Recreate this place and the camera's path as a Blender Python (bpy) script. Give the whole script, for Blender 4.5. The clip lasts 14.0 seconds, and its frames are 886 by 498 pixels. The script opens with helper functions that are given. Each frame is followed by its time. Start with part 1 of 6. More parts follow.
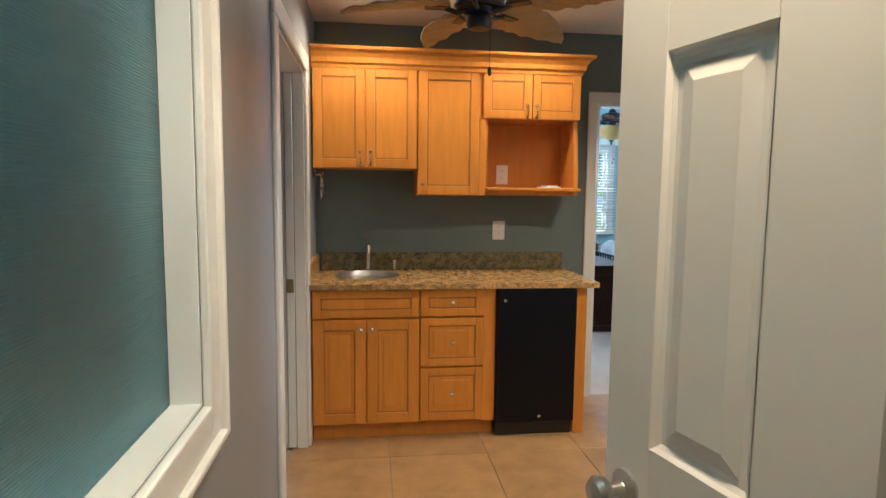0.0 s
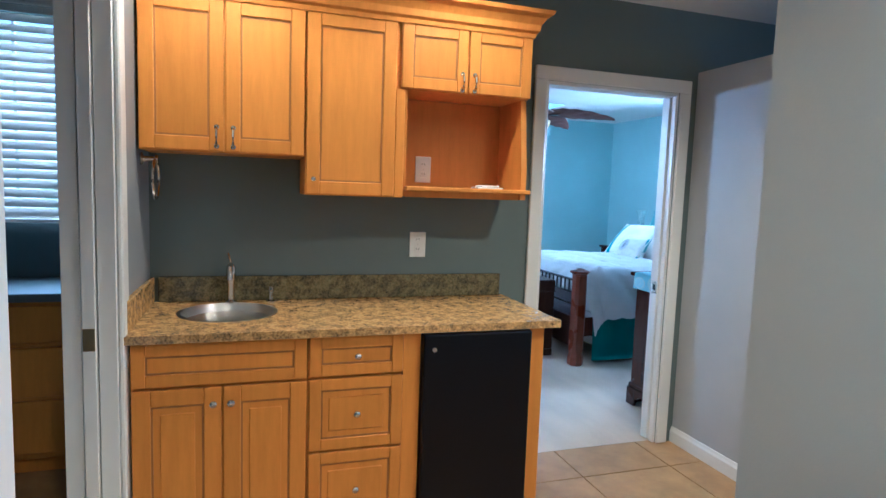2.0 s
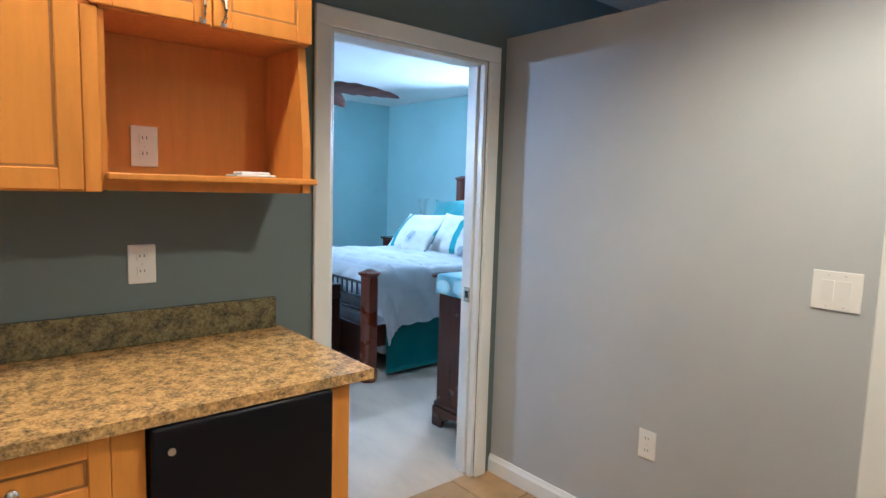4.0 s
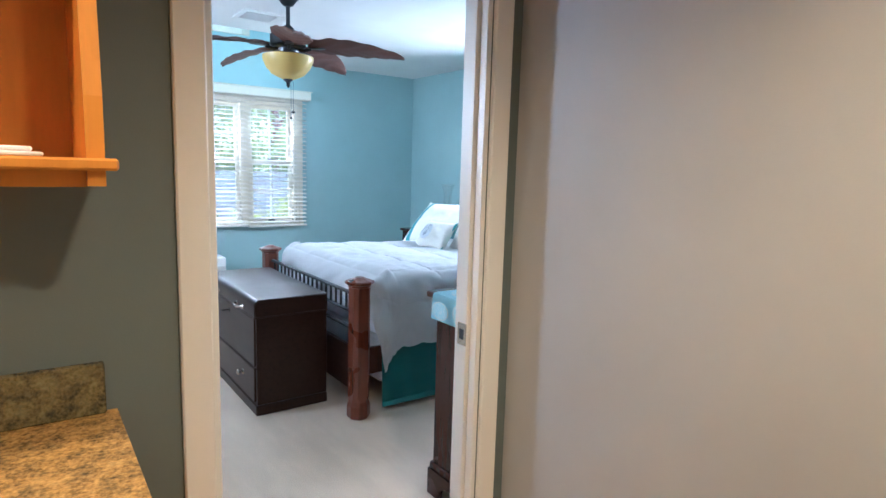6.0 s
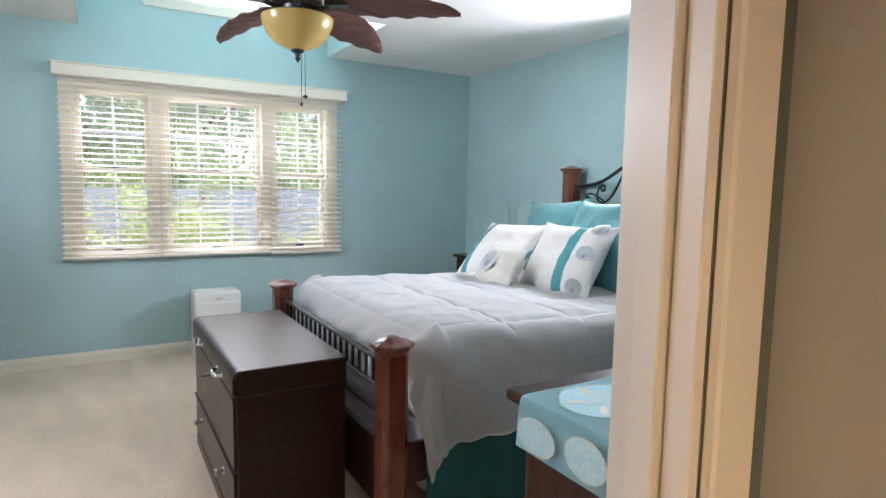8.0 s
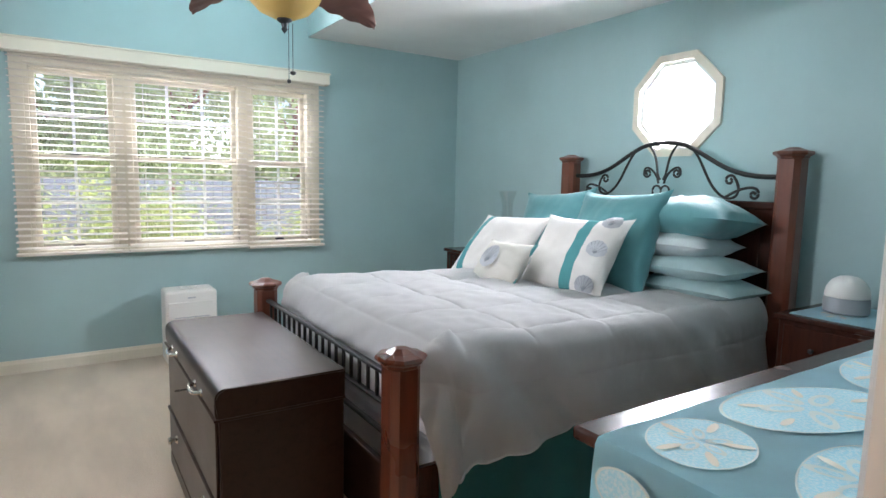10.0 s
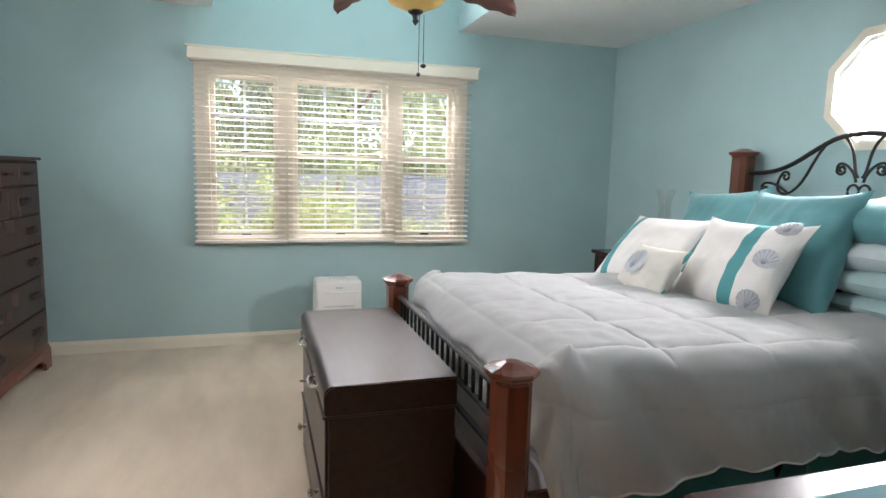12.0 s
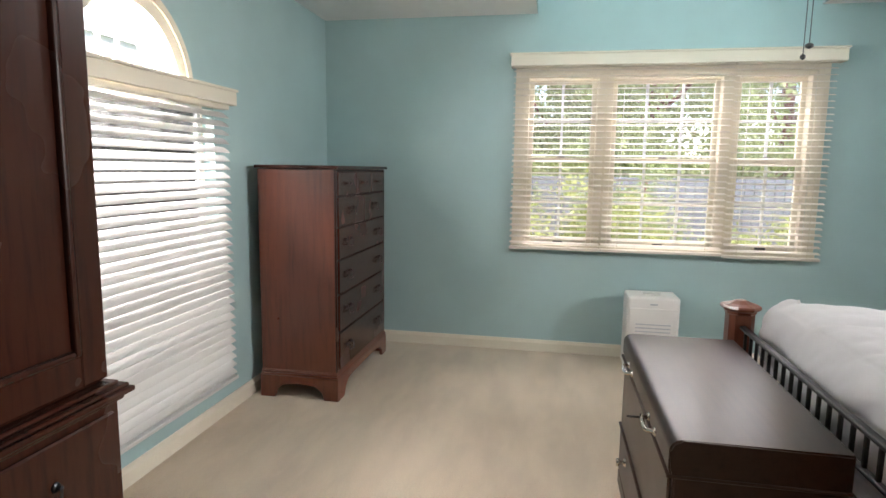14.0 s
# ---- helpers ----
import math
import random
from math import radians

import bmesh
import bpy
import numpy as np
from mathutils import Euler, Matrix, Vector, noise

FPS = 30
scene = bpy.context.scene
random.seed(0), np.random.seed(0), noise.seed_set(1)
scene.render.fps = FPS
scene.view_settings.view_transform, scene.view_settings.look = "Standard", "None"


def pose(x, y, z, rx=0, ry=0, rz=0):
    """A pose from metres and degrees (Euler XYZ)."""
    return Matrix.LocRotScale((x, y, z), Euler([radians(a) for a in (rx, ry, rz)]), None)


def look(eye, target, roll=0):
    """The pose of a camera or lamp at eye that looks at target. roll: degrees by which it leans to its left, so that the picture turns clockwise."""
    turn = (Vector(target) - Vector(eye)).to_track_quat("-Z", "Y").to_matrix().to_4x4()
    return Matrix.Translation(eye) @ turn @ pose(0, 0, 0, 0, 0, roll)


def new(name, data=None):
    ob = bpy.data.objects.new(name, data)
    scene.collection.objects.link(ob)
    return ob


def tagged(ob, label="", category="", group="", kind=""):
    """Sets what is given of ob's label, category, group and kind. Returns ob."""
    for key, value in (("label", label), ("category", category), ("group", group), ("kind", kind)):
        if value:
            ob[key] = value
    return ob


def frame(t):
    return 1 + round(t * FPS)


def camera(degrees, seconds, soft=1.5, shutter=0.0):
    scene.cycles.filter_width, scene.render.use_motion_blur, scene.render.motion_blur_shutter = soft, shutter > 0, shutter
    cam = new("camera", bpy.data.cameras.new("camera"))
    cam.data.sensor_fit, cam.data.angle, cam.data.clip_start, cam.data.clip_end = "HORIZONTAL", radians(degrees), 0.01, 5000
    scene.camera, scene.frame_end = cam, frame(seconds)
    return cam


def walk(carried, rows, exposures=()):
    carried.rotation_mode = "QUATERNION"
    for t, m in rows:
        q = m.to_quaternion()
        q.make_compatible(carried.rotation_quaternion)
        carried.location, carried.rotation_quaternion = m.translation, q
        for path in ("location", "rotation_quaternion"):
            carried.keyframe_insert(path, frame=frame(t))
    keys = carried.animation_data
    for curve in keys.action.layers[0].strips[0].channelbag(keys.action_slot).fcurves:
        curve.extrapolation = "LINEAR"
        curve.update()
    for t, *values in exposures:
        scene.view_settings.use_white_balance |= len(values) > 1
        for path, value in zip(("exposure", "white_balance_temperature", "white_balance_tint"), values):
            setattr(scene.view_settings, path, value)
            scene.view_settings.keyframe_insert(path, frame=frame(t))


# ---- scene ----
cam = camera(74.1, 14.0)
PATH = [
    (0, (0.39, 0.375, 1.441), (0.635, 2.35, 1.241), 0.6),
    (0.5, (0.471, 0.619, 1.447), (0.695, 2.596, 1.25), 0.5),
    (1, (0.494, 0.88, 1.448), (0.753, 2.854, 1.255), 1.0),
    (1.5, (0.451, 1.162, 1.448), (0.854, 3.112, 1.262), 1.5),
    (2, (0.471, 1.443, 1.44), (1.085, 3.337, 1.246), 2.0),
    (2.5, (0.52, 1.708, 1.434), (1.391, 3.498, 1.25), 2.0),
    (3, (0.554, 1.915, 1.425), (1.674, 3.56, 1.231), 1.9),
    (3.5, (0.642, 2.075, 1.44), (1.929, 3.592, 1.235), 1.7),
    (6, (1.568, 2.833, 1.46), (2.724, 4.443, 1.188), 1.7),
    (6.5, (1.753, 3.061, 1.441), (2.822, 4.731, 1.186), 1.8),
    (7, (1.894, 3.364, 1.416), (2.899, 5.078, 1.186), 1.8),
    (7.5, (2.068, 3.642, 1.392), (3.035, 5.382, 1.199), 1.5),
    (8, (2.191, 3.866, 1.379), (3.199, 5.581, 1.175), 1.1),
    (8.5, (2.198, 4.036, 1.368), (3.292, 5.695, 1.144), 1.2),
    (11, (2.283, 4.198, 1.366), (3.329, 5.885, 1.12), 1.2),
    (11.2, (2.315, 4.205, 1.367), (3.292, 5.933, 1.122), 1.3),
    (11.5, (2.365, 4.239, 1.37), (3.216, 6.032, 1.123), 1.4),
    (12, (2.41, 4.267, 1.371), (3.005, 6.159, 1.114), 1.5),
    (12.5, (2.416, 4.298, 1.369), (2.746, 6.253, 1.109), 1.5),
    (13, (2.379, 4.313, 1.372), (2.441, 6.294, 1.101), 1.2),
    (13.5, (2.326, 4.392, 1.372), (2.168, 6.367, 1.1), 1.1),
    (14, (2.265, 4.513, 1.392), (1.904, 6.462, 1.122), 0.8),
]
EXPOSURES = [
    (0.0, 1.55, 4600, 5), (0.6, 1.6, 4500, 5), (1.5, 1.65, 3650, 2), (2.0, 1.82, 3900, 2), (3.0, 1.85, 4050, 2), (3.7, 1.8, 4150, 3), (6.0, 1.85, 4900, 9), (6.5, 1.88, 5000, 11), (7.5, 1.76, 5900, 16), (8.5, 1.48, 6150, 15), (11.0, 1.46, 6350, 16), (14.0, 1.44, 6850, 17),
]
walk(cam, [(t, look(eye, target, roll)) for t, eye, target, roll in PATH], EXPOSURES)

# ---- world, sun, large lights ----
world = bpy.data.worlds.new("sky")
scene.world = world
world.use_nodes = True
wn = world.node_tree
sky = wn.nodes.new("ShaderNodeTexSky")
sky.sky_type, sky.sun_disc = "NISHITA", False
sky.sun_elevation, sky.sun_rotation = radians(63), radians(127)
wn.nodes["Background"].inputs["Strength"].default_value = 0.15
wn.links.new(sky.outputs["Color"], wn.nodes["Background"].inputs["Color"])
sun = new("sun", bpy.data.lights.new("sun", "SUN"))
sun.data.energy, sun.data.angle, sun.data.color = 5.0, radians(0.5), (1.0, 0.95, 0.87)
sun.matrix_world = look((0, 0, 20), (-3.6, 2.7, 11.2))


def area_light(name, at, towards, sx, sy, power, color):
    lamp = bpy.data.lights.new(name, "AREA")
    lamp.shape, lamp.size, lamp.size_y, lamp.energy, lamp.color = "RECTANGLE", sx, sy, power, color
    ob = new(name, lamp)
    ob.matrix_world = look(at, towards)
    return ob


DAY = (0.98, 0.99, 1.0)
WARM = (1.0, 0.67, 0.34)
area_light("daylight_back_window", (3.02, 9.95, 2.80), (3.02, 7.2, 0.6), 2.4, 1.1, 140, DAY)
area_light("daylight_arch_window", (0.30, 6.773, 1.92), (2.0, 6.7, 0.1), 0.62, 0.32, 52, DAY)
area_light("daylight_side_window", (-0.55, 6.75, 3.05), (2.0, 6.7, 0.2), 1.6, 1.1, 75, DAY)
area_light("daylight_octagon", (5.70, 6.55, 1.95), (3.0, 6.4, 0.8), 0.55, 0.55, 48, DAY)
area_light("daylight_clerestory", (3.02, 9.3, 3.1), (3.02, 7.0, 2.1), 0.8, 0.4, 18, DAY)
area_light("daylight_bath_window", (-0.75, 5.6, 2.0), (1.2, 3.0, 1.0), 1.2, 1.0, 6, DAY)
# Added fill lamp inside the side room, where no window is built.
area_light("fill_side_room", (3.80, 1.9, 1.5), (2.86, 2.1, 1.1), 0.9, 1.4, 3, DAY)
# Unseen greenish lamp under the ceiling, added to brighten the frosted glass.
area_light("fill_behind_frosted_glass", (-0.75, 0.9, 2.44), (-1.2, 1.1, 0.4), 0.6, 0.6, 6, (0.66, 0.92, 0.84))


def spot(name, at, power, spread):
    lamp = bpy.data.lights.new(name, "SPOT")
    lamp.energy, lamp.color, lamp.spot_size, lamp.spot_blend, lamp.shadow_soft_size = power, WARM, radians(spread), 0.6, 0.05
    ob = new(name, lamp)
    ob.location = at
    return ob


# First beam is the known counter downlight; the other three are added fill.
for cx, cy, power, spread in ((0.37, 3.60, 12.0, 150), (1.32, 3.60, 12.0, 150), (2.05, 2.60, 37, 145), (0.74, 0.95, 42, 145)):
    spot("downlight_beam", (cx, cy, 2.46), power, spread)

# ---- materials ----


def rgb(c):
    return (c[0], c[1], c[2], 1.0)


def base_mat(name, color, rough=0.5, metal=0.0, spec=0.5):
    m = bpy.data.materials.new(name)
    m.use_nodes = True
    b = m.node_tree.nodes["Principled BSDF"]
    b.inputs["Base Color"].default_value = rgb(color)
    b.inputs["Roughness"].default_value = rough
    b.inputs["Metallic"].default_value = metal
    b.inputs["Specular IOR Level"].default_value = spec
    return m, m.node_tree, b


def coords(nt, scale=(1, 1, 1), space="Object"):
    tc = nt.nodes.new("ShaderNodeTexCoord")
    mp = nt.nodes.new("ShaderNodeMapping")
    mp.inputs["Scale"].default_value = scale
    nt.links.new(tc.outputs[space], mp.inputs["Vector"])
    return mp.outputs["Vector"]


def noise_tex(nt, vec, scale, detail=4, rough=0.55):
    n = nt.nodes.new("ShaderNodeTexNoise")
    n.inputs["Scale"].default_value, n.inputs["Detail"].default_value, n.inputs["Roughness"].default_value = scale, detail, rough
    nt.links.new(vec, n.inputs["Vector"])
    return n.outputs["Fac"]


def ramp(nt, fac, stops):
    r = nt.nodes.new("ShaderNodeValToRGB")
    while len(r.color_ramp.elements) < len(stops):
        r.color_ramp.elements.new(0.5)
    for e, (p, c) in zip(r.color_ramp.elements, stops):
        e.position, e.color = p, rgb(c)
    nt.links.new(fac, r.inputs["Fac"])
    return r.outputs["Color"]


def bump(nt, b, height, strength, dist):
    n = nt.nodes.new("ShaderNodeBump")
    n.inputs["Strength"].default_value, n.inputs["Distance"].default_value = strength, dist
    nt.links.new(height, n.inputs["Height"])
    nt.links.new(n.outputs["Normal"], b.inputs["Normal"])


def mix(nt, fac, a, c, mode="MIX"):
    m = nt.nodes.new("ShaderNodeMix")
    m.data_type, m.blend_type = "RGBA", mode
    for sock, v in ((m.inputs[0], fac), (m.inputs[6], a), (m.inputs[7], c)):
        if isinstance(v, (int, float)):
            sock.default_value = v
        elif isinstance(v, tuple):
            sock.default_value = rgb(v)
        else:
            nt.links.new(v, sock)
    return m.outputs[2]


def shade(c, k):
    return tuple(min(1.0, v * k) for v in c)


def paint(name, color, rough=0.6, grain=220, strength=0.12, var=0.06):
    m, nt, b = base_mat(name, color, rough)
    v = coords(nt)
    col = ramp(nt, noise_tex(nt, v, 1.3, 5), [(0.3, shade(color, 1 - var)), (0.7, shade(color, 1 + var))])
    nt.links.new(col, b.inputs["Base Color"])
    bump(nt, b, noise_tex(nt, v, grain, 2), strength, 0.002)
    return m


def wood(name, light, dark, rough=0.35, scale=(1.2, 14, 14), space="Object", coat=0.0, spots=0.25):
    m, nt, b = base_mat(name, light, rough)
    v = coords(nt, scale, space)
    f = noise_tex(nt, v, 3.2, 8, 0.62)
    col = ramp(nt, f, [(0.28, dark), (0.52, light), (0.78, shade(light, 1.12))])
    v2 = coords(nt, (1, 1, 1), space)
    blotch = noise_tex(nt, v2, 2.2, 3)
    col = mix(nt, spots, col, ramp(nt, blotch, [(0.3, shade(dark, 0.9)), (0.7, light)]), "MIX")
    oi = nt.nodes.new("ShaderNodeObjectInfo")
    hv = nt.nodes.new("ShaderNodeHueSaturation")
    mr = nt.nodes.new("ShaderNodeMapRange")
    mr.inputs["To Min"].default_value, mr.inputs["To Max"].default_value = 0.92, 1.08
    nt.links.new(oi.outputs["Random"], mr.inputs["Value"])
    nt.links.new(mr.outputs["Result"], hv.inputs["Value"])
    nt.links.new(col, hv.inputs["Color"])
    nt.links.new(hv.outputs["Color"], b.inputs["Base Color"])
    rr = nt.nodes.new("ShaderNodeMapRange")
    rr.inputs["To Min"].default_value, rr.inputs["To Max"].default_value = rough - 0.06, rough + 0.1
    nt.links.new(blotch, rr.inputs["Value"])
    nt.links.new(rr.outputs["Result"], b.inputs["Roughness"])
    b.inputs["Coat Weight"].default_value = coat
    b.inputs["Coat Roughness"].default_value = 0.18
    bump(nt, b, f, 0.08, 0.002)
    return m


def fabric(name, color, rough=0.9, weave=900, var=0.08, sheen=0.2):
    m, nt, b = base_mat(name, color, rough, 0, 0.2)
    v = coords(nt)
    col = ramp(nt, noise_tex(nt, v, 6, 5), [(0.3, shade(color, 1 - var)), (0.7, shade(color, 1 + var))])
    nt.links.new(col, b.inputs["Base Color"])
    b.inputs["Sheen Weight"].default_value = sheen
    bump(nt, b, noise_tex(nt, v, weave, 2), 0.25, 0.001)
    return m


def metal(name, color, rough=0.25):
    m, nt, b = base_mat(name, color, rough, 1.0)
    v = coords(nt)
    bump(nt, b, noise_tex(nt, v, 80, 2), 0.03, 0.001)
    return m


def glass(name, haze=0.0, gloss=None):
    m, nt, b = base_mat(name, (1, 1, 1), 0.0)
    out = nt.nodes["Material Output"]
    tr = nt.nodes.new("ShaderNodeBsdfTransparent")
    gl = nt.nodes.new("ShaderNodeBsdfGlossy")
    gl.inputs["Roughness"].default_value = 0.02
    fr = nt.nodes.new("ShaderNodeFresnel")
    fr.inputs["IOR"].default_value = 1.45
    mx = nt.nodes.new("ShaderNodeMixShader")
    nt.links.new(fr.outputs["Fac"], mx.inputs["Fac"])
    nt.links.new(tr.outputs["BSDF"], mx.inputs[1])
    nt.links.new(gl.outputs["BSDF"], mx.inputs[2])
    if gloss is not None:
        nt.links.remove(mx.inputs["Fac"].links[0])
        mx.inputs["Fac"].default_value = gloss
    # Translucent film mixed in to paint a pale veil of glare into the glass.
    film = nt.nodes.new("ShaderNodeBsdfTranslucent")
    film.inputs["Color"].default_value = (0.9, 0.9, 0.88, 1)
    dm = nt.nodes.new("ShaderNodeMixShader")
    dm.inputs["Fac"].default_value = haze
    nt.links.new(mx.outputs["Shader"], dm.inputs[1])
    nt.links.new(film.outputs["BSDF"], dm.inputs[2])
    nt.links.new(dm.outputs["Shader"], out.inputs["Surface"])
    return m


def translucent(name, color, amount, rough=0.45):
    m, nt, b = base_mat(name, color, rough)
    out = nt.nodes["Material Output"]
    t = nt.nodes.new("ShaderNodeBsdfTranslucent")
    t.inputs["Color"].default_value = rgb(color)
    mx = nt.nodes.new("ShaderNodeMixShader")
    mx.inputs["Fac"].default_value = amount
    nt.links.new(b.outputs["BSDF"], mx.inputs[1])
    nt.links.new(t.outputs["BSDF"], mx.inputs[2])
    nt.links.new(mx.outputs["Shader"], out.inputs["Surface"])
    return m


def glow(name, color, strength):
    m, nt, b = base_mat(name, color, 0.5)
    b.inputs["Emission Color"].default_value = rgb(color)
    b.inputs["Emission Strength"].default_value = strength
    return m


def carpet_mat():
    c = (0.68, 0.555, 0.42)
    m, nt, b = base_mat("carpet_pile", c, 0.95, 0, 0.1)
    v = coords(nt)
    big = noise_tex(nt, coords(nt, (2.6, 0.8, 1)), 1.7, 5, 0.62)
    fine = noise_tex(nt, v, 160, 3)
    col = ramp(nt, big, [(0.36, shade(c, 0.86)), (0.48, shade(c, 0.97)), (0.53, shade(c, 1.03)), (0.66, shade(c, 1.12))])
    col = mix(nt, 0.35, col, ramp(nt, fine, [(0.3, shade(c, 0.6)), (0.7, shade(c, 1.25))]))
    nt.links.new(col, b.inputs["Base Color"])
    b.inputs["Sheen Weight"].default_value = 0.3
    bump(nt, b, fine, 0.7, 0.008)
    return m


def granite_mat(name, tint):
    m, nt, b = base_mat(name, (0.5, 0.4, 0.25), 0.16)
    v = coords(nt)
    a = noise_tex(nt, v, 26, 6, 0.7)
    c = noise_tex(nt, v, 95, 4, 0.7)
    vo = nt.nodes.new("ShaderNodeTexVoronoi")
    vo.inputs["Scale"].default_value = 120
    nt.links.new(v, vo.inputs["Vector"])
    col = ramp(nt, a, [(0.36, (0.035, 0.03, 0.022)), (0.47, (0.32, 0.18, 0.05)), (0.56, (0.74, 0.42, 0.10)), (0.72, (0.86, 0.58, 0.20))])
    col = mix(nt, 0.42, col, ramp(nt, c, [(0.42, (0.03, 0.028, 0.024)), (0.54, (0.56, 0.32, 0.085)), (0.68, (0.84, 0.58, 0.22))]))
    col = mix(nt, 0.2, col, ramp(nt, vo.outputs["Distance"], [(0.1, (0.12, 0.09, 0.06)), (0.6, (0.72, 0.52, 0.24))]))
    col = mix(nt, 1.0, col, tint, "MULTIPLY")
    nt.links.new(col, b.inputs["Base Color"])
    return m


def tile_mat():
    c = (0.42, 0.255, 0.10)
    m, nt, b = base_mat("ceramic_tile", c, 0.42)
    v = coords(nt, (1, 1, 1), "Generated")
    tc = coords(nt)
    geo = nt.nodes.new("ShaderNodeNewGeometry")
    f = noise_tex(nt, geo.outputs["Position"], 5, 6, 0.65)
    oi = nt.nodes.new("ShaderNodeObjectInfo")
    col = ramp(nt, f, [(0.3, shade(c, 0.78)), (0.5, c), (0.7, shade(c, 1.2))])
    hv = nt.nodes.new("ShaderNodeHueSaturation")
    mr = nt.nodes.new("ShaderNodeMapRange")
    mr.inputs["To Min"].default_value, mr.inputs["To Max"].default_value = 0.9, 1.1
    nt.links.new(oi.outputs["Random"], mr.inputs["Value"])
    nt.links.new(mr.outputs["Result"], hv.inputs["Value"])
    nt.links.new(col, hv.inputs["Color"])
    nt.links.new(hv.outputs["Color"], b.inputs["Base Color"])
    bump(nt, b, noise_tex(nt, geo.outputs["Position"], 40, 3), 0.08, 0.003)
    return m


M = {}
M["teal_wall"] = paint("teal_wall_paint", (0.395, 0.56, 0.57), 0.6)
M["grey_wall"] = paint("grey_wall_paint", (0.44, 0.45, 0.465), 0.55)
M["hall_wall"] = paint("hall_wall_paint", (0.28, 0.295, 0.32), 0.45)
M["slate_wall"] = paint("slate_wall_paint", (0.14, 0.175, 0.175), 0.5)
M["pale_blue_wall"] = paint("pale_blue_wall_paint", (0.60, 0.68, 0.72), 0.6)
M["ceiling"] = paint("ceiling_paint", (0.82, 0.82, 0.80), 0.8, 90, 0.3)
M["white_trim"] = paint("white_trim_paint", (0.80, 0.80, 0.78), 0.35, 60, 0.05, 0.03)
M["cream_trim"] = paint("cream_trim_paint", (0.80, 0.74, 0.62), 0.4, 60, 0.05, 0.03)
M["door_paint"] = paint("door_paint", (0.74, 0.68, 0.60), 0.4, 60, 0.05, 0.03)
M["maple"] = wood("honey_maple", (0.66, 0.27, 0.024), (0.58, 0.23, 0.02), 0.45, (9, 9, 1.1), spots=0.15)
# Maple darkened to paint the shade that lies in the panel grooves.
M["maple_groove"] = wood("shaded_groove", (0.36, 0.155, 0.03), (0.28, 0.12, 0.02), 0.45, (9, 9, 1.1))
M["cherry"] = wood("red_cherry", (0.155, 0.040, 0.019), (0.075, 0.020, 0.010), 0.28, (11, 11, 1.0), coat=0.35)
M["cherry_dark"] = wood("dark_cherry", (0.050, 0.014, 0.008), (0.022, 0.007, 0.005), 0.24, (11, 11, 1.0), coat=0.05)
M["chest_wood"] = wood("umber_wood", (0.036, 0.016, 0.010), (0.018, 0.008, 0.006), 0.30, (12, 1.0, 12), coat=0.06)
M["carpet"] = carpet_mat()
M["granite"] = granite_mat("golden_granite", (1.0, 1.0, 1.0))
# Copy of the worktop granite with the under-cabinet shade multiplied into its colour.
M["shaded_granite"] = granite_mat("shaded_golden_granite", (0.30, 0.42, 0.62))
M["tile"] = tile_mat()
M["grout"] = paint("grout", (0.36, 0.30, 0.22), 0.9, 300, 0.4)
M["steel"] = metal("brushed_steel", (0.62, 0.60, 0.57), 0.28)
M["nickel"] = metal("satin_nickel", (0.66, 0.62, 0.56), 0.22)
M["iron"] = metal("dark_iron", (0.05, 0.048, 0.046), 0.45)
M["bronze"] = metal("oiled_bronze", (0.06, 0.065, 0.07), 0.38)
M["brass"] = metal("aged_brass", (0.35, 0.26, 0.13), 0.3)
M["black_fridge"] = paint("black_enamel", (0.0025, 0.004, 0.008), 0.30, 500, 0.1)
for k in ("cherry_dark", "chest_wood", "black_fridge", "maple"):
    M[k].node_tree.nodes["Principled BSDF"].inputs["Specular IOR Level"].default_value = 0.28
M["white_plastic"] = paint("white_plastic", (0.78, 0.77, 0.74), 0.35, 30, 0.02, 0.02)
M["black_plastic"] = paint("black_plastic", (0.015, 0.015, 0.016), 0.4, 60, 0.05)
M["slat"] = translucent("blind_slat", (0.80, 0.75, 0.68), 0.18)
M["white_slat"] = translucent("white_blind_slat", (0.72, 0.71, 0.69), 0.32)
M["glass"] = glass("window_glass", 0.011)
M["white_fabric"] = fabric("white_cotton", (0.80, 0.79, 0.80))
M["comforter"] = fabric("white_comforter", (0.80, 0.80, 0.80), 0.85, 500, 0.03, 0.3)
M["teal_fabric"] = fabric("teal_satin", (0.12, 0.33, 0.35), 0.5, 700, 0.06, 0.3)
M["pale_teal_fabric"] = fabric("pale_teal_cotton", (0.44, 0.61, 0.62), 0.7)
M["skirt_fabric"] = fabric("teal_bed_skirt", (0.07, 0.31, 0.31), 0.8)
M["runner"] = fabric("aqua_runner_cloth", (0.45, 0.79, 0.90), 0.85)
M["motif"] = fabric("printed_white_motif", (0.70, 0.80, 0.80), 0.85)
M["motif_cream"] = fabric("printed_cream_motif", (0.82, 0.78, 0.70), 0.85)
M["shell_print"] = fabric("printed_grey_shell", (0.50, 0.52, 0.55), 0.9, 120, 0.3)
M["leaf_blade"] = wood("palm_blade", (0.115, 0.045, 0.032), (0.06, 0.024, 0.018), 0.6, (2, 2, 2))
M["tan_blade"] = wood("tan_palm_blade", (0.42, 0.30, 0.13), (0.30, 0.20, 0.08), 0.5, (2, 2, 2))
M["amber_bowl"] = translucent("amber_glass_bowl", (0.80, 0.62, 0.24), 0.45, 0.25)
M["foliage"] = translucent("leaf_green", (0.27, 0.32, 0.13), 0.45)
M["foliage_yellow"] = translucent("leaf_yellow_green", (0.34, 0.37, 0.11), 0.4)
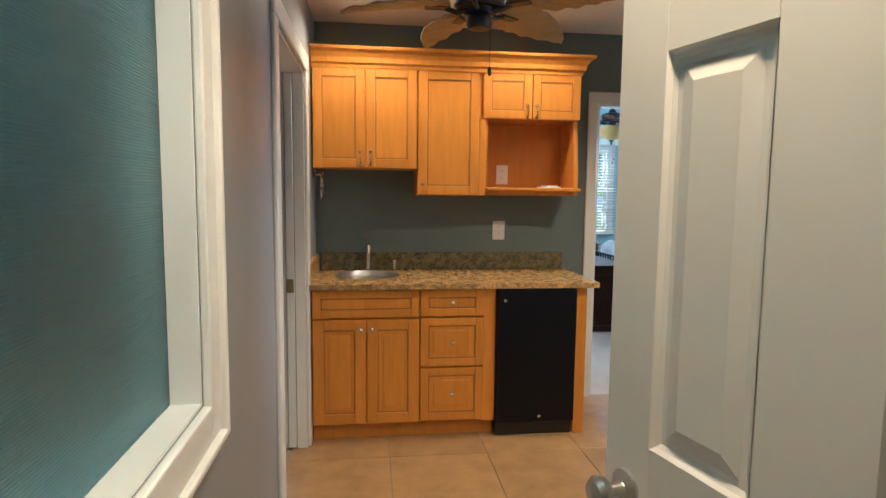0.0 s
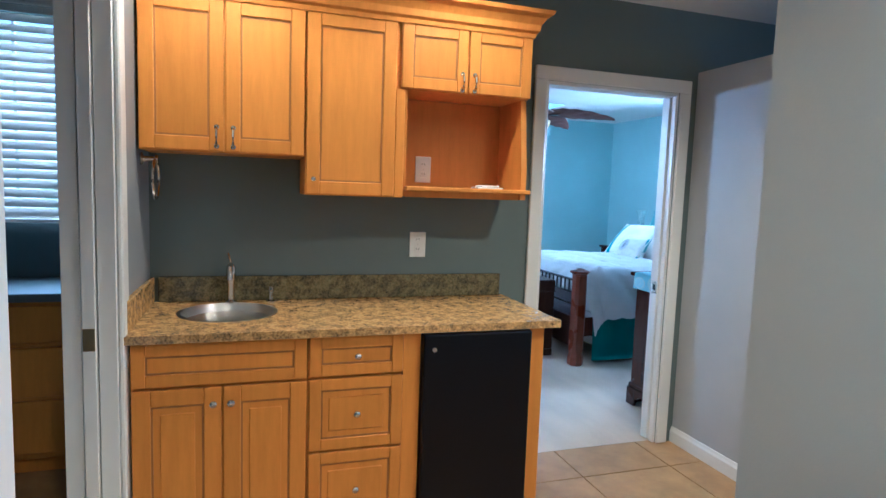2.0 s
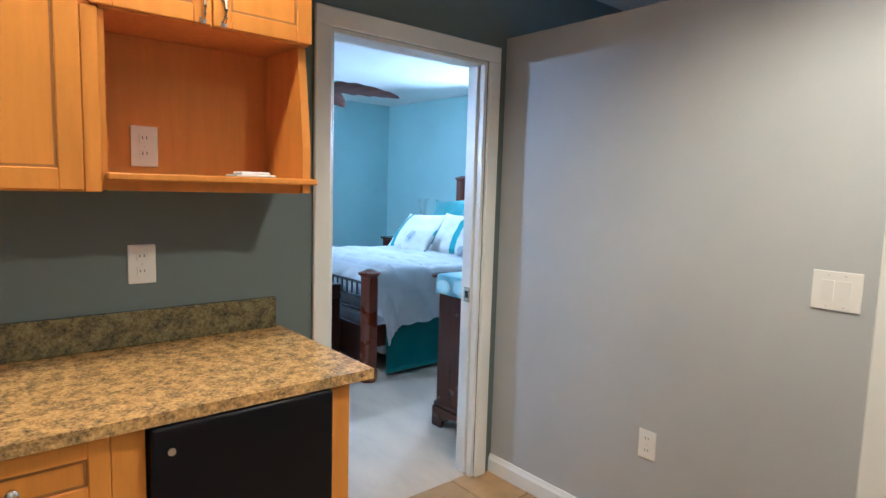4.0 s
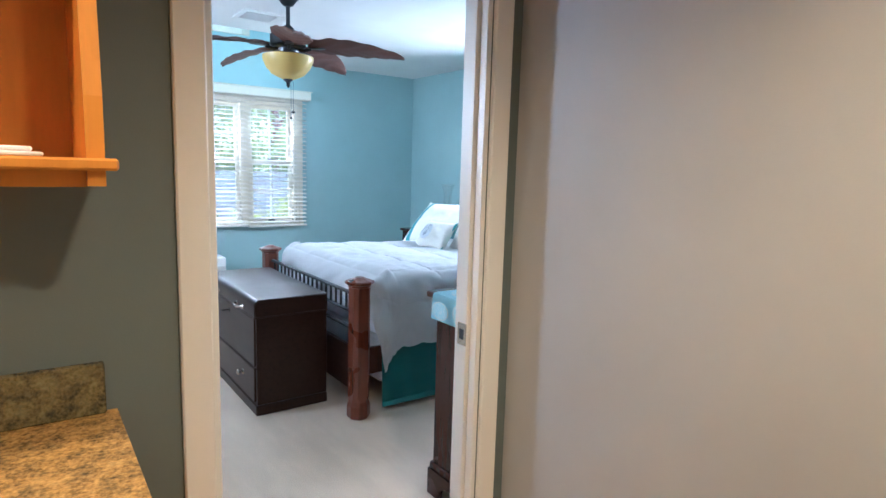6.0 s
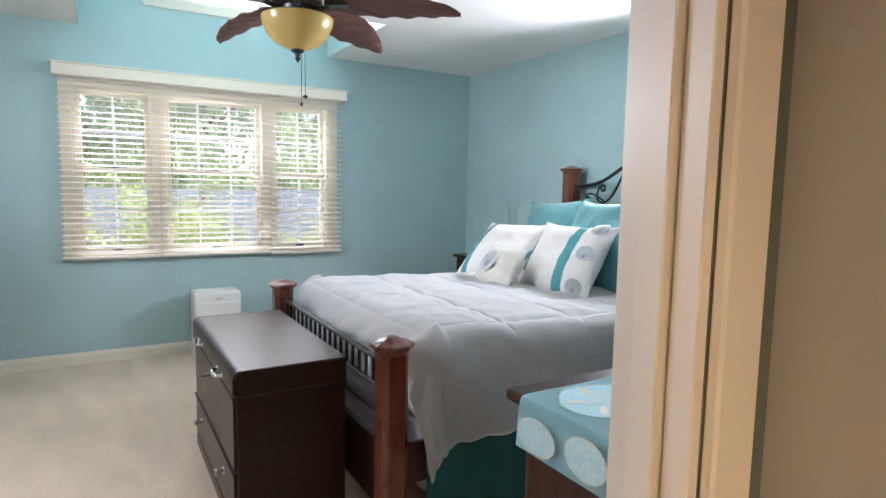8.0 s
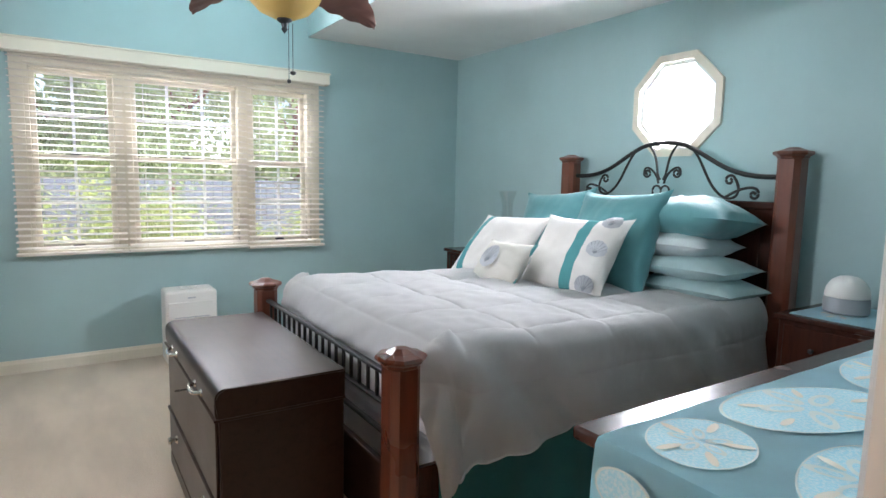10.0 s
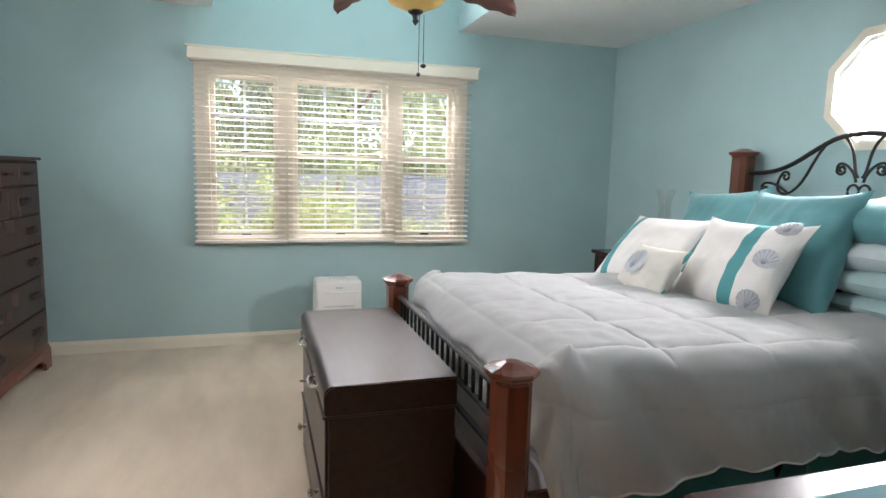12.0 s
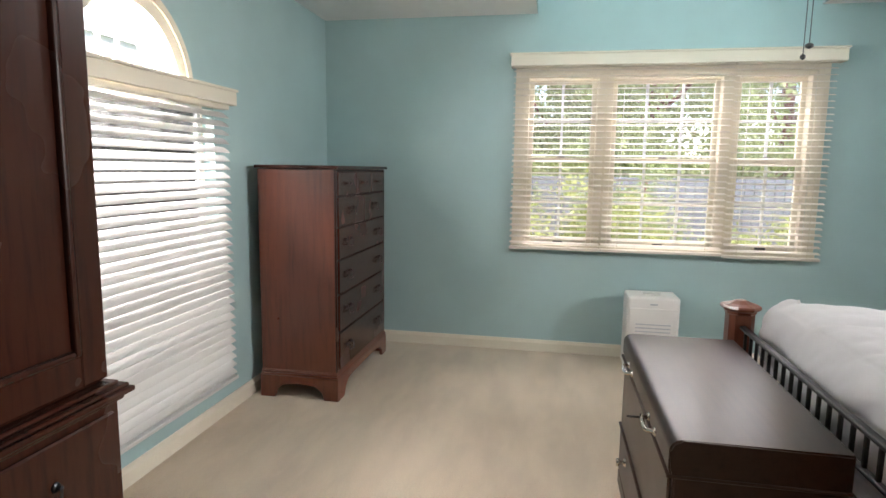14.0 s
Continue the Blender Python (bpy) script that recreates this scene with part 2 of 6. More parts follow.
M["lawn"] = paint("lawn", (0.10, 0.14, 0.05), 0.9, 60, 0.5, 0.3)
M["fence"] = paint("grey_fence", (0.17, 0.175, 0.21), 0.8, 60, 0.2, 0.15)
M["dark"] = paint("gap_shade", (0.02, 0.018, 0.016), 0.8)
M["clear_glass"] = glass("vase_glass", 0.03, 0.07)

# ---- builders ----
BASE = {}
ROOMS = {"kitchen": (1.0, Vector((0, 0, 0))), "bedroom": (1.0125, Vector((-0.085, -0.092, 0)))}
current_room = ["kitchen"]


def enter(name):
    """From here on, plan coordinates are those of this room."""
    current_room[0] = name


def room(p):
    k, o = ROOMS[current_room[0]]
    return Vector(p) * k + o


def settle(bm, base):
    for v in bm.verts:
        v.co = room(v.co) - base


def box(bm, x0, x1, y0, y1, z0, z1, bevel=0.0, seg=1):
    g = bmesh.ops.create_cube(bm, size=1.0, matrix=Matrix.LocRotScale(((x0 + x1) / 2, (y0 + y1) / 2, (z0 + z1) / 2), None, (abs(x1 - x0), abs(y1 - y0), abs(z1 - z0))))
    if bevel:
        edges = list({e for v in g["verts"] for e in v.link_edges})
        bmesh.ops.bevel(bm, geom=edges, offset=bevel, segments=seg, affect="EDGES", profile=0.5)
    return bm


def B(*a, **k):
    return box(bmesh.new(), *a, **k)


def lathe(bm, profile, seg=24, at=(0, 0, 0), m=None, turn=0.0):
    rings = []
    m = m or Matrix.Translation(at)
    for r, z in profile:
        rings.append([bm.verts.new(m @ Vector((r * math.cos(turn + 2 * math.pi * i / seg), r * math.sin(turn + 2 * math.pi * i / seg), z))) for i in range(seg)])
    for a, b in zip(rings, rings[1:]):
        for i in range(seg):
            bm.faces.new((a[i], a[(i + 1) % seg], b[(i + 1) % seg], b[i]))
    if profile[0][0] > 0:
        bm.faces.new(list(reversed(rings[0])))
    if profile[-1][0] > 0:
        bm.faces.new(rings[-1])
    return bm


def tube(bm, pts, r, seg=8):
    pts = [Vector(p) for p in pts]
    rings = []
    for i, p in enumerate(pts):
        d = (pts[min(i + 1, len(pts) - 1)] - pts[max(i - 1, 0)]).normalized()
        q = d.to_track_quat("Z", "Y")
        rings.append([bm.verts.new(p + q @ Vector((r * math.cos(2 * math.pi * k / seg), r * math.sin(2 * math.pi * k / seg), 0))) for k in range(seg)])
    for a, b in zip(rings, rings[1:]):
        for k in range(seg):
            bm.faces.new((a[k], a[(k + 1) % seg], b[(k + 1) % seg], b[k]))
    bm.faces.new(list(reversed(rings[0])))
    bm.faces.new(rings[-1])
    return bm


def prism(bm, outline, axis, a, b):
    """A closed outline of (u, v) pushed from a to b along axis x, y or z."""
    def place(u, v, w):
        return {"x": (w, u, v), "y": (u, w, v), "z": (u, v, w)}[axis]
    lo = [bm.verts.new(place(u, v, a)) for u, v in outline]
    hi = [bm.verts.new(place(u, v, b)) for u, v in outline]
    n = len(outline)
    for i in range(n):
        bm.faces.new((lo[i], lo[(i + 1) % n], hi[(i + 1) % n], hi[i]))
    bm.faces.new(list(reversed(lo)))
    bm.faces.new(hi)
    return bm


def to_mesh(name, bm, mat, smooth=False):
    bmesh.ops.recalc_face_normals(bm, faces=bm.faces)
    me = bpy.data.meshes.new(name)
    if smooth:
        for f in bm.faces:
            f.smooth = True
        for e in bm.edges:
            if len(e.link_faces) == 2 and e.calc_face_angle(0) > radians(38):
                e.smooth = False
    bm.to_mesh(me)
    bm.free()
    me.materials.append(mat)
    return me


def thing(name, label, category, at, group=""):
    ob = new(name)
    ob.location = room(at)
    ob.empty_display_size = 0.05
    BASE[ob] = room(at)
    return tagged(ob, label, category, group)


def part(name, bm, mat, parent, label="", smooth=False):
    base = BASE[parent]
    settle(bm, base)
    ob = new(name, to_mesh(name, bm, mat, smooth))
    ob.parent = parent
    BASE[ob] = base
    if label:
        tagged(ob, label)
    return ob


def repeat(name, me, parent, at):
    """One more piece on shared mesh data, at a place of the world."""
    ob = new(name, me)
    ob.parent = parent
    ob.location = room(at) - BASE[parent]
    BASE[ob] = BASE[parent]
    return ob


def structure(name, bm, mat, label, category):
    settle(bm, Vector((0, 0, 0)))
    bmesh.ops.remove_doubles(bm, verts=bm.verts, dist=1e-4)
    ob = new(name, to_mesh(name, bm, mat))
    BASE[ob] = Vector((0, 0, 0))
    return tagged(ob, label, category, kind="structure")


def single(name, bm, mat, label, category, at, smooth=False, group=""):
    at = room(at)
    settle(bm, at)
    ob = new(name, to_mesh(name, bm, mat, smooth))
    ob.location = at
    BASE[ob] = at
    return tagged(ob, label, category, group)


def wall_along(bm, axis, a, b, t0, t1, z0, z1, openings=()):
    """A wall from a to b along axis, its faces at t0 and t1, with openings (a, b, z0, z1)."""
    def put(u0, u1, w0, w1):
        if u1 - u0 > 1e-4 and w1 - w0 > 1e-4:
            if axis == "x":
                box(bm, u0, u1, t0, t1, w0, w1)
            else:
                box(bm, t0, t1, u0, u1, w0, w1)
    at = a
    for o in sorted(openings):
        put(at, o[0], z0, z1)
        put(o[0], o[1], z0, o[2])
        put(o[0], o[1], o[3], z1)
        at = o[1]
    put(at, b, z0, z1)
    return bm


# ---- plan ----
CEIL = 2.485
KX0, KX1, KY = 0.04, 2.865, 4.25
BX0, BX1, BY0, BY1 = 0.56, 5.50, 4.365, 8.98
DOOR = (1.915, 2.745, 0.0, 2.035)
BATH = (2.655, 3.61, 0.0, 2.06)
SIDE = (1.78, 2.60, 0.0, 2.035)
BACKWIN = (2.10, 4.03, 0.83, 2.06)
CLERE = (2.66, 3.48, 2.76, 3.12)
WELL = (2.165, 4.02, 7.75)
ARCHWIN = (6.15, 7.41, 0.24, 1.72)

# ---- floors and ceilings ----
structure("floor_bedroom", B(BX0 - 0.2, BX1 + 0.1, 4.2855, BY1 + 0.1, -0.1, 0.0), M["carpet"], "beige cut-pile carpet with vacuum marks", "carpet")
kitchen_floor = structure("floor_kitchen", B(-2.4, 4.6, -1.6, 4.32, -0.12, -0.006), M["grout"], "tan grout bed under the kitchen tiles", "floor")
structure("floor_bathroom", B(-2.4, 0.3, 4.285, 5.2, -0.12, -0.004), M["tile"], "tan bathroom floor", "floor")
bm = bmesh.new()
box(bm, -2.4, 4.6, -1.6, 4.40, CEIL, CEIL + 0.1)
structure("ceiling_kitchen", bm, M["ceiling"], "white textured kitchen ceiling", "ceiling")
structure("ceiling_bathroom", B(-2.4, 0.5, 4.40, 5.3, CEIL, CEIL + 0.1), M["ceiling"], "white bathroom ceiling", "ceiling")
enter("bedroom")
bm = bmesh.new()
box(bm, BX0 - 0.1, WELL[0], 4.40, BY1 + 0.1, CEIL, CEIL + 0.1)
box(bm, WELL[1], BX1 + 0.1, 4.40, BY1 + 0.1, CEIL, CEIL + 0.1)
box(bm, WELL[0], WELL[1], 4.40, WELL[2], CEIL, CEIL + 0.1)
structure("ceiling_bedroom", bm, M["ceiling"], "white bedroom ceiling with a raised light well", "ceiling")
structure("ceiling_light_well", B(WELL[0] - 0.1, WELL[1] + 0.1, WELL[2] - 0.1, BY1 + 0.1, 3.35, 3.45), M["ceiling"], "white top of the light well", "ceiling")
bm = bmesh.new()
box(bm, WELL[0] - 0.1, WELL[0], WELL[2] - 0.1, BY1, CEIL + 0.1, 3.35)
box(bm, WELL[1], WELL[1] + 0.1, WELL[2] - 0.1, BY1, CEIL + 0.1, 3.35)
box(bm, WELL[0], WELL[1], WELL[2] - 0.1, WELL[2], CEIL + 0.1, 3.35)
structure("wall_light_well", bm, M["teal_wall"], "teal sides of the raised light well", "wall")
bm = bmesh.new()
box(bm, WELL[0], WELL[0] + 0.004, WELL[2], BY1, CEIL + 0.001, CEIL + 0.1)
box(bm, WELL[1] - 0.004, WELL[1], WELL[2], BY1, CEIL + 0.001, CEIL + 0.1)
box(bm, WELL[0] + 0.004, WELL[1] - 0.004, WELL[2], WELL[2] + 0.004, CEIL + 0.001, CEIL + 0.1)
structure("trim_light_well", bm, M["teal_wall"], "teal lower edge of the light well", "wall")

# ---- walls ----
structure("wall_bedroom_north", wall_along(wall_along(bmesh.new(), "x", BX0 - 0.15, BX1 + 0.15, BY1, BY1 + 0.16, 0, 2.485, [BACKWIN]), "x", BX0 - 0.15, BX1 + 0.15, BY1, BY1 + 0.16, 2.485, 3.35, [CLERE]),
          M["teal_wall"], "teal painted bedroom wall with a triple window", "wall")
bm = wall_along(bmesh.new(), "y", 4.325, BY1, BX0 - 0.16, BX0, 0, 1.72, [(ARCHWIN[0], ARCHWIN[1], ARCHWIN[2], 1.72)])
AC, AZ, AR = 6.78, 1.72, 0.34
box(bm, BX0 - 0.16, BX0, 4.325, AC - AR, 1.72, CEIL)
box(bm, BX0 - 0.16, BX0, AC + AR, BY1, 1.72, CEIL)
N = 20
for i in range(N):
    a0, a1 = math.pi * i / N, math.pi * (i + 1) / N
    y0, y1 = AC + AR * math.cos(a1), AC + AR * math.cos(a0)
    prism(bm, [(y0, AZ + AR * math.sin(a1)), (y1, AZ + AR * math.sin(a0)), (y1, CEIL), (y0, CEIL)], "x", BX0 - 0.16, BX0)
structure("wall_bedroom_west", bm, M["teal_wall"], "teal painted bedroom wall with an arched window", "wall")
OC, OZ, OR = 6.56, 1.843, 0.278
bm = bmesh.new()
box(bm, BX1, BX1 + 0.16, 4.325, OC - OR, 0, CEIL)
box(bm, BX1, BX1 + 0.16, OC + OR, BY1, 0, CEIL)
box(bm, BX1, BX1 + 0.16, OC - OR, OC + OR, 0, OZ - OR)
box(bm, BX1, BX1 + 0.16, OC - OR, OC + OR, OZ + OR, CEIL)
cut = OR * (1 - math.tan(radians(22.5)))
for sy in (-1, 1):
    for sz in (-1, 1):
        prism(bm, [(OC + sy * OR, OZ + sz * OR), (OC + sy * (OR - cut), OZ + sz * OR), (OC + sy * OR, OZ + sz * (OR - cut))], "x", BX1, BX1 + 0.16)
structure("wall_bedroom_east", bm, M["teal_wall"], "teal painted bedroom wall with an octagonal window", "wall")
enter("kitchen")
structure("wall_bedroom_south", wall_along(bmesh.new(), "x", BX0, BX1, 4.308, BY0, 0, CEIL, [DOOR]), M["teal_wall"], "teal painted bedroom wall beside the doorway", "wall")
structure("wall_kitchen_north", wall_along(bmesh.new(), "x", KX0, 4.6, KY, 4.308, 0, CEIL, [DOOR]), M["slate_wall"], "slate blue painted kitchen wall", "wall")
FROST = (0.25, 1.62, 0.985, 2.35)
structure("wall_kitchen_west", wall_along(bmesh.new(), "y", -1.6, KY, KX0 - 0.16, KX0, 0, CEIL, [FROST, BATH]), M["hall_wall"], "blue grey painted wall with a pocket door opening", "wall")
structure("wall_kitchen_east", wall_along(bmesh.new(), "y", 1.0, KY, KX1, KX1 + 0.14, 0, 2.16, [SIDE]), M["grey_wall"], "grey painted kitchen wall with switches", "wall")
structure("wall_kitchen_south", B(1.349, KX1, 1.18, 1.28, 0, CEIL), M["grey_wall"], "grey painted kitchen wall", "wall")
structure("wall_hall_east", B(1.229, 1.349, -1.6, 2.172, 0, CEIL), M["grey_wall"], "grey painted hall wall", "wall")
structure("wall_hall_south", B(-2.4, 4.6, -1.7, -1.6, 0, CEIL), M["grey_wall"], "grey painted hall end wall", "wall")
structure("wall_side_room", wall_along(wall_along(bmesh.new(), "y", 0.9, 4.25, 3.95, 4.05, 0, CEIL), "x", 2.865, 4.05, 0.8, 0.9, 0, CEIL), M["pale_blue_wall"], "pale blue side room wall", "wall")
bm = wall_along(bmesh.new(), "x", -2.4, 0.4, 5.15, 5.3, 0, CEIL, [(-1.35, -0.15, 1.2, 2.3)])
# Its window opening is unseen, added to let light in behind the frosted glass.
wall_along(bm, "y", -1.6, 5.15, -2.5, -2.4, 0, CEIL, [(0.9, 1.7, 1.2, 1.75)])
wall_along(bm, "y", 4.40, 5.15, 0.3, 0.4, 0, CEIL)
wall_along(bm, "x", -2.4, KX0 - 0.16, 2.0, 2.1, 0, CEIL)
# Unseen low wall, added behind the frosted glass.
wall_along(bm, "y", -1.6, 2.0, -1.25, -1.15, 0, 1.15)
structure("wall_bathroom", bm, M["slate_wall"], "slate blue bathroom wall", "wall")

# ---- trim ----


def casing_y(name, x0, x1, ztop, yface, depth, width, mat, label):
    """Casing round an opening in a wall that runs along x; it stands off yface by depth."""
    y0, y1 = min(yface, yface + depth), max(yface, yface + depth)
    ob = thing(name, label, "door casing", ((x0 + x1) / 2, yface, 0))
    ob["kind"] = "structure"
    for a, b in ((x0 - width, x0), (x1, x1 + width)):
        bm = B(a, b, y0, y1, 0, ztop, 0.004)
        part("casing_leg", bm, mat, ob)
    part("casing_head", B(x0 - width, x1 + width, y0, y1, ztop, ztop + width, 0.004), mat, ob)
    return ob


casing_y("trim_door_1", DOOR[0], DOOR[1], DOOR[3], KY, -0.018, 0.071, M["white_trim"], "white painted door casing on the kitchen side")
casing_y("trim_door_2", DOOR[0], DOOR[1], DOOR[3], BY0, 0.010, 0.071, M["white_trim"], "white painted door casing on the bedroom side")
jamb = thing("door_1", "white pocket door jamb between kitchen and bedroom", "door frame", (2.34, 4.32, 0))
jamb["kind"] = "structure"
part("jamb_board", B(DOOR[1] - 0.018, DOOR[1], KY, 4.285, 0, DOOR[3], 0.002), M["white_trim"], jamb)
part("jamb_board", B(DOOR[1] - 0.018, DOOR[1], 4.331, BY0, 0, DOOR[3], 0.002), M["white_trim"], jamb)
part("door_leaf", B(DOOR[1] - 0.03, DOOR[1] - 0.002, 4.289, 4.327, 0.01, DOOR[3] - 0.02, 0.002), M["white_trim"], jamb, "edge of a white pocket door slid into the wall")
part("strike_plate", B(DOOR[1] - 0.034, DOOR[1] - 0.029, 4.286, 4.330, 0.888, 0.962, 0.001), M["nickel"], jamb, "satin nickel strike plate with a dark latch hole")
part("latch_hole", B(DOOR[1] - 0.0346, DOOR[1] - 0.0338, 4.297, 4.319, 0.908, 0.942), M["black_plastic"], jamb)
part("jamb_board", B(DOOR[0], DOOR[0] + 0.018, KY, BY0, 0, DOOR[3], 0.002), M["white_trim"], jamb)
part("head_board", B(DOOR[0] + 0.018, DOOR[1] - 0.018, KY, BY0, DOOR[3] - 0.018, DOOR[3], 0.002), M["white_trim"], jamb)


def casing_x(name, y0, y1, ztop, xface, depth, width, mat, label):
    x0, x1 = min(xface, xface + depth), max(xface, xface + depth)
    ob = thing(name, label, "door casing", (xface, (y0 + y1) / 2, 0))
    ob["kind"] = "structure"
    for a, b in ((y0 - width, y0), (y1, y1 + width)):
        part("casing_leg", B(x0, x1, a, b, 0, ztop, 0.005), mat, ob)
    part("casing_head", B(x0, x1, y0 - width, y1 + width, ztop, ztop + width, 0.005), mat, ob)
    return ob


casing_x("trim_door_3", BATH[0], BATH[1], BATH[3], KX0, 0.018, 0.088, M["white_trim"], "white painted casing round the bathroom doorway")
jb = thing("door_2", "white pocket door jamb of the bathroom", "door frame", (KX0 - 0.08, 3.2, 0))
jb["kind"] = "structure"
part("jamb_board", B(KX0 - 0.16, KX0 - 0.105, BATH[1] - 0.018, BATH[1], 0, BATH[3], 0.002), M["white_trim"], jb)
part("jamb_board", B(KX0 - 0.055, KX0, BATH[1] - 0.018, BATH[1], 0, BATH[3], 0.002), M["white_trim"], jb)
part("door_leaf", B(KX0 - 0.1, KX0 - 0.06, BATH[1] - 0.03, BATH[1], 0.01, BATH[3] - 0.02, 0.002), M["white_trim"], jb)
part("strike_plate", B(KX0 - 0.098, KX0 - 0.062, BATH[1] - 0.034, BATH[1] - 0.029, 0.88, 0.955, 0.001), M["brass"], jb, "aged brass strike plate")
part("jamb_board", B(KX0 - 0.16, KX0, BATH[0], BATH[0] + 0.018, 0, BATH[3], 0.002), M["white_trim"], jb)
part("head_board", B(KX0 - 0.16, KX0, BATH[0] + 0.018, BATH[1] - 0.018, BATH[3] - 0.018, BATH[3], 0.002), M["white_trim"], jb)
casing_x("trim_door_4", SIDE[0], SIDE[1], SIDE[3], KX1, -0.018, 0.088, M["white_trim"], "white painted casing round the side doorway")
js = thing("door_3", "white door jamb of the side room", "door frame", (KX1 + 0.07, 2.2, 0))
js["kind"] = "structure"
part("jamb_board", B(KX1, KX1 + 0.14, SIDE[1] - 0.02, SIDE[1], 0, SIDE[3], 0.002), M["white_trim"], js)
part("door_stop", B(KX1 + 0.05, KX1 + 0.085, SIDE[1] - 0.033, SIDE[1] - 0.02, 0, SIDE[3], 0.003), M["white_trim"], js)
part("strike_plate", B(KX1 + 0.1, KX1 + 0.138, SIDE[1] - 0.024, SIDE[1] - 0.0195, 0.89, 0.95, 0.001), M["bronze"], js, "dark bronze strike plate")


def baseboard(name, axis, a, b, face, out, h, mat, label):
    lo, hi = min(face, face + out), max(face, face + out)
    s = 1 if out > 0 else -1
    o = abs(out)
    outline = [(face, 0), (face + s * o, 0), (face + s * o, h * 0.72), (face + s * o * 0.6, h * 0.86), (face + s * o * 0.35, h), (face, h)]
    bm = bmesh.new()
    if axis == "x":
        prism(bm, outline, "x", a, b)
    else:
        lo_ = [bm.verts.new((u, a, v)) for u, v in outline]
        hi_ = [bm.verts.new((u, b, v)) for u, v in outline]
        for i in range(len(outline)):
            j = (i + 1) % len(outline)
            bm.faces.new((lo_[i], lo_[j], hi_[j], hi_[i]))
        bm.faces.new(lo_)
        bm.faces.new(list(reversed(hi_)))
    return structure(name, bm, mat, label, "baseboard")


enter("bedroom")
CR = "cream painted baseboard along the carpet"
baseboard("baseboard_bedroom_north", "x", BX0, BX1, BY1, -0.016, 0.09, M["cream_trim"], CR)
baseboard("baseboard_bedroom_west", "y", BY0, BY1 - 0.016, BX0, 0.016, 0.09, M["cream_trim"], CR)
baseboard("baseboard_bedroom_east", "y", BY0, BY1 - 0.016, BX1, -0.016, 0.09, M["cream_trim"], CR)
enter("kitchen")
baseboard("baseboard_kitchen_east", "y", SIDE[1] + 0.088, KY, KX1, -0.016, 0.09, M["white_trim"], "white painted baseboard in the kitchen")
baseboard("baseboard_kitchen_west", "y", 1.0, BATH[0] - 0.088, KX0, 0.016, 0.09, M["white_trim"], "white painted baseboard in the hall")

# ---- kitchen cabinets ----


def front(name, parent, x0, x1, z0, z1, y, stile=0.06, label=""):
    """A framed cabinet front that faces the hall, its face at y: frame, groove with painted shade and raised panel."""
    t = 0.02
    g = bmesh.new()
    a, b, c, d, w = x0 + stile, x1 - stile, z0 + stile, z1 - stile, 0.007
    box(g, a, a + w, y + 0.006, y + 0.016, c, d)
    box(g, b - w, b, y + 0.006, y + 0.016, c, d)
    box(g, a + w, b - w, y + 0.006, y + 0.016, c, c + w)
    box(g, a + w, b - w, y + 0.006, y + 0.016, d - w, d)
    f = part(name, B(a + w, b - w, y + 0.008, y + 0.018, c + w, d - w), M["maple"], parent, label)
    part("groove", g, M["maple_groove"], f, "bead darkened for the shade in the groove")
    for u0, u1 in ((x0, a), (b, x1)):
        part("stile", B(u0, u1, y, y + t, z0, z1, 0.003), M["maple"], f)
    for v0, v1 in ((z0, c), (d, z1)):
        part("rail", B(a, b, y, y + t, v0, v1, 0.003), M["maple"], f)
    if d - c > 0.12 and y < 3.9:
        part("raised_field", B(a + w + 0.022, b - w - 0.022, y + 0.004, y + 0.009, c + w + 0.022, d - w - 0.022, 0.003), M["maple"], f)
    return f


def knob(parent, x, y, z, r=0.013, name="knob", mat=None):
    m = Matrix.Translation((x, y, z)) @ Matrix.Rotation(radians(90), 4, "X")
    bm = lathe(bmesh.new(), [(0.006, 0), (0.005, 0.012), (r, 0.018), (r, 0.023), (r * 0.6, 0.028), (0.0, 0.029)], 14, m=m)
    return part(name, bm, mat or M["nickel"], parent, "satin nickel knob", True)


def pull_z(parent, x, y, z, h=0.075):
    pts = [(x, y, z - h / 2), (x, y - 0.02, z - h / 2 + 0.012), (x, y - 0.026, z), (x, y - 0.02, z + h / 2 - 0.012), (x, y, z + h / 2)]
    bm = tube(bmesh.new(), pts, 0.005, 8)
    lathe(bm, [(0.010, 0), (0.010, 0.004), (0.004, 0.006)], 10, m=Matrix.Translation((x, y, z - h / 2)) @ Matrix.Rotation(radians(90), 4, "X"))
    lathe(bm, [(0.010, 0), (0.010, 0.004), (0.004, 0.006)], 10, m=Matrix.Translation((x, y, z + h / 2)) @ Matrix.Rotation(radians(90), 4, "X"))
    return part("handle", bm, M["nickel"], parent, "satin nickel pull", True)


FY = 3.64
sinkbase = thing("base_cabinet", "honey maple sink base cabinet with two doors", "cabinet", (0.366, 3.95, 0), "kitchenette cabinets")
bm = bmesh.new()
box(bm, 0.064, 0.082, FY + 0.02, KY - 0.003, 0.10, 0.884)
box(bm, 0.648, 0.666, FY + 0.02, KY - 0.003, 0.10, 0.884)
box(bm, 0.082, 0.648, FY + 0.02, KY - 0.003, 0.10, 0.118)
box(bm, 0.082, 0.648, FY + 0.022, FY + 0.04, 0.70, 0.884)
box(bm, 0.345, 0.375, FY + 0.022, FY + 0.04, 0.118, 0.70)
part("body", bm, M["maple"], sinkbase)
part("toe_kick", B(0.064, 0.666, FY + 0.075, FY + 0.09, 0, 0.10), M["maple"], sinkbase)
front("false_drawer", sinkbase, 0.068, 0.662, 0.722, 0.878, FY, 0.045)
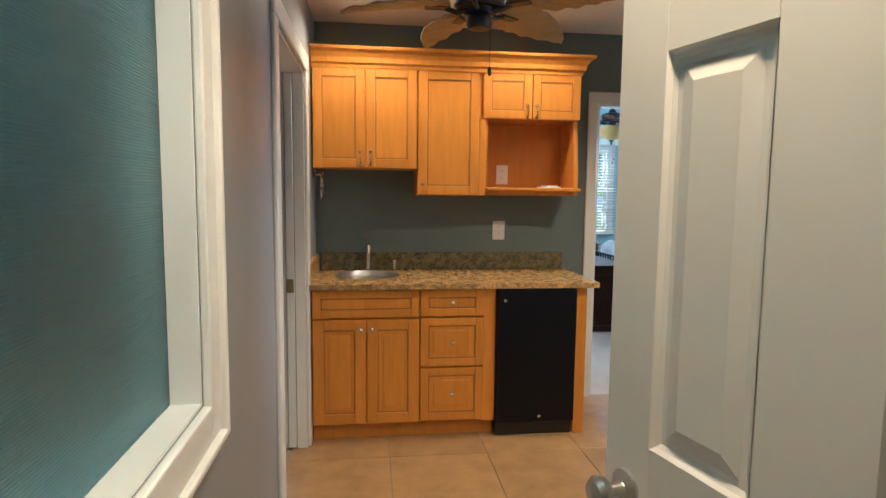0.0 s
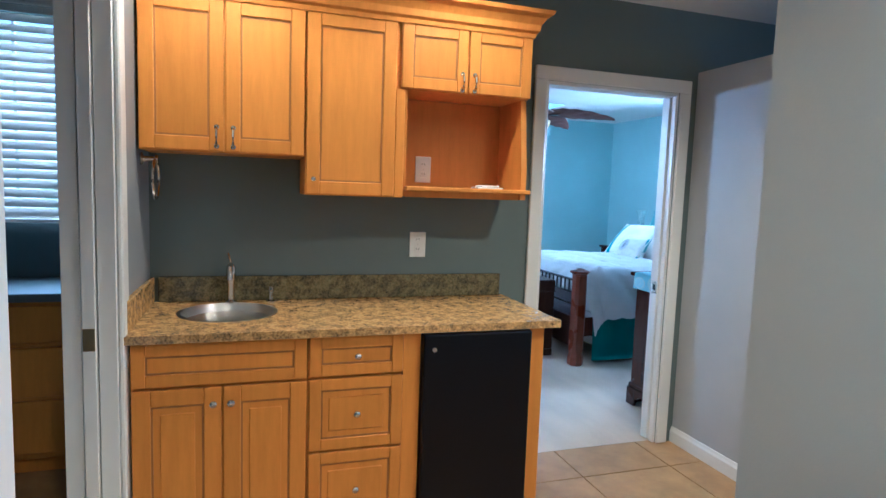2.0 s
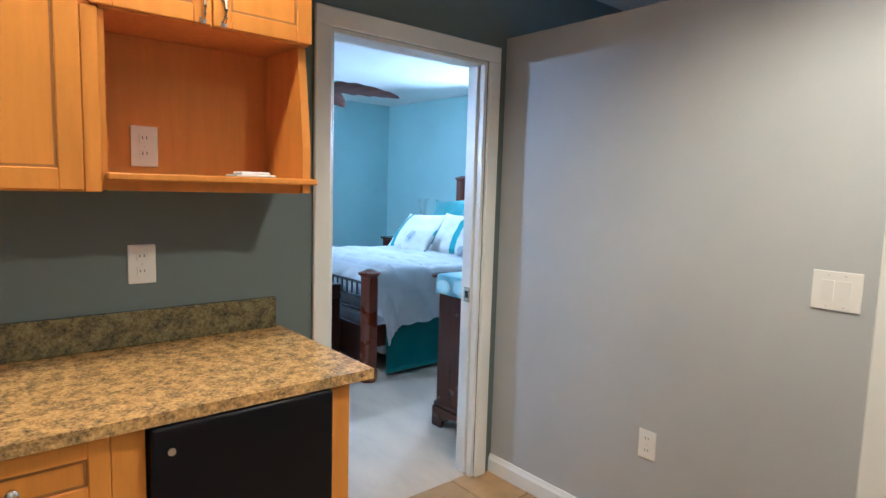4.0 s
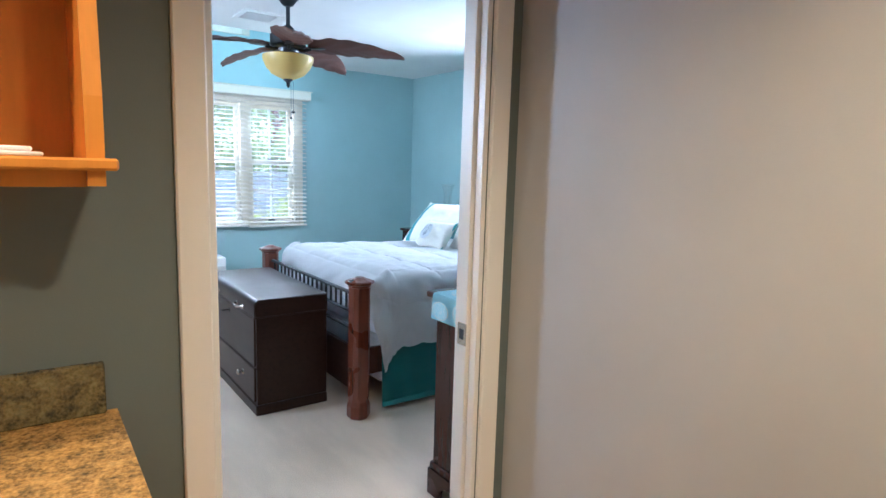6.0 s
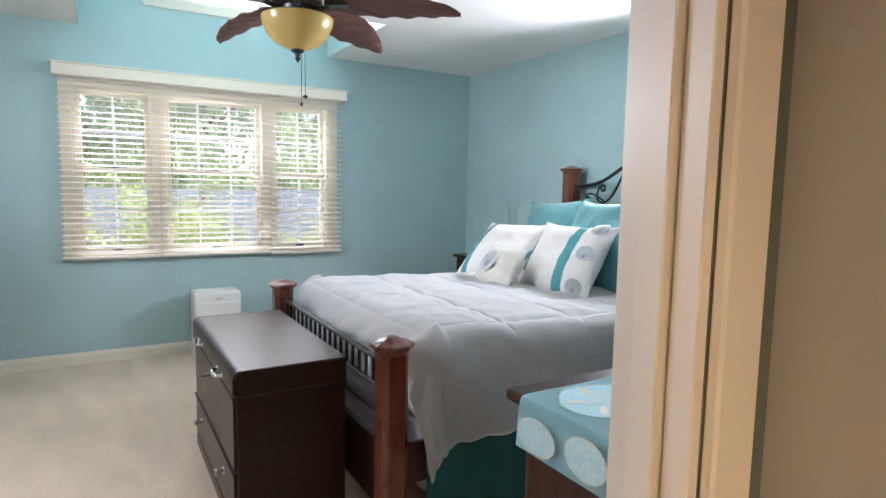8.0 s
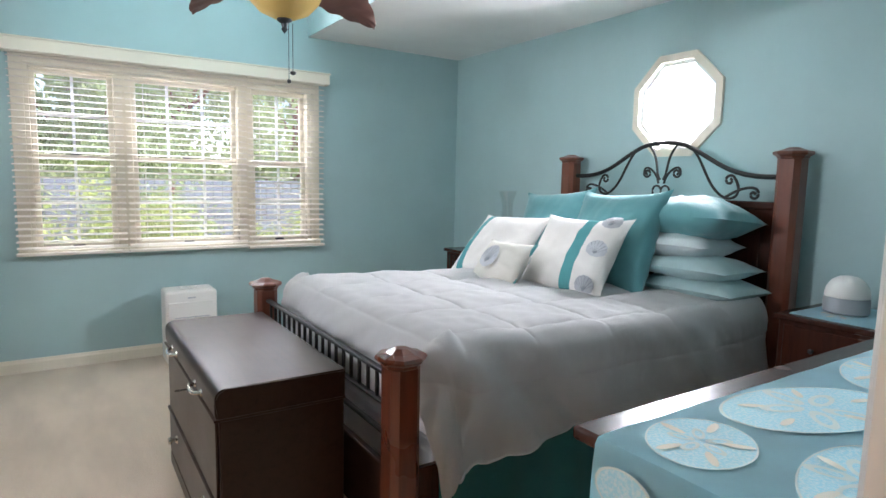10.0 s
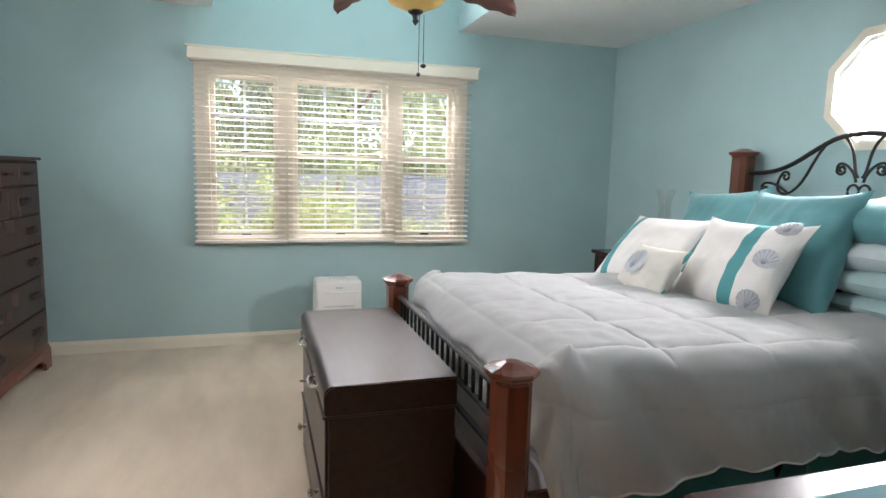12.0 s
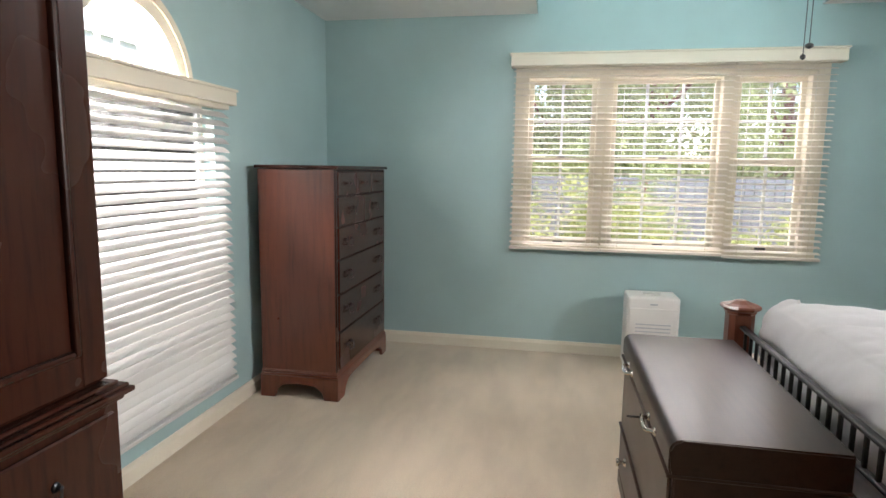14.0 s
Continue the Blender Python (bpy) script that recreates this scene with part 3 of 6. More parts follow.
for x0, x1, kx in ((0.068, 0.362, 0.335), (0.368, 0.662, 0.395)):
    d = front("door", sinkbase, x0, x1, 0.108, 0.712, FY)
    knob(d, kx, FY, 0.655)
drawers = thing("base_cabinet", "honey maple base cabinet with three drawers", "cabinet", (0.89, 3.95, 0), "kitchenette cabinets")
bm = bmesh.new()
box(bm, 0.668, 0.686, FY + 0.02, KY - 0.003, 0.10, 0.884)
box(bm, 1.036, 1.106, FY + 0.006, KY - 0.003, 0.10, 0.884)
box(bm, 0.686, 1.036, FY + 0.02, KY - 0.003, 0.10, 0.118)
box(bm, 0.686, 1.036, FY + 0.03, FY + 0.04, 0.118, 0.884)
part("body", bm, M["maple"], drawers)
part("toe_kick", B(0.668, 1.106, FY + 0.075, FY + 0.09, 0, 0.10), M["maple"], drawers)
for z0, z1 in ((0.725, 0.878), (0.432, 0.715), (0.112, 0.422)):
    d = front("drawer", drawers, 0.672, 1.034, z0, z1, FY, 0.045)
    knob(d, 0.853, FY + 0.004, (z0 + z1) / 2)
endp = thing("cabinet_end_panel", "honey maple end panel beside the small refrigerator", "cabinet panel", (1.62, 3.95, 0))
part("panel", B(1.588, 1.653, FY + 0.006, KY - 0.02, 0.0, 0.884, 0.003), M["maple"], endp)

UY = 3.953


def wall_box(name, label, x0, x1, z0, z1):
    ob = thing(name, label, "cabinet", ((x0 + x1) / 2, 4.1, z0), "kitchenette cabinets")
    bm = bmesh.new()
    box(bm, x0, x1, UY + 0.021, KY - 0.002, z0, z1, 0.002)
    part("body", bm, M["maple"], ob)
    return ob


u1 = wall_box("wall_cabinet", "honey maple wall cabinet with two tall doors", 0.048, 0.671, 1.564, 2.158)
for x0, x1, kx in ((0.052, 0.358, 0.330), (0.364, 0.668, 0.392)):
    d = front("door", u1, x0, x1, 1.568, 2.154, UY, 0.055)
    pull_z(d, kx, UY, 1.625)
u2 = wall_box("wall_cabinet", "long narrow honey maple wall cabinet with one door", 0.673, 1.092, 1.408, 2.158)
d = front("door", u2, 0.677, 1.050, 1.412, 2.154, UY, 0.055)
knob(d, 0.705, UY, 1.475, 0.011)
part("stile", B(1.052, 1.092, UY + 0.008, UY + 0.021, 1.408, 1.875, 0.002), M["maple"], u2)
u3 = wall_box("wall_cabinet", "small honey maple wall cabinet over an open niche", 1.094, 1.682, 1.877, 2.158)
for x0, x1, kx in ((1.074, 1.374, 1.348), (1.380, 1.684, 1.406)):
    d = front("door", u3, x0, x1, 1.880, 2.154, UY, 0.05)
    pull_z(d, kx, UY, 1.925, 0.07)
niche = thing("open_shelf_unit", "open honey maple microwave niche under the wall cabinet", "shelf", (1.38, 4.1, 1.414), "kitchenette cabinets")
part("side", prism(bmesh.new(), [(3.995, 1.875), (3.955, 1.56), (3.955, 1.414), (KY - 0.002, 1.414), (KY - 0.002, 1.875)], "x", 1.655, 1.682), M["maple"], niche)
part("side", B(1.0935, 1.108, 3.975, KY - 0.002, 1.414, 1.875), M["maple"], niche)
part("back", B(1.108, 1.655, KY - 0.014, KY - 0.002, 1.46, 1.875), M["maple"], niche)
part("shelf", B(1.100, 1.700, 3.935, KY - 0.014, 1.440, 1.460, 0.004), M["maple"], niche)
part("apron", B(1.108, 1.655, 3.975, 3.99, 1.412, 1.440), M["maple"], niche)
crown = bmesh.new()
prof = [(0.0, 2.150), (0.006, 2.150), (0.010, 2.168), (0.022, 2.178), (0.026, 2.205), (0.045, 2.232), (0.066, 2.246), (0.072, 2.262), (0.0, 2.262)]
rings = []
for dd, z in prof:
    rings.append([crown.verts.new(p) for p in ((0.044, UY - dd, z), (1.684 + dd, UY - dd, z), (1.684 + dd, KY - 0.002, z))])
for i in range(len(rings)):
    a, b = rings[i], rings[(i + 1) % len(rings)]
    for k in range(2):
        crown.faces.new((a[k], a[k + 1], b[k + 1], b[k]))
for k in (0, 2):
    crown.faces.new([r[k] for r in rings])
box(crown, 0.044, 1.684, UY, KY - 0.002, 2.252, 2.261)
single("crown_moulding", crown, M["maple"], "honey maple crown moulding on top of the wall cabinets", "moulding", (0.86, 4.1, 2.15))
scrap = bmesh.new()
box(scrap, 1.47, 1.60, 4.03, 4.12, 1.461, 1.468, 0.002)
box(scrap, 1.49, 1.585, 4.04, 4.115, 1.468, 1.477, 0.003)
single("paper_stack", scrap, M["white_fabric"], "small stack of white papers on the niche shelf", "paper", (1.54, 4.08, 1.461))

# ---- counter, sink, faucet ----
SC, SR = (0.372, 3.985), 0.185
top = bmesh.new()
X0, X1, Y0, Y1, Z0, Z1 = KX0 + 0.002, 1.712, 3.612, KY - 0.002, 0.885, 0.915
n = 40
angs = [2 * math.pi * i / n for i in range(n)]


def square(a, h):
    c, s = math.cos(a), math.sin(a)
    k = h / max(abs(c), abs(s))
    return SC[0] + c * k, SC[1] + s * k


H = 0.22
for z in (Z1, Z0):
    inner = [top.verts.new((SC[0] + SR * math.cos(a), SC[1] + SR * math.sin(a), z)) for a in angs]
    outer = [top.verts.new((*square(a, H), z)) for a in angs]
    for i in range(n):
        j = (i + 1) % n
        top.faces.new((inner[i], inner[j], outer[j], outer[i]))
    if z == Z1:
        first = inner
for i in range(n):
    j = (i + 1) % n
    top.faces.new((first[i], first[j], inner[j], inner[i]))
box(top, X0, SC[0] - H, Y0, Y1, Z0, Z1)
box(top, SC[0] + H, X1, Y0, Y1, Z0, Z1)
box(top, SC[0] - H, SC[0] + H, Y0, SC[1] - H, Z0, Z1)
box(top, SC[0] - H, SC[0] + H, SC[1] + H, Y1, Z0, Z1)
bmesh.ops.remove_doubles(top, verts=top.verts, dist=1e-4)
worktop = thing("worktop", "speckled tan granite worktop with a round sink cutout", "worktop", (0.87, 3.95, 0.885))
part("slab", top, M["granite"], worktop)
part("backsplash", B(0.075, 1.69, KY - 0.022, KY - 0.002, 0.916, 1.028, 0.003), M["shaded_granite"], worktop, "granite backsplash darkened for the shade under the wall cabinets")
part("side_splash", B(KX0 + 0.002, KX0 + 0.022, 3.66, KY - 0.024, 0.916, 1.028, 0.003), M["granite"], worktop)
basin = thing("sink", "round brushed steel bar sink set in granite", "sink", (SC[0], SC[1], 0.75))
part("bowl", lathe(bmesh.new(), [(SR - 0.001, 0.884), (SR + 0.012, 0.917), (SR - 0.002, 0.9185), (SR - 0.010, 0.905), (SR - 0.02, 0.80), (0.13, 0.755), (0.03, 0.750), (0.0, 0.750)], 40, (SC[0], SC[1], 0)), M["steel"], basin, smooth=True)
part("drain", lathe(bmesh.new(), [(0.026, 0.751), (0.026, 0.755), (0.02, 0.756), (0.0, 0.753)], 20, (SC[0], SC[1], 0)), M["nickel"], basin, smooth=True)
fx, fy = 0.375, 4.19
faucet = thing("faucet", "brushed nickel bar faucet with a curved spout and lever", "faucet", (fx, fy, 0.915))
part("body", lathe(bmesh.new(), [(0.026, 0.915), (0.026, 0.922), (0.016, 0.93), (0.014, 1.0), (0.017, 1.005), (0.02, 1.04), (0.02, 1.075), (0.012, 1.088), (0.0, 1.092)], 20, (fx, fy, 0)), M["nickel"], faucet, smooth=True)
part("spout", tube(bmesh.new(), [(fx, fy, 1.05)] + [(fx, fy - 0.02 - 0.05 * (1 - math.cos(a)) - 0.01, 1.06 + 0.035 * math.sin(a)) for a in (0.3, 0.7, 1.1, 1.5, 1.9, 2.3)] + [(fx, fy - 0.125, 1.055), (fx, fy - 0.13, 1.035)], 0.0105, 12), M["nickel"], faucet, smooth=True)
part("lever", tube(bmesh.new(), [(fx, fy, 1.085), (fx - 0.004, fy + 0.012, 1.105), (fx - 0.012, fy + 0.035, 1.132)], 0.006, 8), M["nickel"], faucet, smooth=True)
soap = thing("soap_dispenser", "brushed nickel soap dispenser beside the sink", "soap dispenser", (0.545, 4.19, 0.915))
part("body", lathe(bmesh.new(), [(0.02, 0.915), (0.02, 0.92), (0.009, 0.925), (0.009, 0.965), (0.013, 0.968), (0.013, 0.985), (0.0, 0.988)], 16, (0.545, 4.19, 0)), M["nickel"], soap, smooth=True)
part("nozzle", tube(bmesh.new(), [(0.545, 4.19, 0.978), (0.545, 4.16, 0.98), (0.545, 4.145, 0.972)], 0.005, 8), M["nickel"], soap, smooth=True)

# ---- small refrigerator ----
fr = thing("mini_fridge", "black undercounter refrigerator with a flat door", "refrigerator", (1.35, 3.9, 0))
part("body", B(1.125, 1.575, 3.675, 4.2, 0.03, 0.872, 0.004), M["black_fridge"], fr)
part("door", B(1.112, 1.583, 3.615, 3.67, 0.085, 0.878, 0.010, 3), M["black_fridge"], fr)
part("kick_plate", B(1.118, 1.578, 3.655, 3.675, 0.0, 0.08, 0.003), M["black_plastic"], fr)
part("badge", lathe(bmesh.new(), [(0.010, 0), (0.010, 0.003), (0.0, 0.003)], 6, m=Matrix.Translation((1.37, 3.615, 0.125)) @ Matrix.Rotation(radians(90), 4, "X")), M["nickel"], fr, "small bright maker's badge")
part("lock", lathe(bmesh.new(), [(0.009, 0), (0.009, 0.004), (0.0, 0.004)], 16, m=Matrix.Translation((1.155, 3.615, 0.815)) @ Matrix.Rotation(radians(90), 4, "X")), M["steel"], fr, "round steel door lock")

# ---- plates on walls ----


def plate(name, label, m, w, h, gangs, kind):
    """A wall plate in its own plane (x across, z up, face to -y), put in place by m."""
    ob = thing(name, label, "outlet" if kind == "outlet" else "light switch", (0, 0, 0))
    part("plate", B(-w / 2, w / 2, -0.006, 0, -h / 2, h / 2, 0.003, 2), M["white_plastic"], ob)
    for g in range(gangs):
        cx = (g - (gangs - 1) / 2) * 0.046
        if kind == "outlet":
            for cz in (-0.024, 0.024):
                r = part("receptacle", B(cx - 0.016, cx + 0.016, -0.008, -0.0055, cz - 0.014, cz + 0.014, 0.002), M["white_plastic"], ob)
                for sx in (-0.006, 0.006):
                    part("slot", B(cx + sx - 0.0012, cx + sx + 0.0012, -0.0086, -0.0078, cz - 0.002, cz + 0.007), M["black_plastic"], r)
            part("screw", lathe(bmesh.new(), [(0.003, 0), (0.003, 0.002), (0.0, 0.002)], 8, m=Matrix.Translation((cx, -0.006, 0)) @ Matrix.Rotation(radians(90), 4, "X")), M["steel"], ob)
        else:
            part("rocker", prism(bmesh.new(), [(-0.0055, -0.033), (-0.0075, -0.033), (-0.0115, 0.033), (-0.0055, 0.033)], "x", cx - 0.0165, cx + 0.0165), M["white_plastic"], ob)
            for cz in (-0.048, 0.048):
                part("screw", lathe(bmesh.new(), [(0.003, 0), (0.003, 0.002), (0.0, 0.002)], 8, m=Matrix.Translation((cx, -0.006, cz)) @ Matrix.Rotation(radians(90), 4, "X")), M["steel"], ob)
    ob.matrix_basis = m
    return ob


plate("wall_outlet", "white outlet plate on the slate wall above the counter", pose(1.246, KY, 1.175), 0.082, 0.125, 1, "outlet")
plate("wall_outlet", "white outlet plate inside the maple niche", pose(1.258, KY - 0.014, 1.545), 0.078, 0.125, 1, "outlet")
plate("wall_outlet", "white outlet plate low on the grey wall", pose(KX1, 3.385, 0.455, 0, 0, -90), 0.075, 0.118, 1, "outlet")
plate("light_switch", "white double rocker switch plate on the grey wall", pose(KX1, 2.795, 1.165, 0, 0, -90), 0.135, 0.122, 2, "switch")

ring = thing("towel_ring", "polished chrome towel ring on the grey wall", "towel ring", (KX0, 4.06, 1.53))
part("mount", lathe(bmesh.new(), [(0.026, 0), (0.026, 0.006), (0.012, 0.012), (0.010, 0.05), (0.016, 0.055), (0.016, 0.065), (0.0, 0.068)], 20, m=Matrix.Translation((KX0, 4.06, 1.53)) @ Matrix.Rotation(radians(90), 4, "Y")), M["nickel"], ring, smooth=True)
part("hoop", tube(bmesh.new(), [(KX0 + 0.055, 4.06 + 0.075 * math.sin(a), 1.45 + 0.078 * math.cos(a)) for a in [2 * math.pi * i / 36 for i in range(37)]], 0.006, 8), M["nickel"], ring, smooth=True)

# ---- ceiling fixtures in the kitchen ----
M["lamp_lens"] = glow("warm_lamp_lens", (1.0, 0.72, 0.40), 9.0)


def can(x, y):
    ob = thing("recessed_or_fill_light", "recessed ceiling light with a white trim ring, lit warm, some added as fill", "ceiling light", (x, y, CEIL))
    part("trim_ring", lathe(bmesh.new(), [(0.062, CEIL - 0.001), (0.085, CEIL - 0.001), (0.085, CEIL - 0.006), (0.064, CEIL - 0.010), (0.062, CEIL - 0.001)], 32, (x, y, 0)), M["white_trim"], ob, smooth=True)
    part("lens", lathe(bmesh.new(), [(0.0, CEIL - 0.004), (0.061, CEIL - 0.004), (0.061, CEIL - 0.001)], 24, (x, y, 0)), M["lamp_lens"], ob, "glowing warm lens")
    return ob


# Only the first can is known; the rest are unseen, added for the fill beams.
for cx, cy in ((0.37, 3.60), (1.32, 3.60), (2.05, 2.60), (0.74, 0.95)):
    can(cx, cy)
sd = thing("smoke_detector", "round white smoke detector on the ceiling", "smoke detector", (2.36, 4.08, CEIL))
part("base", lathe(bmesh.new(), [(0.062, CEIL - 0.0005), (0.062, CEIL - 0.012), (0.058, CEIL - 0.014)], 32, (2.36, 4.08, 0)), M["white_plastic"], sd, smooth=True)
part("cover", lathe(bmesh.new(), [(0.054, CEIL - 0.014), (0.052, CEIL - 0.030), (0.040, CEIL - 0.040), (0.0, CEIL - 0.042)], 32, (2.36, 4.08, 0)), M["white_plastic"], sd, smooth=True)


def blade_mesh(length, width, thick, ribs, cup):
    """A palm-leaf fan blade along +x from 0 to length."""
    bm = bmesh.new()
    nu, nv = 26, 12
    lay = []
    for side in (1, -1):
        rows = []
        for i in range(nu + 1):
            u = i / nu
            w = width * (math.sin(math.pi * min(1, u * 0.93 + 0.05) ** 0.72)) ** 0.75 if 0 < u < 1 else width * (0.28 if u == 0 else 0.02)
            row = []
            for j in range(nv + 1):
                v = j / nv * 2 - 1
                jag = 1 + 0.035 * math.sin(u * 34) * abs(v) ** 3
                rib = ribs * math.cos((u * 30 - abs(v) * 8))
                z = cup * v * v + rib * (1 - (1 - abs(v)) ** 6) + side * thick / 2 - 0.10 * length * u * u
                row.append(bm.verts.new((u * length, v * w / 2 * jag, z)))
            rows.append(row)
        lay.append(rows)
        for i in range(nu):
            for j in range(nv):
                f = (rows[i][j], rows[i + 1][j], rows[i + 1][j + 1], rows[i][j + 1])
                bm.faces.new(f if side > 0 else tuple(reversed(f)))
    a, b = lay
    for i in range(nu):
        bm.faces.new((a[i][0], b[i][0], b[i + 1][0], a[i + 1][0]))
        bm.faces.new((a[i + 1][nv], b[i + 1][nv], b[i][nv], a[i][nv]))
    for j in range(nv):
        bm.faces.new((a[0][j + 1], b[0][j + 1], b[0][j], a[0][j]))
        bm.faces.new((a[nu][j], b[nu][j], b[nu][j + 1], a[nu][j + 1]))
    return bm


def ceiling_fan(label, x, y, zhub, radius, turn, blade_mat, metal_mat, bowl, pitch, zbowl=0.0):
    fan = thing("ceiling_fan", label, "ceiling fan", (x, y, CEIL))
    at = (x, y, 0)
    part("canopy", lathe(bmesh.new(), [(0.07, CEIL - 0.001), (0.07, CEIL - 0.012), (0.03, CEIL - 0.06), (0.016, CEIL - 0.065)], 28, at), metal_mat, fan, smooth=True)
    part("downrod", lathe(bmesh.new(), [(0.013, zhub + 0.10), (0.013, CEIL - 0.06)], 14, at), metal_mat, fan, smooth=True)
    part("motor", lathe(bmesh.new(), [(0.02, zhub + 0.135), (0.035, zhub + 0.12), (0.045, zhub + 0.095), (0.10, zhub + 0.085), (0.112, zhub + 0.07), (0.112, zhub + 0.01), (0.10, zhub - 0.004), (0.07, zhub - 0.008), (0.065, zhub - 0.03), (0.05, zhub - 0.034)], 32, at), metal_mat, fan, smooth=True)
    part("switch_housing", lathe(bmesh.new(), [(0.05, zhub - 0.034), (0.056, zhub - 0.04), (0.056, zhub - 0.075), (0.045, zhub - 0.09), (0.0, zhub - 0.095)], 28, at), metal_mat, fan, smooth=True)
    bmesh0 = blade_mesh(radius - 0.13, 0.24, 0.006, 0.004, 0.012)
    me = to_mesh("blade", bmesh0, blade_mat, True)
    arm = tube(bmesh.new(), [(0.06, 0, -0.012), (0.10, 0, -0.022), (0.15, 0, -0.008)], 0.011, 8)
    box(arm, 0.13, 0.24, -0.03, 0.03, -0.010, -0.004, 0.003)
    arm_me = to_mesh("blade_arm", arm, metal_mat, True)
    for k in range(5):
        a = radians(turn + 72 * k)
        for nm, mesh, r0, dz, tilt in (("blade", me, 0.13, 0.0, pitch), ("blade_arm", arm_me, 0.0, 0.0, 0)):
            ob = new(nm, mesh)
            ob.parent = fan
            ob.matrix_basis = Matrix.Translation((0, 0, zhub - CEIL)) @ Matrix.Rotation(a, 4, "Z") @ Matrix.Translation((r0, 0, dz)) @ Matrix.Rotation(radians(tilt), 4, "X")
            BASE[ob] = BASE[fan]
    if bowl:
        z = zbowl
        part("bowl", lathe(bmesh.new(), [(0.154, z), (0.160, z - 0.004), (0.157, z - 0.03), (0.137, z - 0.075), (0.10, z - 0.115), (0.04, z - 0.142), (0.0, z - 0.146)], 40, at), M["amber_bowl"], fan, "amber frosted glass light bowl", True)
        part("finial", lathe(bmesh.new(), [(0.030, z - 0.138), (0.030, z - 0.15), (0.014, z - 0.16), (0.010, z - 0.175), (0.014, z - 0.182), (0.0, z - 0.20)], 20, at), metal_mat, fan, smooth=True)
        for dx, dy, zb, br in ((0.012, -0.014, 0.175, 0.008), (0.04, 0.02, 0.135, 0.012)):
            c = part("pull_chain", tube(bmesh.new(), [(x + dx, y + dy, z - 0.15), (x + dx, y + dy, z - 0.2 - zb)], 0.0016, 6), metal_mat, fan)
            part("pull_knob", lathe(bmesh.new(), [(0.0, z - 0.2 - zb - 0.02), (br, z - 0.2 - zb - 0.014), (br, z - 0.2 - zb - 0.006), (0.0, z - 0.2 - zb)], 12, (x + dx, y + dy, 0)), M["black_plastic"], c, "small dark pull", True)
    else:
        z = zhub - 0.09
        c = part("pull_chain", tube(bmesh.new(), [(x + 0.05, y, z + 0.01), (x + 0.05, y, z - 0.16)], 0.0016, 6), metal_mat, fan)
        part("pull_knob", lathe(bmesh.new(), [(0.0, z - 0.20), (0.009, z - 0.19), (0.009, z - 0.165), (0.0, z - 0.155)], 12, (x + 0.05, y, 0)), M["black_plastic"], c, "small dark pull", True)
    return fan


ceiling_fan("dark bronze ceiling fan with broad tan palm blades", 0.865, 3.0, 2.235, 0.60, -36, M["tan_blade"], M["bronze"], False, -10)
enter("bedroom")
ceiling_fan("dark bronze ceiling fan with brown palm blades and an amber bowl", 3.055, 6.62, 2.172, 0.75, -36, M["leaf_blade"], M["bronze"], True, -13, 2.12)

enter("kitchen")

# ---- hall door and frosted window ----
leaf = thing("panel_door", "white moulded six panel door standing open in the hall", "door", (0, 0, 0))
W, T = 0.762, 0.035
HINGE_AT, EDGE_AT = Vector((0.995, 0.612, 0)), Vector((0.812, 1.352, 0))
COLS = ((0.112, 0.302), (0.460, 0.650))
TIERS = ((0.20, 0.80), (1.025, 1.655), (1.745, 1.915))
bm = bmesh.new()
for a, b in ((0, COLS[0][0]), (COLS[0][1], COLS[1][0]), (COLS[1][1], W)):
    box(bm, a, b, 0, T, 0.012, 2.03, 0.002)
for a, b in COLS:
    for z0, z1 in ((0.012, TIERS[0][0]), (TIERS[0][1], TIERS[1][0]), (TIERS[1][1], TIERS[2][0]), (TIERS[2][1], 2.03)):
        box(bm, a, b, 0, T, z0, z1)
part("leaf_frame", bm, M["door_paint"], leaf)
for a, b in COLS:
    for z0, z1 in TIERS:
        bm = bmesh.new()
        rings = []
        for d, dep in ((0.0, 0.0), (0.006, 0.007), (0.014, 0.011), (0.024, 0.011), (0.052, 0.003), (0.053, 0.003)):
            rings.append([bm.verts.new(p) for p in ((a + d, T - dep, z0 + d), (b - d, T - dep, z0 + d), (b - d, T - dep, z1 - d), (a + d, T - dep, z1 - d))])
        for p, q in zip(rings, rings[1:]):
            for i in range(4):
                bm.faces.new((p[i], p[(i + 1) % 4], q[(i + 1) % 4], q[i]))
        bm.faces.new(rings[-1])
        box(bm, a, b, 0.002, T - 0.013, z0, z1)
        part("panel", bm, M["door_paint"], leaf)
part("door_knob", lathe(bmesh.new(), [(0.032, 0), (0.032, 0.006), (0.014, 0.012), (0.012, 0.035), (0.026, 0.045), (0.029, 0.058), (0.022, 0.068), (0.0, 0.071)], 28, m=Matrix.Translation((0.06, T, 0.935)) @ Matrix.Rotation(radians(-90), 4, "X")), M["steel"], leaf, "polished chrome round knob", True)
part("latch_plate", B(-0.001, 0.001, 0.006, 0.029, 0.905, 0.965), M["nickel"], leaf)
for z in (0.25, 1.02, 1.80):
    part("hinge", lathe(bmesh.new(), [(0.006, z - 0.045), (0.006, z + 0.045)], 10, (W + 0.004, 0.002, 0)), M["nickel"], leaf)
ax = (HINGE_AT - EDGE_AT).normalized()
ay = Vector((-1, 0, 0)) + ax * ax.x
ay.normalize()
leaf.matrix_basis = Matrix.Translation(EDGE_AT - ay * T) @ Matrix(((ax.x, ay.x, 0, 0), (ax.y, ay.y, 0, 0), (0, 0, 1, 0), (0, 0, 0, 1)))
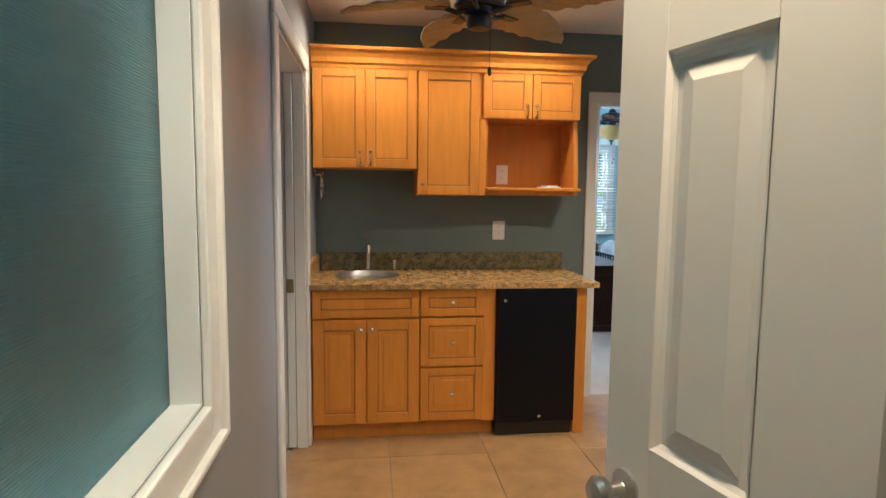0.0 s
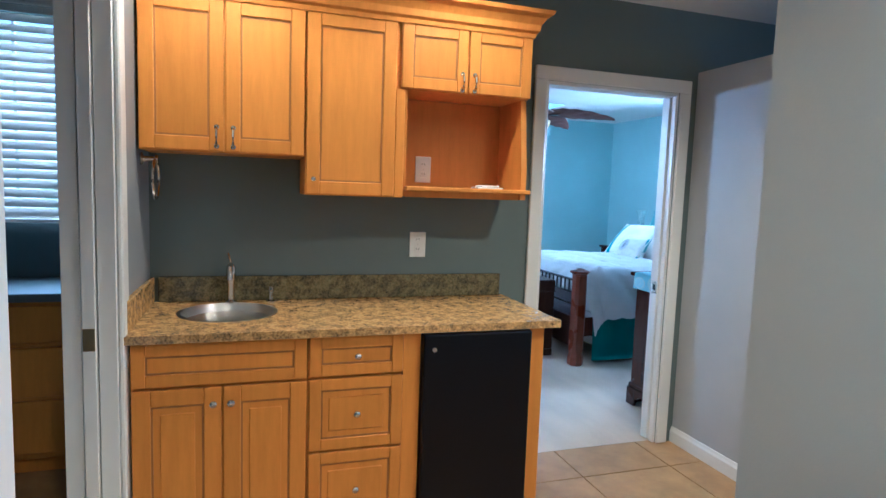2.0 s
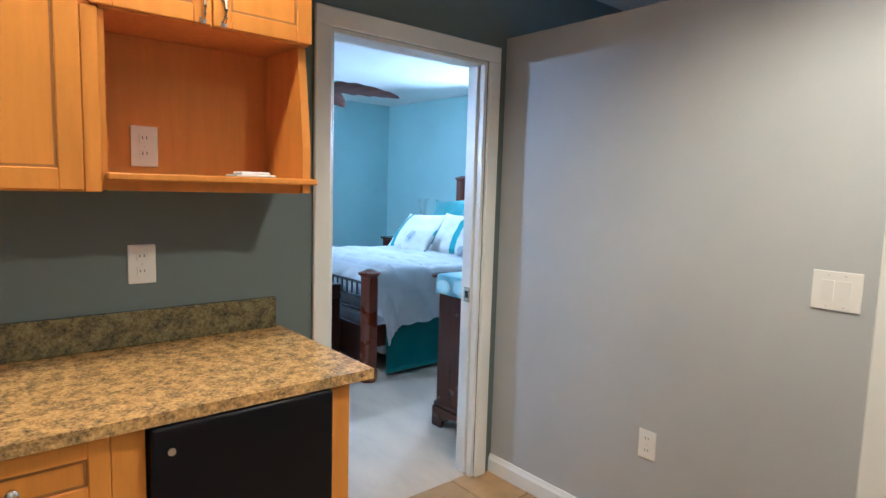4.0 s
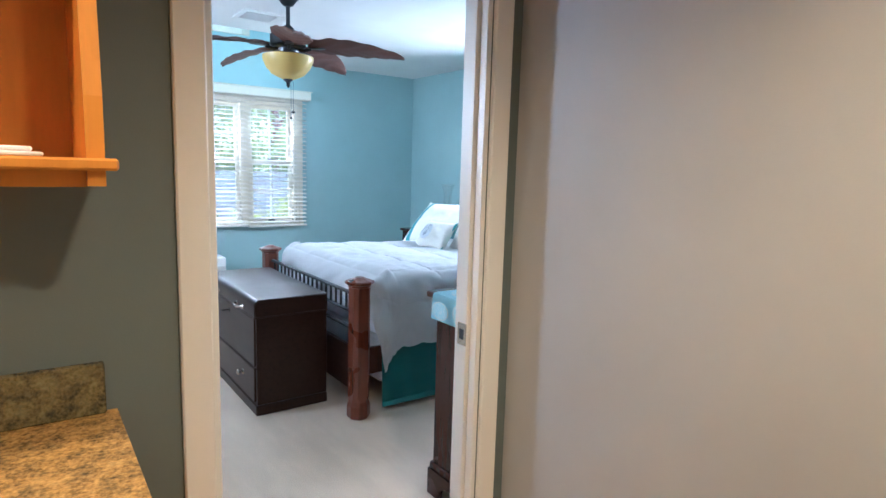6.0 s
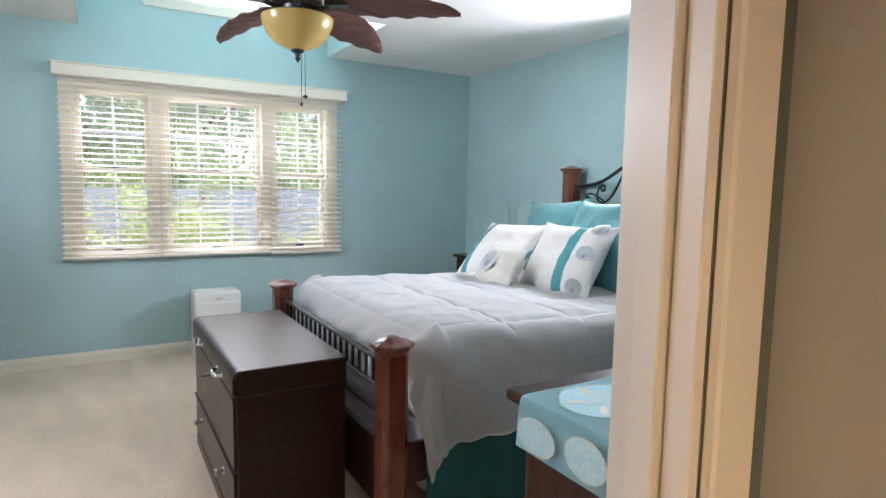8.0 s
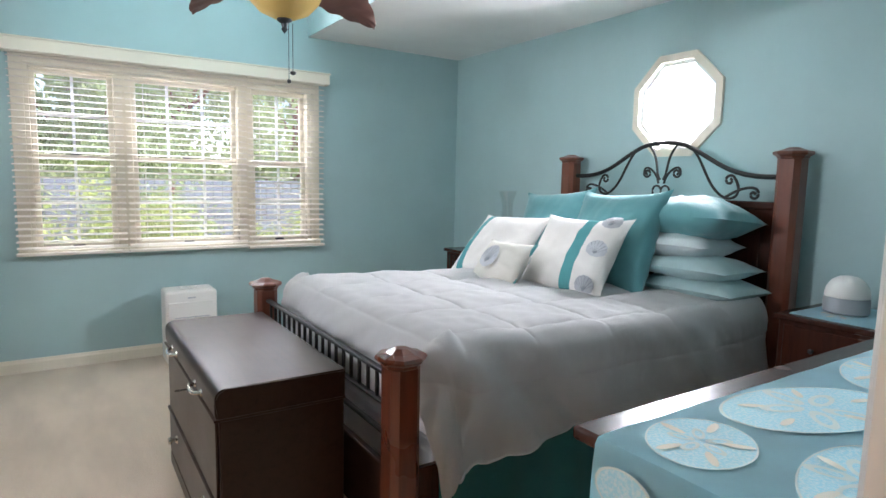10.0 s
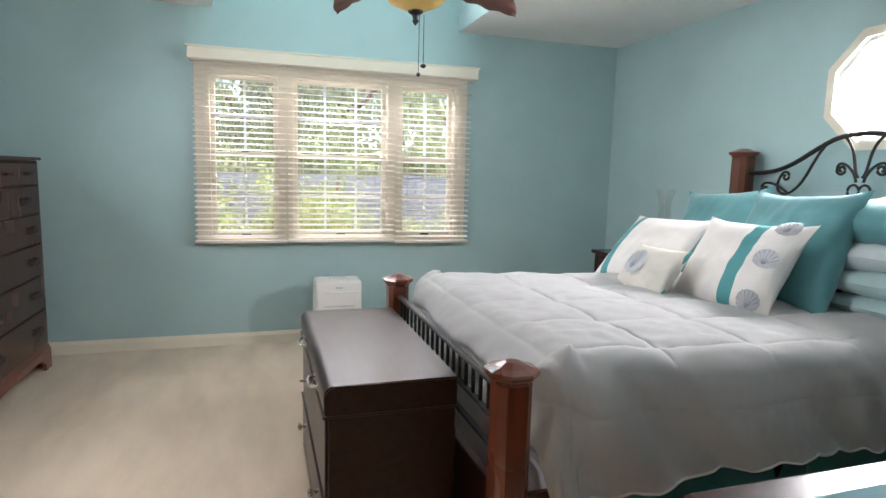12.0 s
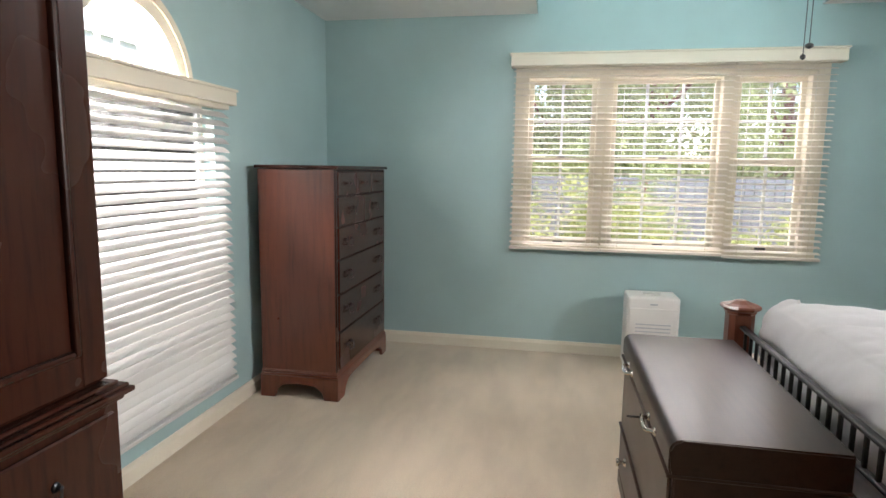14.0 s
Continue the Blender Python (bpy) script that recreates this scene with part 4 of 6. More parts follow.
# the return wall that carries the hinges
structure("wall_hall_return", B(1.002, 1.229, 0.55, 0.66, 0, CEIL), M["grey_wall"], "grey painted wall return behind the open door", "wall")

fw = thing("window_1", "white framed frosted glass window in the hall wall", "window", (KX0, 0.95, 1.6))
fw["kind"] = "structure"
FA, FB, FC, FD = FROST
for nm, a, b, c, d in (("frame_side", FB, FB + 0.075, FC - 0.08, FD + 0.08), ("frame_side", FA - 0.075, FA, FC - 0.08, FD + 0.08), ("frame_rail", FA, FB, FC - 0.08, FC), ("frame_rail", FA, FB, FD, FD + 0.08)):
    part(nm, B(KX0, KX0 + 0.02, a, b, c, d, 0.005, 2), M["white_trim"], fw)
bm = bmesh.new()
o = 0.018
box(bm, KX0 + 0.001, KX0 + 0.034, FB + 0.075, FB + 0.075 + o, FC - 0.08 - o, FD + 0.08, 0.005, 2)
box(bm, KX0 + 0.001, KX0 + 0.034, FA - 0.075, FB + 0.075, FC - 0.08 - o, FC - 0.08, 0.005, 2)
part("back_band", bm, M["white_trim"], fw)
bm = bmesh.new()
box(bm, KX0 - 0.16, KX0 - 0.001, FB - 0.006, FB, FC, FD)
box(bm, KX0 - 0.16, KX0 - 0.001, FA, FB - 0.006, FC, FC + 0.006)
part("jamb_liner", bm, M["white_trim"], fw)


def frosted():
    m, nt, b = base_mat("reeded_frosted_glass", (0.36, 0.52, 0.48), 0.35)
    b.inputs["Transmission Weight"].default_value = 1.0
    b.inputs["IOR"].default_value = 1.3
    wv = nt.nodes.new("ShaderNodeTexWave")
    wv.bands_direction = "Z"
    wv.inputs["Scale"].default_value = 55
    nt.links.new(coords(nt), wv.inputs["Vector"])
    bump(nt, b, wv.outputs["Fac"], 0.35, 0.004)
    return m


M["frosted"] = frosted()
pane = part("pane", B(KX0 - 0.07, KX0 - 0.064, FA, FB - 0.006, FC + 0.006, FD), M["frosted"], fw, "frosted reeded glass")

# ---- bathroom seen through the pocket door ----
van = thing("bathroom_vanity", "tan wooden vanity with a dark stone top", "vanity", (-0.7, 4.9, 0))
part("body", B(-1.7, -0.1, 4.62, 5.14, 0.09, 0.86, 0.003), M["maple"], van)
part("plinth", B(-1.68, -0.12, 4.68, 5.14, 0.0, 0.09), M["maple"], van)
part("top", B(-1.72, -0.06, 4.59, 5.145, 0.86, 0.90, 0.004), M["slate_wall"], van, "dark stone vanity top")
for z0, z1 in ((0.66, 0.84), (0.40, 0.64), (0.12, 0.38)):
    part("drawer", B(-0.66, -0.14, 4.602, 4.62, z0, z1, 0.004), M["maple"], van)
for x0 in (-1.66, -1.16):
    part("door", B(x0, x0 + 0.48, 4.602, 4.62, 0.12, 0.84, 0.004), M["maple"], van)

# ---- windows and blinds ----


def blind(name, label, axis, a, b, pos, z0, z1, pitch, tilt, mat, width=0.05, sign=1):
    """A slatted blind; axis is the way the slats run, pos the plane of the slats."""
    mid = (a + b) / 2
    at = (mid, pos, z0) if axis == "x" else (pos, mid, z0)
    ob = thing(name, label, "window blind", at, "slatted blinds")
    bm = bmesh.new()
    half, k = (b - a) / 2, 5
    low, up = [], []
    for i in range(k + 1):
        v = i / k * 2 - 1
        w, h = v * width / 2, 0.003 * (1 - v * v)
        low.append([bm.verts.new((-half, w, h - 0.0012)), bm.verts.new((half, w, h - 0.0012))])
        up.append([bm.verts.new((-half, w, h + 0.0012)), bm.verts.new((half, w, h + 0.0012))])
    for i in range(k):
        bm.faces.new((up[i][0], up[i][1], up[i + 1][1], up[i + 1][0]))
        bm.faces.new((low[i][1], low[i][0], low[i + 1][0], low[i + 1][1]))
    for e in (0, 1):
        bm.faces.new([r[e] for r in up] + [r[e] for r in reversed(low)])
    bm.faces.new((up[0][0], low[0][0], low[0][1], up[0][1]))
    bm.faces.new((up[k][0], up[k][1], low[k][1], low[k][0]))
    bmesh.ops.rotate(bm, verts=bm.verts, matrix=Matrix.Rotation(radians(tilt), 3, "X"))
    if axis == "y":
        bmesh.ops.rotate(bm, verts=bm.verts, matrix=Matrix.Rotation(radians(90), 3, "Z"))
    me = to_mesh("slat", bm, mat, True)
    n = int((z1 - z0 - 0.03) / pitch)
    rng = random.Random(len(name) + int(a * 100))
    for i in range(n):
        s = repeat("slat", me, ob, (at[0], at[1], z0 + 0.03 + pitch * (i + 0.5)))
        s.rotation_euler = (radians(rng.uniform(-1.5, 1.5)), 0, radians(rng.uniform(-0.1, 0.1))) if axis == "x" else (0, radians(rng.uniform(-1.5, 1.5)), 0)

    def bar(nm, u0, u1, w0, w1, zz0, zz1, m_):
        part(nm, B(u0, u1, pos + w0, pos + w1, zz0, zz1, 0.003) if axis == "x" else B(pos + w0, pos + w1, u0, u1, zz0, zz1, 0.003), m_, ob)
    bar("bottom_rail", a, b, -0.025, 0.025, z0, z0 + 0.02, mat)
    bar("head_rail", a, b, -0.022, 0.022, z1, z1 + 0.04, M["cream_trim"])
    for f in (0.14, 0.86):
        u = a + (b - a) * f
        bar("ladder_cord", u - 0.0012, u + 0.0012, -0.0275, -0.0255, z0, z1, M["cream_trim"])
    return ob


def sash(parent, x0, x1, z0, z1, y, vbars, hbars, stile=0.035):
    bm = bmesh.new()
    t = 0.03
    box(bm, x0, x0 + stile, y, y + t, z0, z1, 0.003)
    box(bm, x1 - stile, x1, y, y + t, z0, z1, 0.003)
    box(bm, x0 + stile, x1 - stile, y, y + t, z0, z0 + stile, 0.003)
    box(bm, x0 + stile, x1 - stile, y, y + t, z1 - stile, z1, 0.003)
    s = part("sash", bm, M["cream_trim"], parent)
    for k in range(vbars):
        u = x0 + (x1 - x0) * (k + 1) / (vbars + 1)
        part("muntin", B(u - 0.009, u + 0.009, y + 0.006, y + 0.02, z0 + stile, z1 - stile), M["white_trim"], s)
    for k in range(hbars):
        u = z0 + (z1 - z0) * (k + 1) / (hbars + 1)
        part("muntin", B(x0 + stile, x1 - stile, y + 0.0065, y + 0.0195, u - 0.009, u + 0.009), M["white_trim"], s)
    g = part("pane", B(x0 + stile, x1 - stile, y + 0.022, y + 0.026, z0 + stile, z1 - stile), M["glass"], s)
    g.visible_shadow = False
    return s


enter("bedroom")
w2 = thing("window_2", "cream framed triple window with divided panes", "window", (3.06, BY1 + 0.06, 0.83))
w2["kind"] = "structure"
WX0, WX1, WZ0, WZ1 = BACKWIN
yw = BY1 + 0.05
part("window_sill", B(WX0 - 0.08, WX1 + 0.08, BY1 - 0.03, BY1 + 0.1, WZ0 - 0.035, WZ0, 0.005), M["cream_trim"], w2)
for a, b in ((WX0 - 0.075, WX0), (WX1, WX1 + 0.075)):
    part("casing_side", B(a, b, BY1 - 0.012, BY1, WZ0 - 0.0, WZ1 + 0.072, 0.003), M["cream_trim"], w2)
part("casing_head", B(WX0, WX1, BY1 - 0.012, BY1, WZ1, WZ1 + 0.072, 0.003), M["cream_trim"], w2)
part("frame_side", B(WX0, WX0 + 0.025, BY1 + 0.0, BY1 + 0.12, WZ0, WZ1), M["cream_trim"], w2)
part("frame_side", B(WX1 - 0.025, WX1, BY1 + 0.0, BY1 + 0.12, WZ0, WZ1), M["cream_trim"], w2)
part("frame_head", B(WX0 + 0.025, WX1 - 0.025, BY1, BY1 + 0.12, WZ1 - 0.025, WZ1), M["cream_trim"], w2)
units = ((WX0 + 0.025, 2.61, 1), (2.72, 3.45, 2), (3.555, WX1 - 0.025, 1))
for a, b in ((2.61, 2.72), (3.45, 3.555)):
    part("mullion", B(a, b, BY1 + 0.01, BY1 + 0.12, WZ0, WZ1 - 0.025, 0.004), M["cream_trim"], w2)
for a, b, v in units:
    sash(w2, a, b, 1.435, WZ1 - 0.025, yw + 0.034, v, 1)
    s = sash(w2, a, b, WZ0, 1.472, yw, v, 1)
    c = (a + b) / 2
    part("sash_lift", B(c - 0.035, c + 0.035, yw - 0.008, yw, WZ0 + 0.006, WZ0 + 0.022, 0.002), M["bronze"], s, "dark bronze sash lift")
    part("sash_lock", B(c - 0.028, c + 0.028, yw - 0.006, yw + 0.02, 1.472, 1.486, 0.003), M["bronze"], s, "dark bronze sash lock")
val = thing("window_valance", "cream wooden valance over the triple window blinds", "valance", (3.08, BY1 - 0.05, 2.11))
part("board", B(1.995, 4.16, BY1 - 0.115, BY1 - 0.099, 2.105, 2.185, 0.004), M["cream_trim"], val)
part("top_edge", B(1.985, 4.17, BY1 - 0.122, BY1 - 0.002, 2.185, 2.197, 0.003), M["cream_trim"], val)
part("return", B(1.995, 2.010, BY1 - 0.099, BY1 - 0.002, 2.105, 2.185), M["cream_trim"], val)
part("return", B(4.145, 4.16, BY1 - 0.099, BY1 - 0.002, 2.105, 2.185), M["cream_trim"], val)
for k, (a, b) in enumerate(((2.012, 2.662), (2.668, 3.498), (3.504, 4.125))):
    blind("window_blind", "cream slatted blind hanging half open in the triple window", "x", a, b, BY1 - 0.058, 0.795 - (0.012 if k == 2 else 0), 2.100, 0.0425, 12, M["slat"])

w3 = thing("window_3", "cream framed arched window with radiating bars", "window", (BX0 - 0.08, AC, 0.24))
w3["kind"] = "structure"
ya, yb, za, zb = ARCHWIN
bm = bmesh.new()
xs = BX0 - 0.10
box(bm, xs, xs + 0.035, ya, ya + 0.05, za, zb)
box(bm, xs, xs + 0.035, yb - 0.05, yb, za, zb)
box(bm, xs, xs + 0.035, ya + 0.05, yb - 0.05, za, za + 0.05)
box(bm, xs, xs + 0.035, ya + 0.05, yb - 0.05, zb - 0.05, zb)
box(bm, xs, xs + 0.035, ya + 0.05, yb - 0.05, 0.98, 1.02)
part("sash", bm, M["white_trim"], w3)
for f in (0.25, 0.5, 0.75):
    u = ya + (yb - ya) * f
    part("muntin", B(xs + 0.006, xs + 0.028, u - 0.011, u + 0.011, za + 0.05, zb - 0.05), M["white_trim"], w3)
for u in (0.5, 0.74, 1.25, 1.48):
    part("muntin", B(xs + 0.007, xs + 0.027, ya + 0.05, yb - 0.05, u - 0.009, u + 0.009), M["white_trim"], w3)
g = part("pane", B(xs + 0.029, xs + 0.033, ya + 0.05, yb - 0.05, za + 0.05, zb - 0.05), M["glass"], w3)
g.visible_shadow = False


def arc_band(bm, r0, r1, x0, x1, seg=28, a0=0.0, a1=math.pi):
    loops = []
    for i in range(seg + 1):
        a = a0 + (a1 - a0) * i / seg
        c, s = math.cos(a), math.sin(a)
        loops.append([bm.verts.new((x, AC + r * c, AZ + r * s)) for x, r in ((x0, r0), (x0, r1), (x1, r1), (x1, r0))])
    for p, q in zip(loops, loops[1:]):
        for i in range(4):
            bm.faces.new((p[i], p[(i + 1) % 4], q[(i + 1) % 4], q[i]))
    bm.faces.new(loops[0])
    bm.faces.new(list(reversed(loops[-1])))
    return bm


part("arch_casing", arc_band(bmesh.new(), AR - 0.012, AR + 0.075, BX0, BX0 + 0.02), M["cream_trim"], w3, smooth=True)
part("arch_bead", arc_band(bmesh.new(), AR + 0.05, AR + 0.085, BX0 + 0.001, BX0 + 0.03), M["cream_trim"], w3, smooth=True)
part("arch_sash", arc_band(bmesh.new(), AR - 0.045, AR, xs, xs + 0.035), M["white_trim"], w3, smooth=True)
part("arch_hub", arc_band(bmesh.new(), 0.075, 0.095, xs + 0.006, xs + 0.028, 16), M["white_trim"], w3, smooth=True)
for k in range(1, 5):
    a = math.pi * k / 5
    part("radial_bar", tube(bmesh.new(), [(xs + 0.016, AC + 0.09 * math.cos(a), AZ + 0.09 * math.sin(a)), (xs + 0.016, AC + (AR - 0.04) * math.cos(a), AZ + (AR - 0.04) * math.sin(a))], 0.009, 6), M["white_trim"], w3)
part("arch_sill", B(BX0 - 0.12, BX0 - 0.02, AC - AR, AC + AR, AZ, AZ + 0.03), M["white_trim"], w3)
part("window_stool", B(BX0, BX0 + 0.03, ya - 0.03, yb + 0.03, za - 0.06, za - 0.02, 0.004), M["white_trim"], w3)
v2 = thing("window_valance", "cream wooden valance over the tall arched window", "valance", (BX0 + 0.05, AC, 1.69))
part("board", B(BX0 + 0.085, BX0 + 0.10, 6.08, 7.475, 1.690, 1.760, 0.004), M["cream_trim"], v2)
part("top_edge", B(BX0 + 0.002, BX0 + 0.106, 6.07, 7.485, 1.760, 1.774, 0.003), M["cream_trim"], v2)
part("return", B(BX0 + 0.002, BX0 + 0.085, 7.460, 7.475, 1.690, 1.760), M["cream_trim"], v2)
blind("window_blind", "white slatted blind lowered over the tall window", "y", 6.12, 7.435, BX0 + 0.055, 0.205, 1.665, 0.0445, 36, M["white_slat"], 0.054)

w4 = thing("window_4", "cream framed octagonal window above the headboard", "window", (BX1, OC, OZ))
w4["kind"] = "structure"


def oct_ring(bm, r0, r1, x0, x1):
    k = 1 / math.cos(math.pi / 8)
    loops = []
    for i in range(8):
        a = math.pi / 8 + i * math.pi / 4
        loops.append([bm.verts.new((x, OC + r * k * math.cos(a), OZ + r * k * math.sin(a))) for x, r in ((x0, r0), (x0, r1), (x1, r1), (x1, r0))])
    for i in range(8):
        p, q = loops[i], loops[(i + 1) % 8]
        for j in range(4):
            bm.faces.new((p[j], p[(j + 1) % 4], q[(j + 1) % 4], q[j]))
    return bm


part("casing", oct_ring(bmesh.new(), OR - 0.01, OR + 0.035, BX1 - 0.02, BX1), M["cream_trim"], w4)
part("jamb_ring", oct_ring(bmesh.new(), OR - 0.012, OR, BX1, BX1 + 0.15), M["white_trim"], w4)
part("sash_ring", oct_ring(bmesh.new(), OR - 0.032, OR - 0.012, BX1 + 0.012, BX1 + 0.05), M["white_trim"], w4)
bm = bmesh.new()
k8 = (OR - 0.032) / math.cos(math.pi / 8)
prism(bm, [(OC + k8 * math.cos(math.pi / 8 + i * math.pi / 4), OZ + k8 * math.sin(math.pi / 8 + i * math.pi / 4)) for i in range(8)], "x", BX1 + 0.028, BX1 + 0.033)
g = part("pane", bm, M["glass"], w4)
g.visible_shadow = False

w5 = thing("window_5", "cream framed clerestory window in the light well", "window", (3.07, BY1, 2.7))
w5["kind"] = "structure"
cx0, cx1, cz0, cz1 = CLERE
part("casing_side", B(cx0 - 0.075, cx0, BY1 - 0.02, BY1, cz0 - 0.075, cz1 + 0.075, 0.004), M["cream_trim"], w5)
part("casing_side", B(cx1, cx1 + 0.075, BY1 - 0.02, BY1, cz0 - 0.075, cz1 + 0.075, 0.004), M["cream_trim"], w5)
part("casing_rail", B(cx0, cx1, BY1 - 0.02, BY1, cz0 - 0.075, cz0, 0.004), M["cream_trim"], w5)
part("casing_rail", B(cx0, cx1, BY1 - 0.02, BY1, cz1, cz1 + 0.075, 0.004), M["cream_trim"], w5)
sash(w5, cx0, cx1, cz0, cz1, BY1 + 0.06, 2, 0)

enter("kitchen")
w6 = thing("window_6", "white framed bathroom window", "window", (-0.75, 5.2, 1.2))
w6["kind"] = "structure"
sash(w6, -1.35, -0.15, 1.2, 2.3, 5.2, 1, 1)
blind("window_blind", "white slatted blind in the bathroom window", "x", -1.42, -0.10, 5.10, 1.20, 2.33, 0.05, 52, M["slat"], 0.055)

enter("bedroom")

# ---- bed ----
bed = thing("bed", "dark cherry bed with carved posts and wrought iron rails", "bed", (4.25, 6.54, 0))
HX, FX, YN, YF = 5.385, 3.15, 5.797, 7.265


def post(x, y, h, w, foot):
    """A chamfered square post with an octagonal moulded cap."""
    bm = bmesh.new()
    c = w * 0.2
    hw = w / 2
    outline = [(x - hw + c, y - hw), (x + hw - c, y - hw), (x + hw, y - hw + c), (x + hw, y + hw - c), (x + hw - c, y + hw), (x - hw + c, y + hw), (x - hw, y + hw - c), (x - hw, y - hw + c)]
    prism(bm, outline, "z", 0.12 if foot else 0.0, h - 0.06)
    k = 1.0824 * hw
    p = part("post", bm, M["cherry"], bed)
    lathe_bm = lathe(bmesh.new(), [(k, h - 0.062), (k * 1.12, h - 0.056), (k * 1.16, h - 0.048), (k * 1.42, h - 0.038), (k * 1.48, h - 0.030), (k * 1.42, h - 0.022), (k * 0.9, h - 0.014), (k * 0.6, h - 0.006), (k * 0.4, h - 0.001), (0.0, h)], 8, (x, y, 0), turn=math.pi / 8)
    part("cap", lathe_bm, M["cherry"], p, "octagonal moulded cap")
    if foot:
        part("foot", lathe(bmesh.new(), [(k * 1.05, 0.0), (k * 1.18, 0.01), (k * 1.18, 0.075), (k * 1.02, 0.10), (k, 0.121)], 8, (x, y, 0), turn=math.pi / 8), M["cherry"], p)
    return p


post(FX, YN, 0.826, 0.105, True)
post(FX, YF, 0.826, 0.105, True)
post(HX, YN - 0.02, 1.555, 0.118, False)
post(HX, YF + 0.055, 1.555, 0.118, False)
part("foot_rail", B(FX - 0.014, FX + 0.014, YN + 0.05, YF - 0.05, 0.705, 0.722, 0.005), M["iron"], bed, "dark iron rail")
part("foot_rail", B(FX - 0.012, FX + 0.012, YN + 0.05, YF - 0.05, 0.600, 0.614, 0.004), M["iron"], bed, "dark iron rail")
part("foot_rail", B(FX - 0.012, FX + 0.012, YN + 0.05, YF - 0.05, 0.50, 0.514, 0.004), M["iron"], bed, "dark iron rail")
sp = to_mesh("spindle", B(-0.006, 0.006, -0.006, 0.006, 0, 0.092, 0.002), M["iron"])
nsp = 19
for i in range(nsp):
    repeat("spindle", sp, bed, (FX, YN + 0.06 + (YF - YN - 0.12) * (i + 0.5) / nsp, 0.6135))
# Darker wood than the side rails, to put in the shade behind the chest.
part("foot_panel", B(FX - 0.015, FX + 0.015, YN + 0.045, YF - 0.045, 0.14, 0.40, 0.004), M["chest_wood"], bed)
part("side_rail", B(FX + 0.04, HX - 0.06, YN + 0.004, YN + 0.03, 0.24, 0.40, 0.004), M["cherry_dark"], bed)
part("side_rail", B(FX + 0.04, HX - 0.06, YF - 0.016, YF + 0.012, 0.24, 0.40, 0.004), M["cherry_dark"], bed)
HYN, HYF = YN + 0.041, YF - 0.006
part("headboard_panel", B(HX - 0.018, HX + 0.018, HYN, HYF, 0.30, 1.235, 0.003), M["cherry_dark"], bed)
part("headboard_cap", B(HX - 0.03, HX + 0.03, HYN, HYF, 1.235, 1.275, 0.008, 2), M["cherry_dark"], bed)
for a, b in ((HYN + 0.06, 6.50), (6.60, HYF - 0.06)):
    part("raised_panel", B(HX - 0.026, HX - 0.018, a, b, 0.62, 1.17, 0.005), M["cherry_dark"], bed)

YC = (HYN + HYF) / 2
HWID = (HYF - HYN) / 2


def bez(p0, p1, p2, p3, n=12):
    return [tuple((1 - t) ** 3 * a + 3 * (1 - t) ** 2 * t * b + 3 * (1 - t) * t * t * c + t ** 3 * d for a, b, c, d in zip(p0, p1, p2, p3)) for t in [i / n for i in range(n + 1)]]


def spiral(cy, cz, r, a0, turns, n=22):
    return [(cy + r * (1 - 0.72 * i / n) * math.cos(a0 + turns * 2 * math.pi * i / n), cz + r * (1 - 0.72 * i / n) * math.sin(a0 + turns * 2 * math.pi * i / n)) for i in range(n + 1)]


def iron(pts, r, parent=bed, name="iron_scroll"):
    return part(name, tube(bmesh.new(), [(HX, YC + u, v) for u, v in pts], r, 8), M["iron"], parent, "wrought iron scroll" if name == "iron_scroll" else "wrought iron arched rail", True)


arch = bez((-HWID, 1.405), (-0.42, 1.395), (-0.36, 1.50), (-0.16, 1.585)) + bez((-0.16, 1.585), (-0.07, 1.615), (0.07, 1.615), (0.16, 1.585))[1:] + bez((0.16, 1.585), (0.36, 1.50), (0.42, 1.395), (HWID, 1.405))[1:]
iron(arch, 0.0135, name="arched_rail")
for s in (-1, 1):
    def mir(pts):
        return [(s * u, v) for u, v in pts]
    iron(mir(bez((0.19, 1.575), (0.29, 1.49), (0.30, 1.34), (0.42, 1.288))), 0.008)
    iron(mir(bez((0.42, 1.288), (0.50, 1.27), (0.52, 1.34), (0.47, 1.40)) + spiral(0.445, 1.385, 0.03, 0.6, 1.1)), 0.008)
    iron(mir(bez((0.42, 1.288), (0.50, 1.345), (0.60, 1.37), (0.61, 1.32)) + spiral(0.585, 1.31, 0.026, 0.4, -1.1)), 0.008)
    iron(mir(bez((0.02, 1.36), (0.03, 1.44), (0.14, 1.50), (0.13, 1.42)) + spiral(0.105, 1.425, 0.028, -0.1, -1.2)), 0.0075)
    iron(mir(bez((0.01, 1.385), (0.05, 1.42), (0.02, 1.52), (0.10, 1.592))), 0.0075)
    iron(mir([(0.03 + 0.03 * math.cos(a), 1.315 + 0.032 * math.sin(a)) for a in [2 * math.pi * i / 24 * 0.85 - 0.6 for i in range(25)]]), 0.007)

box_spring = single("box_spring", B(3.33, 5.33, 5.875, 7.235, 0.14, 0.42, 0.03, 3), M["white_fabric"], "white box spring under the mattress", "box spring", (4.3, 6.54, 0.14))
mattress = single("mattress", B(3.32, 5.34, 5.86, 7.23, 0.42, 0.66, 0.06, 4), M["white_fabric"], "white mattress under the comforter", "mattress", (4.3, 6.54, 0.42))
bm = bmesh.new()
n = 150
for i in range(n + 1):
    x = 3.30 + 2.0 * i / n
    y = 5.795 + 0.002 * math.sin(i * 0.5) + 0.006 * math.sin(i * 0.21)
    bm.verts.new((x, y, 0.42))
    bm.verts.new((x, y - 0.010 + 0.003 * math.sin(i * 0.5), 0.03))
bm.verts.ensure_lookup_table()
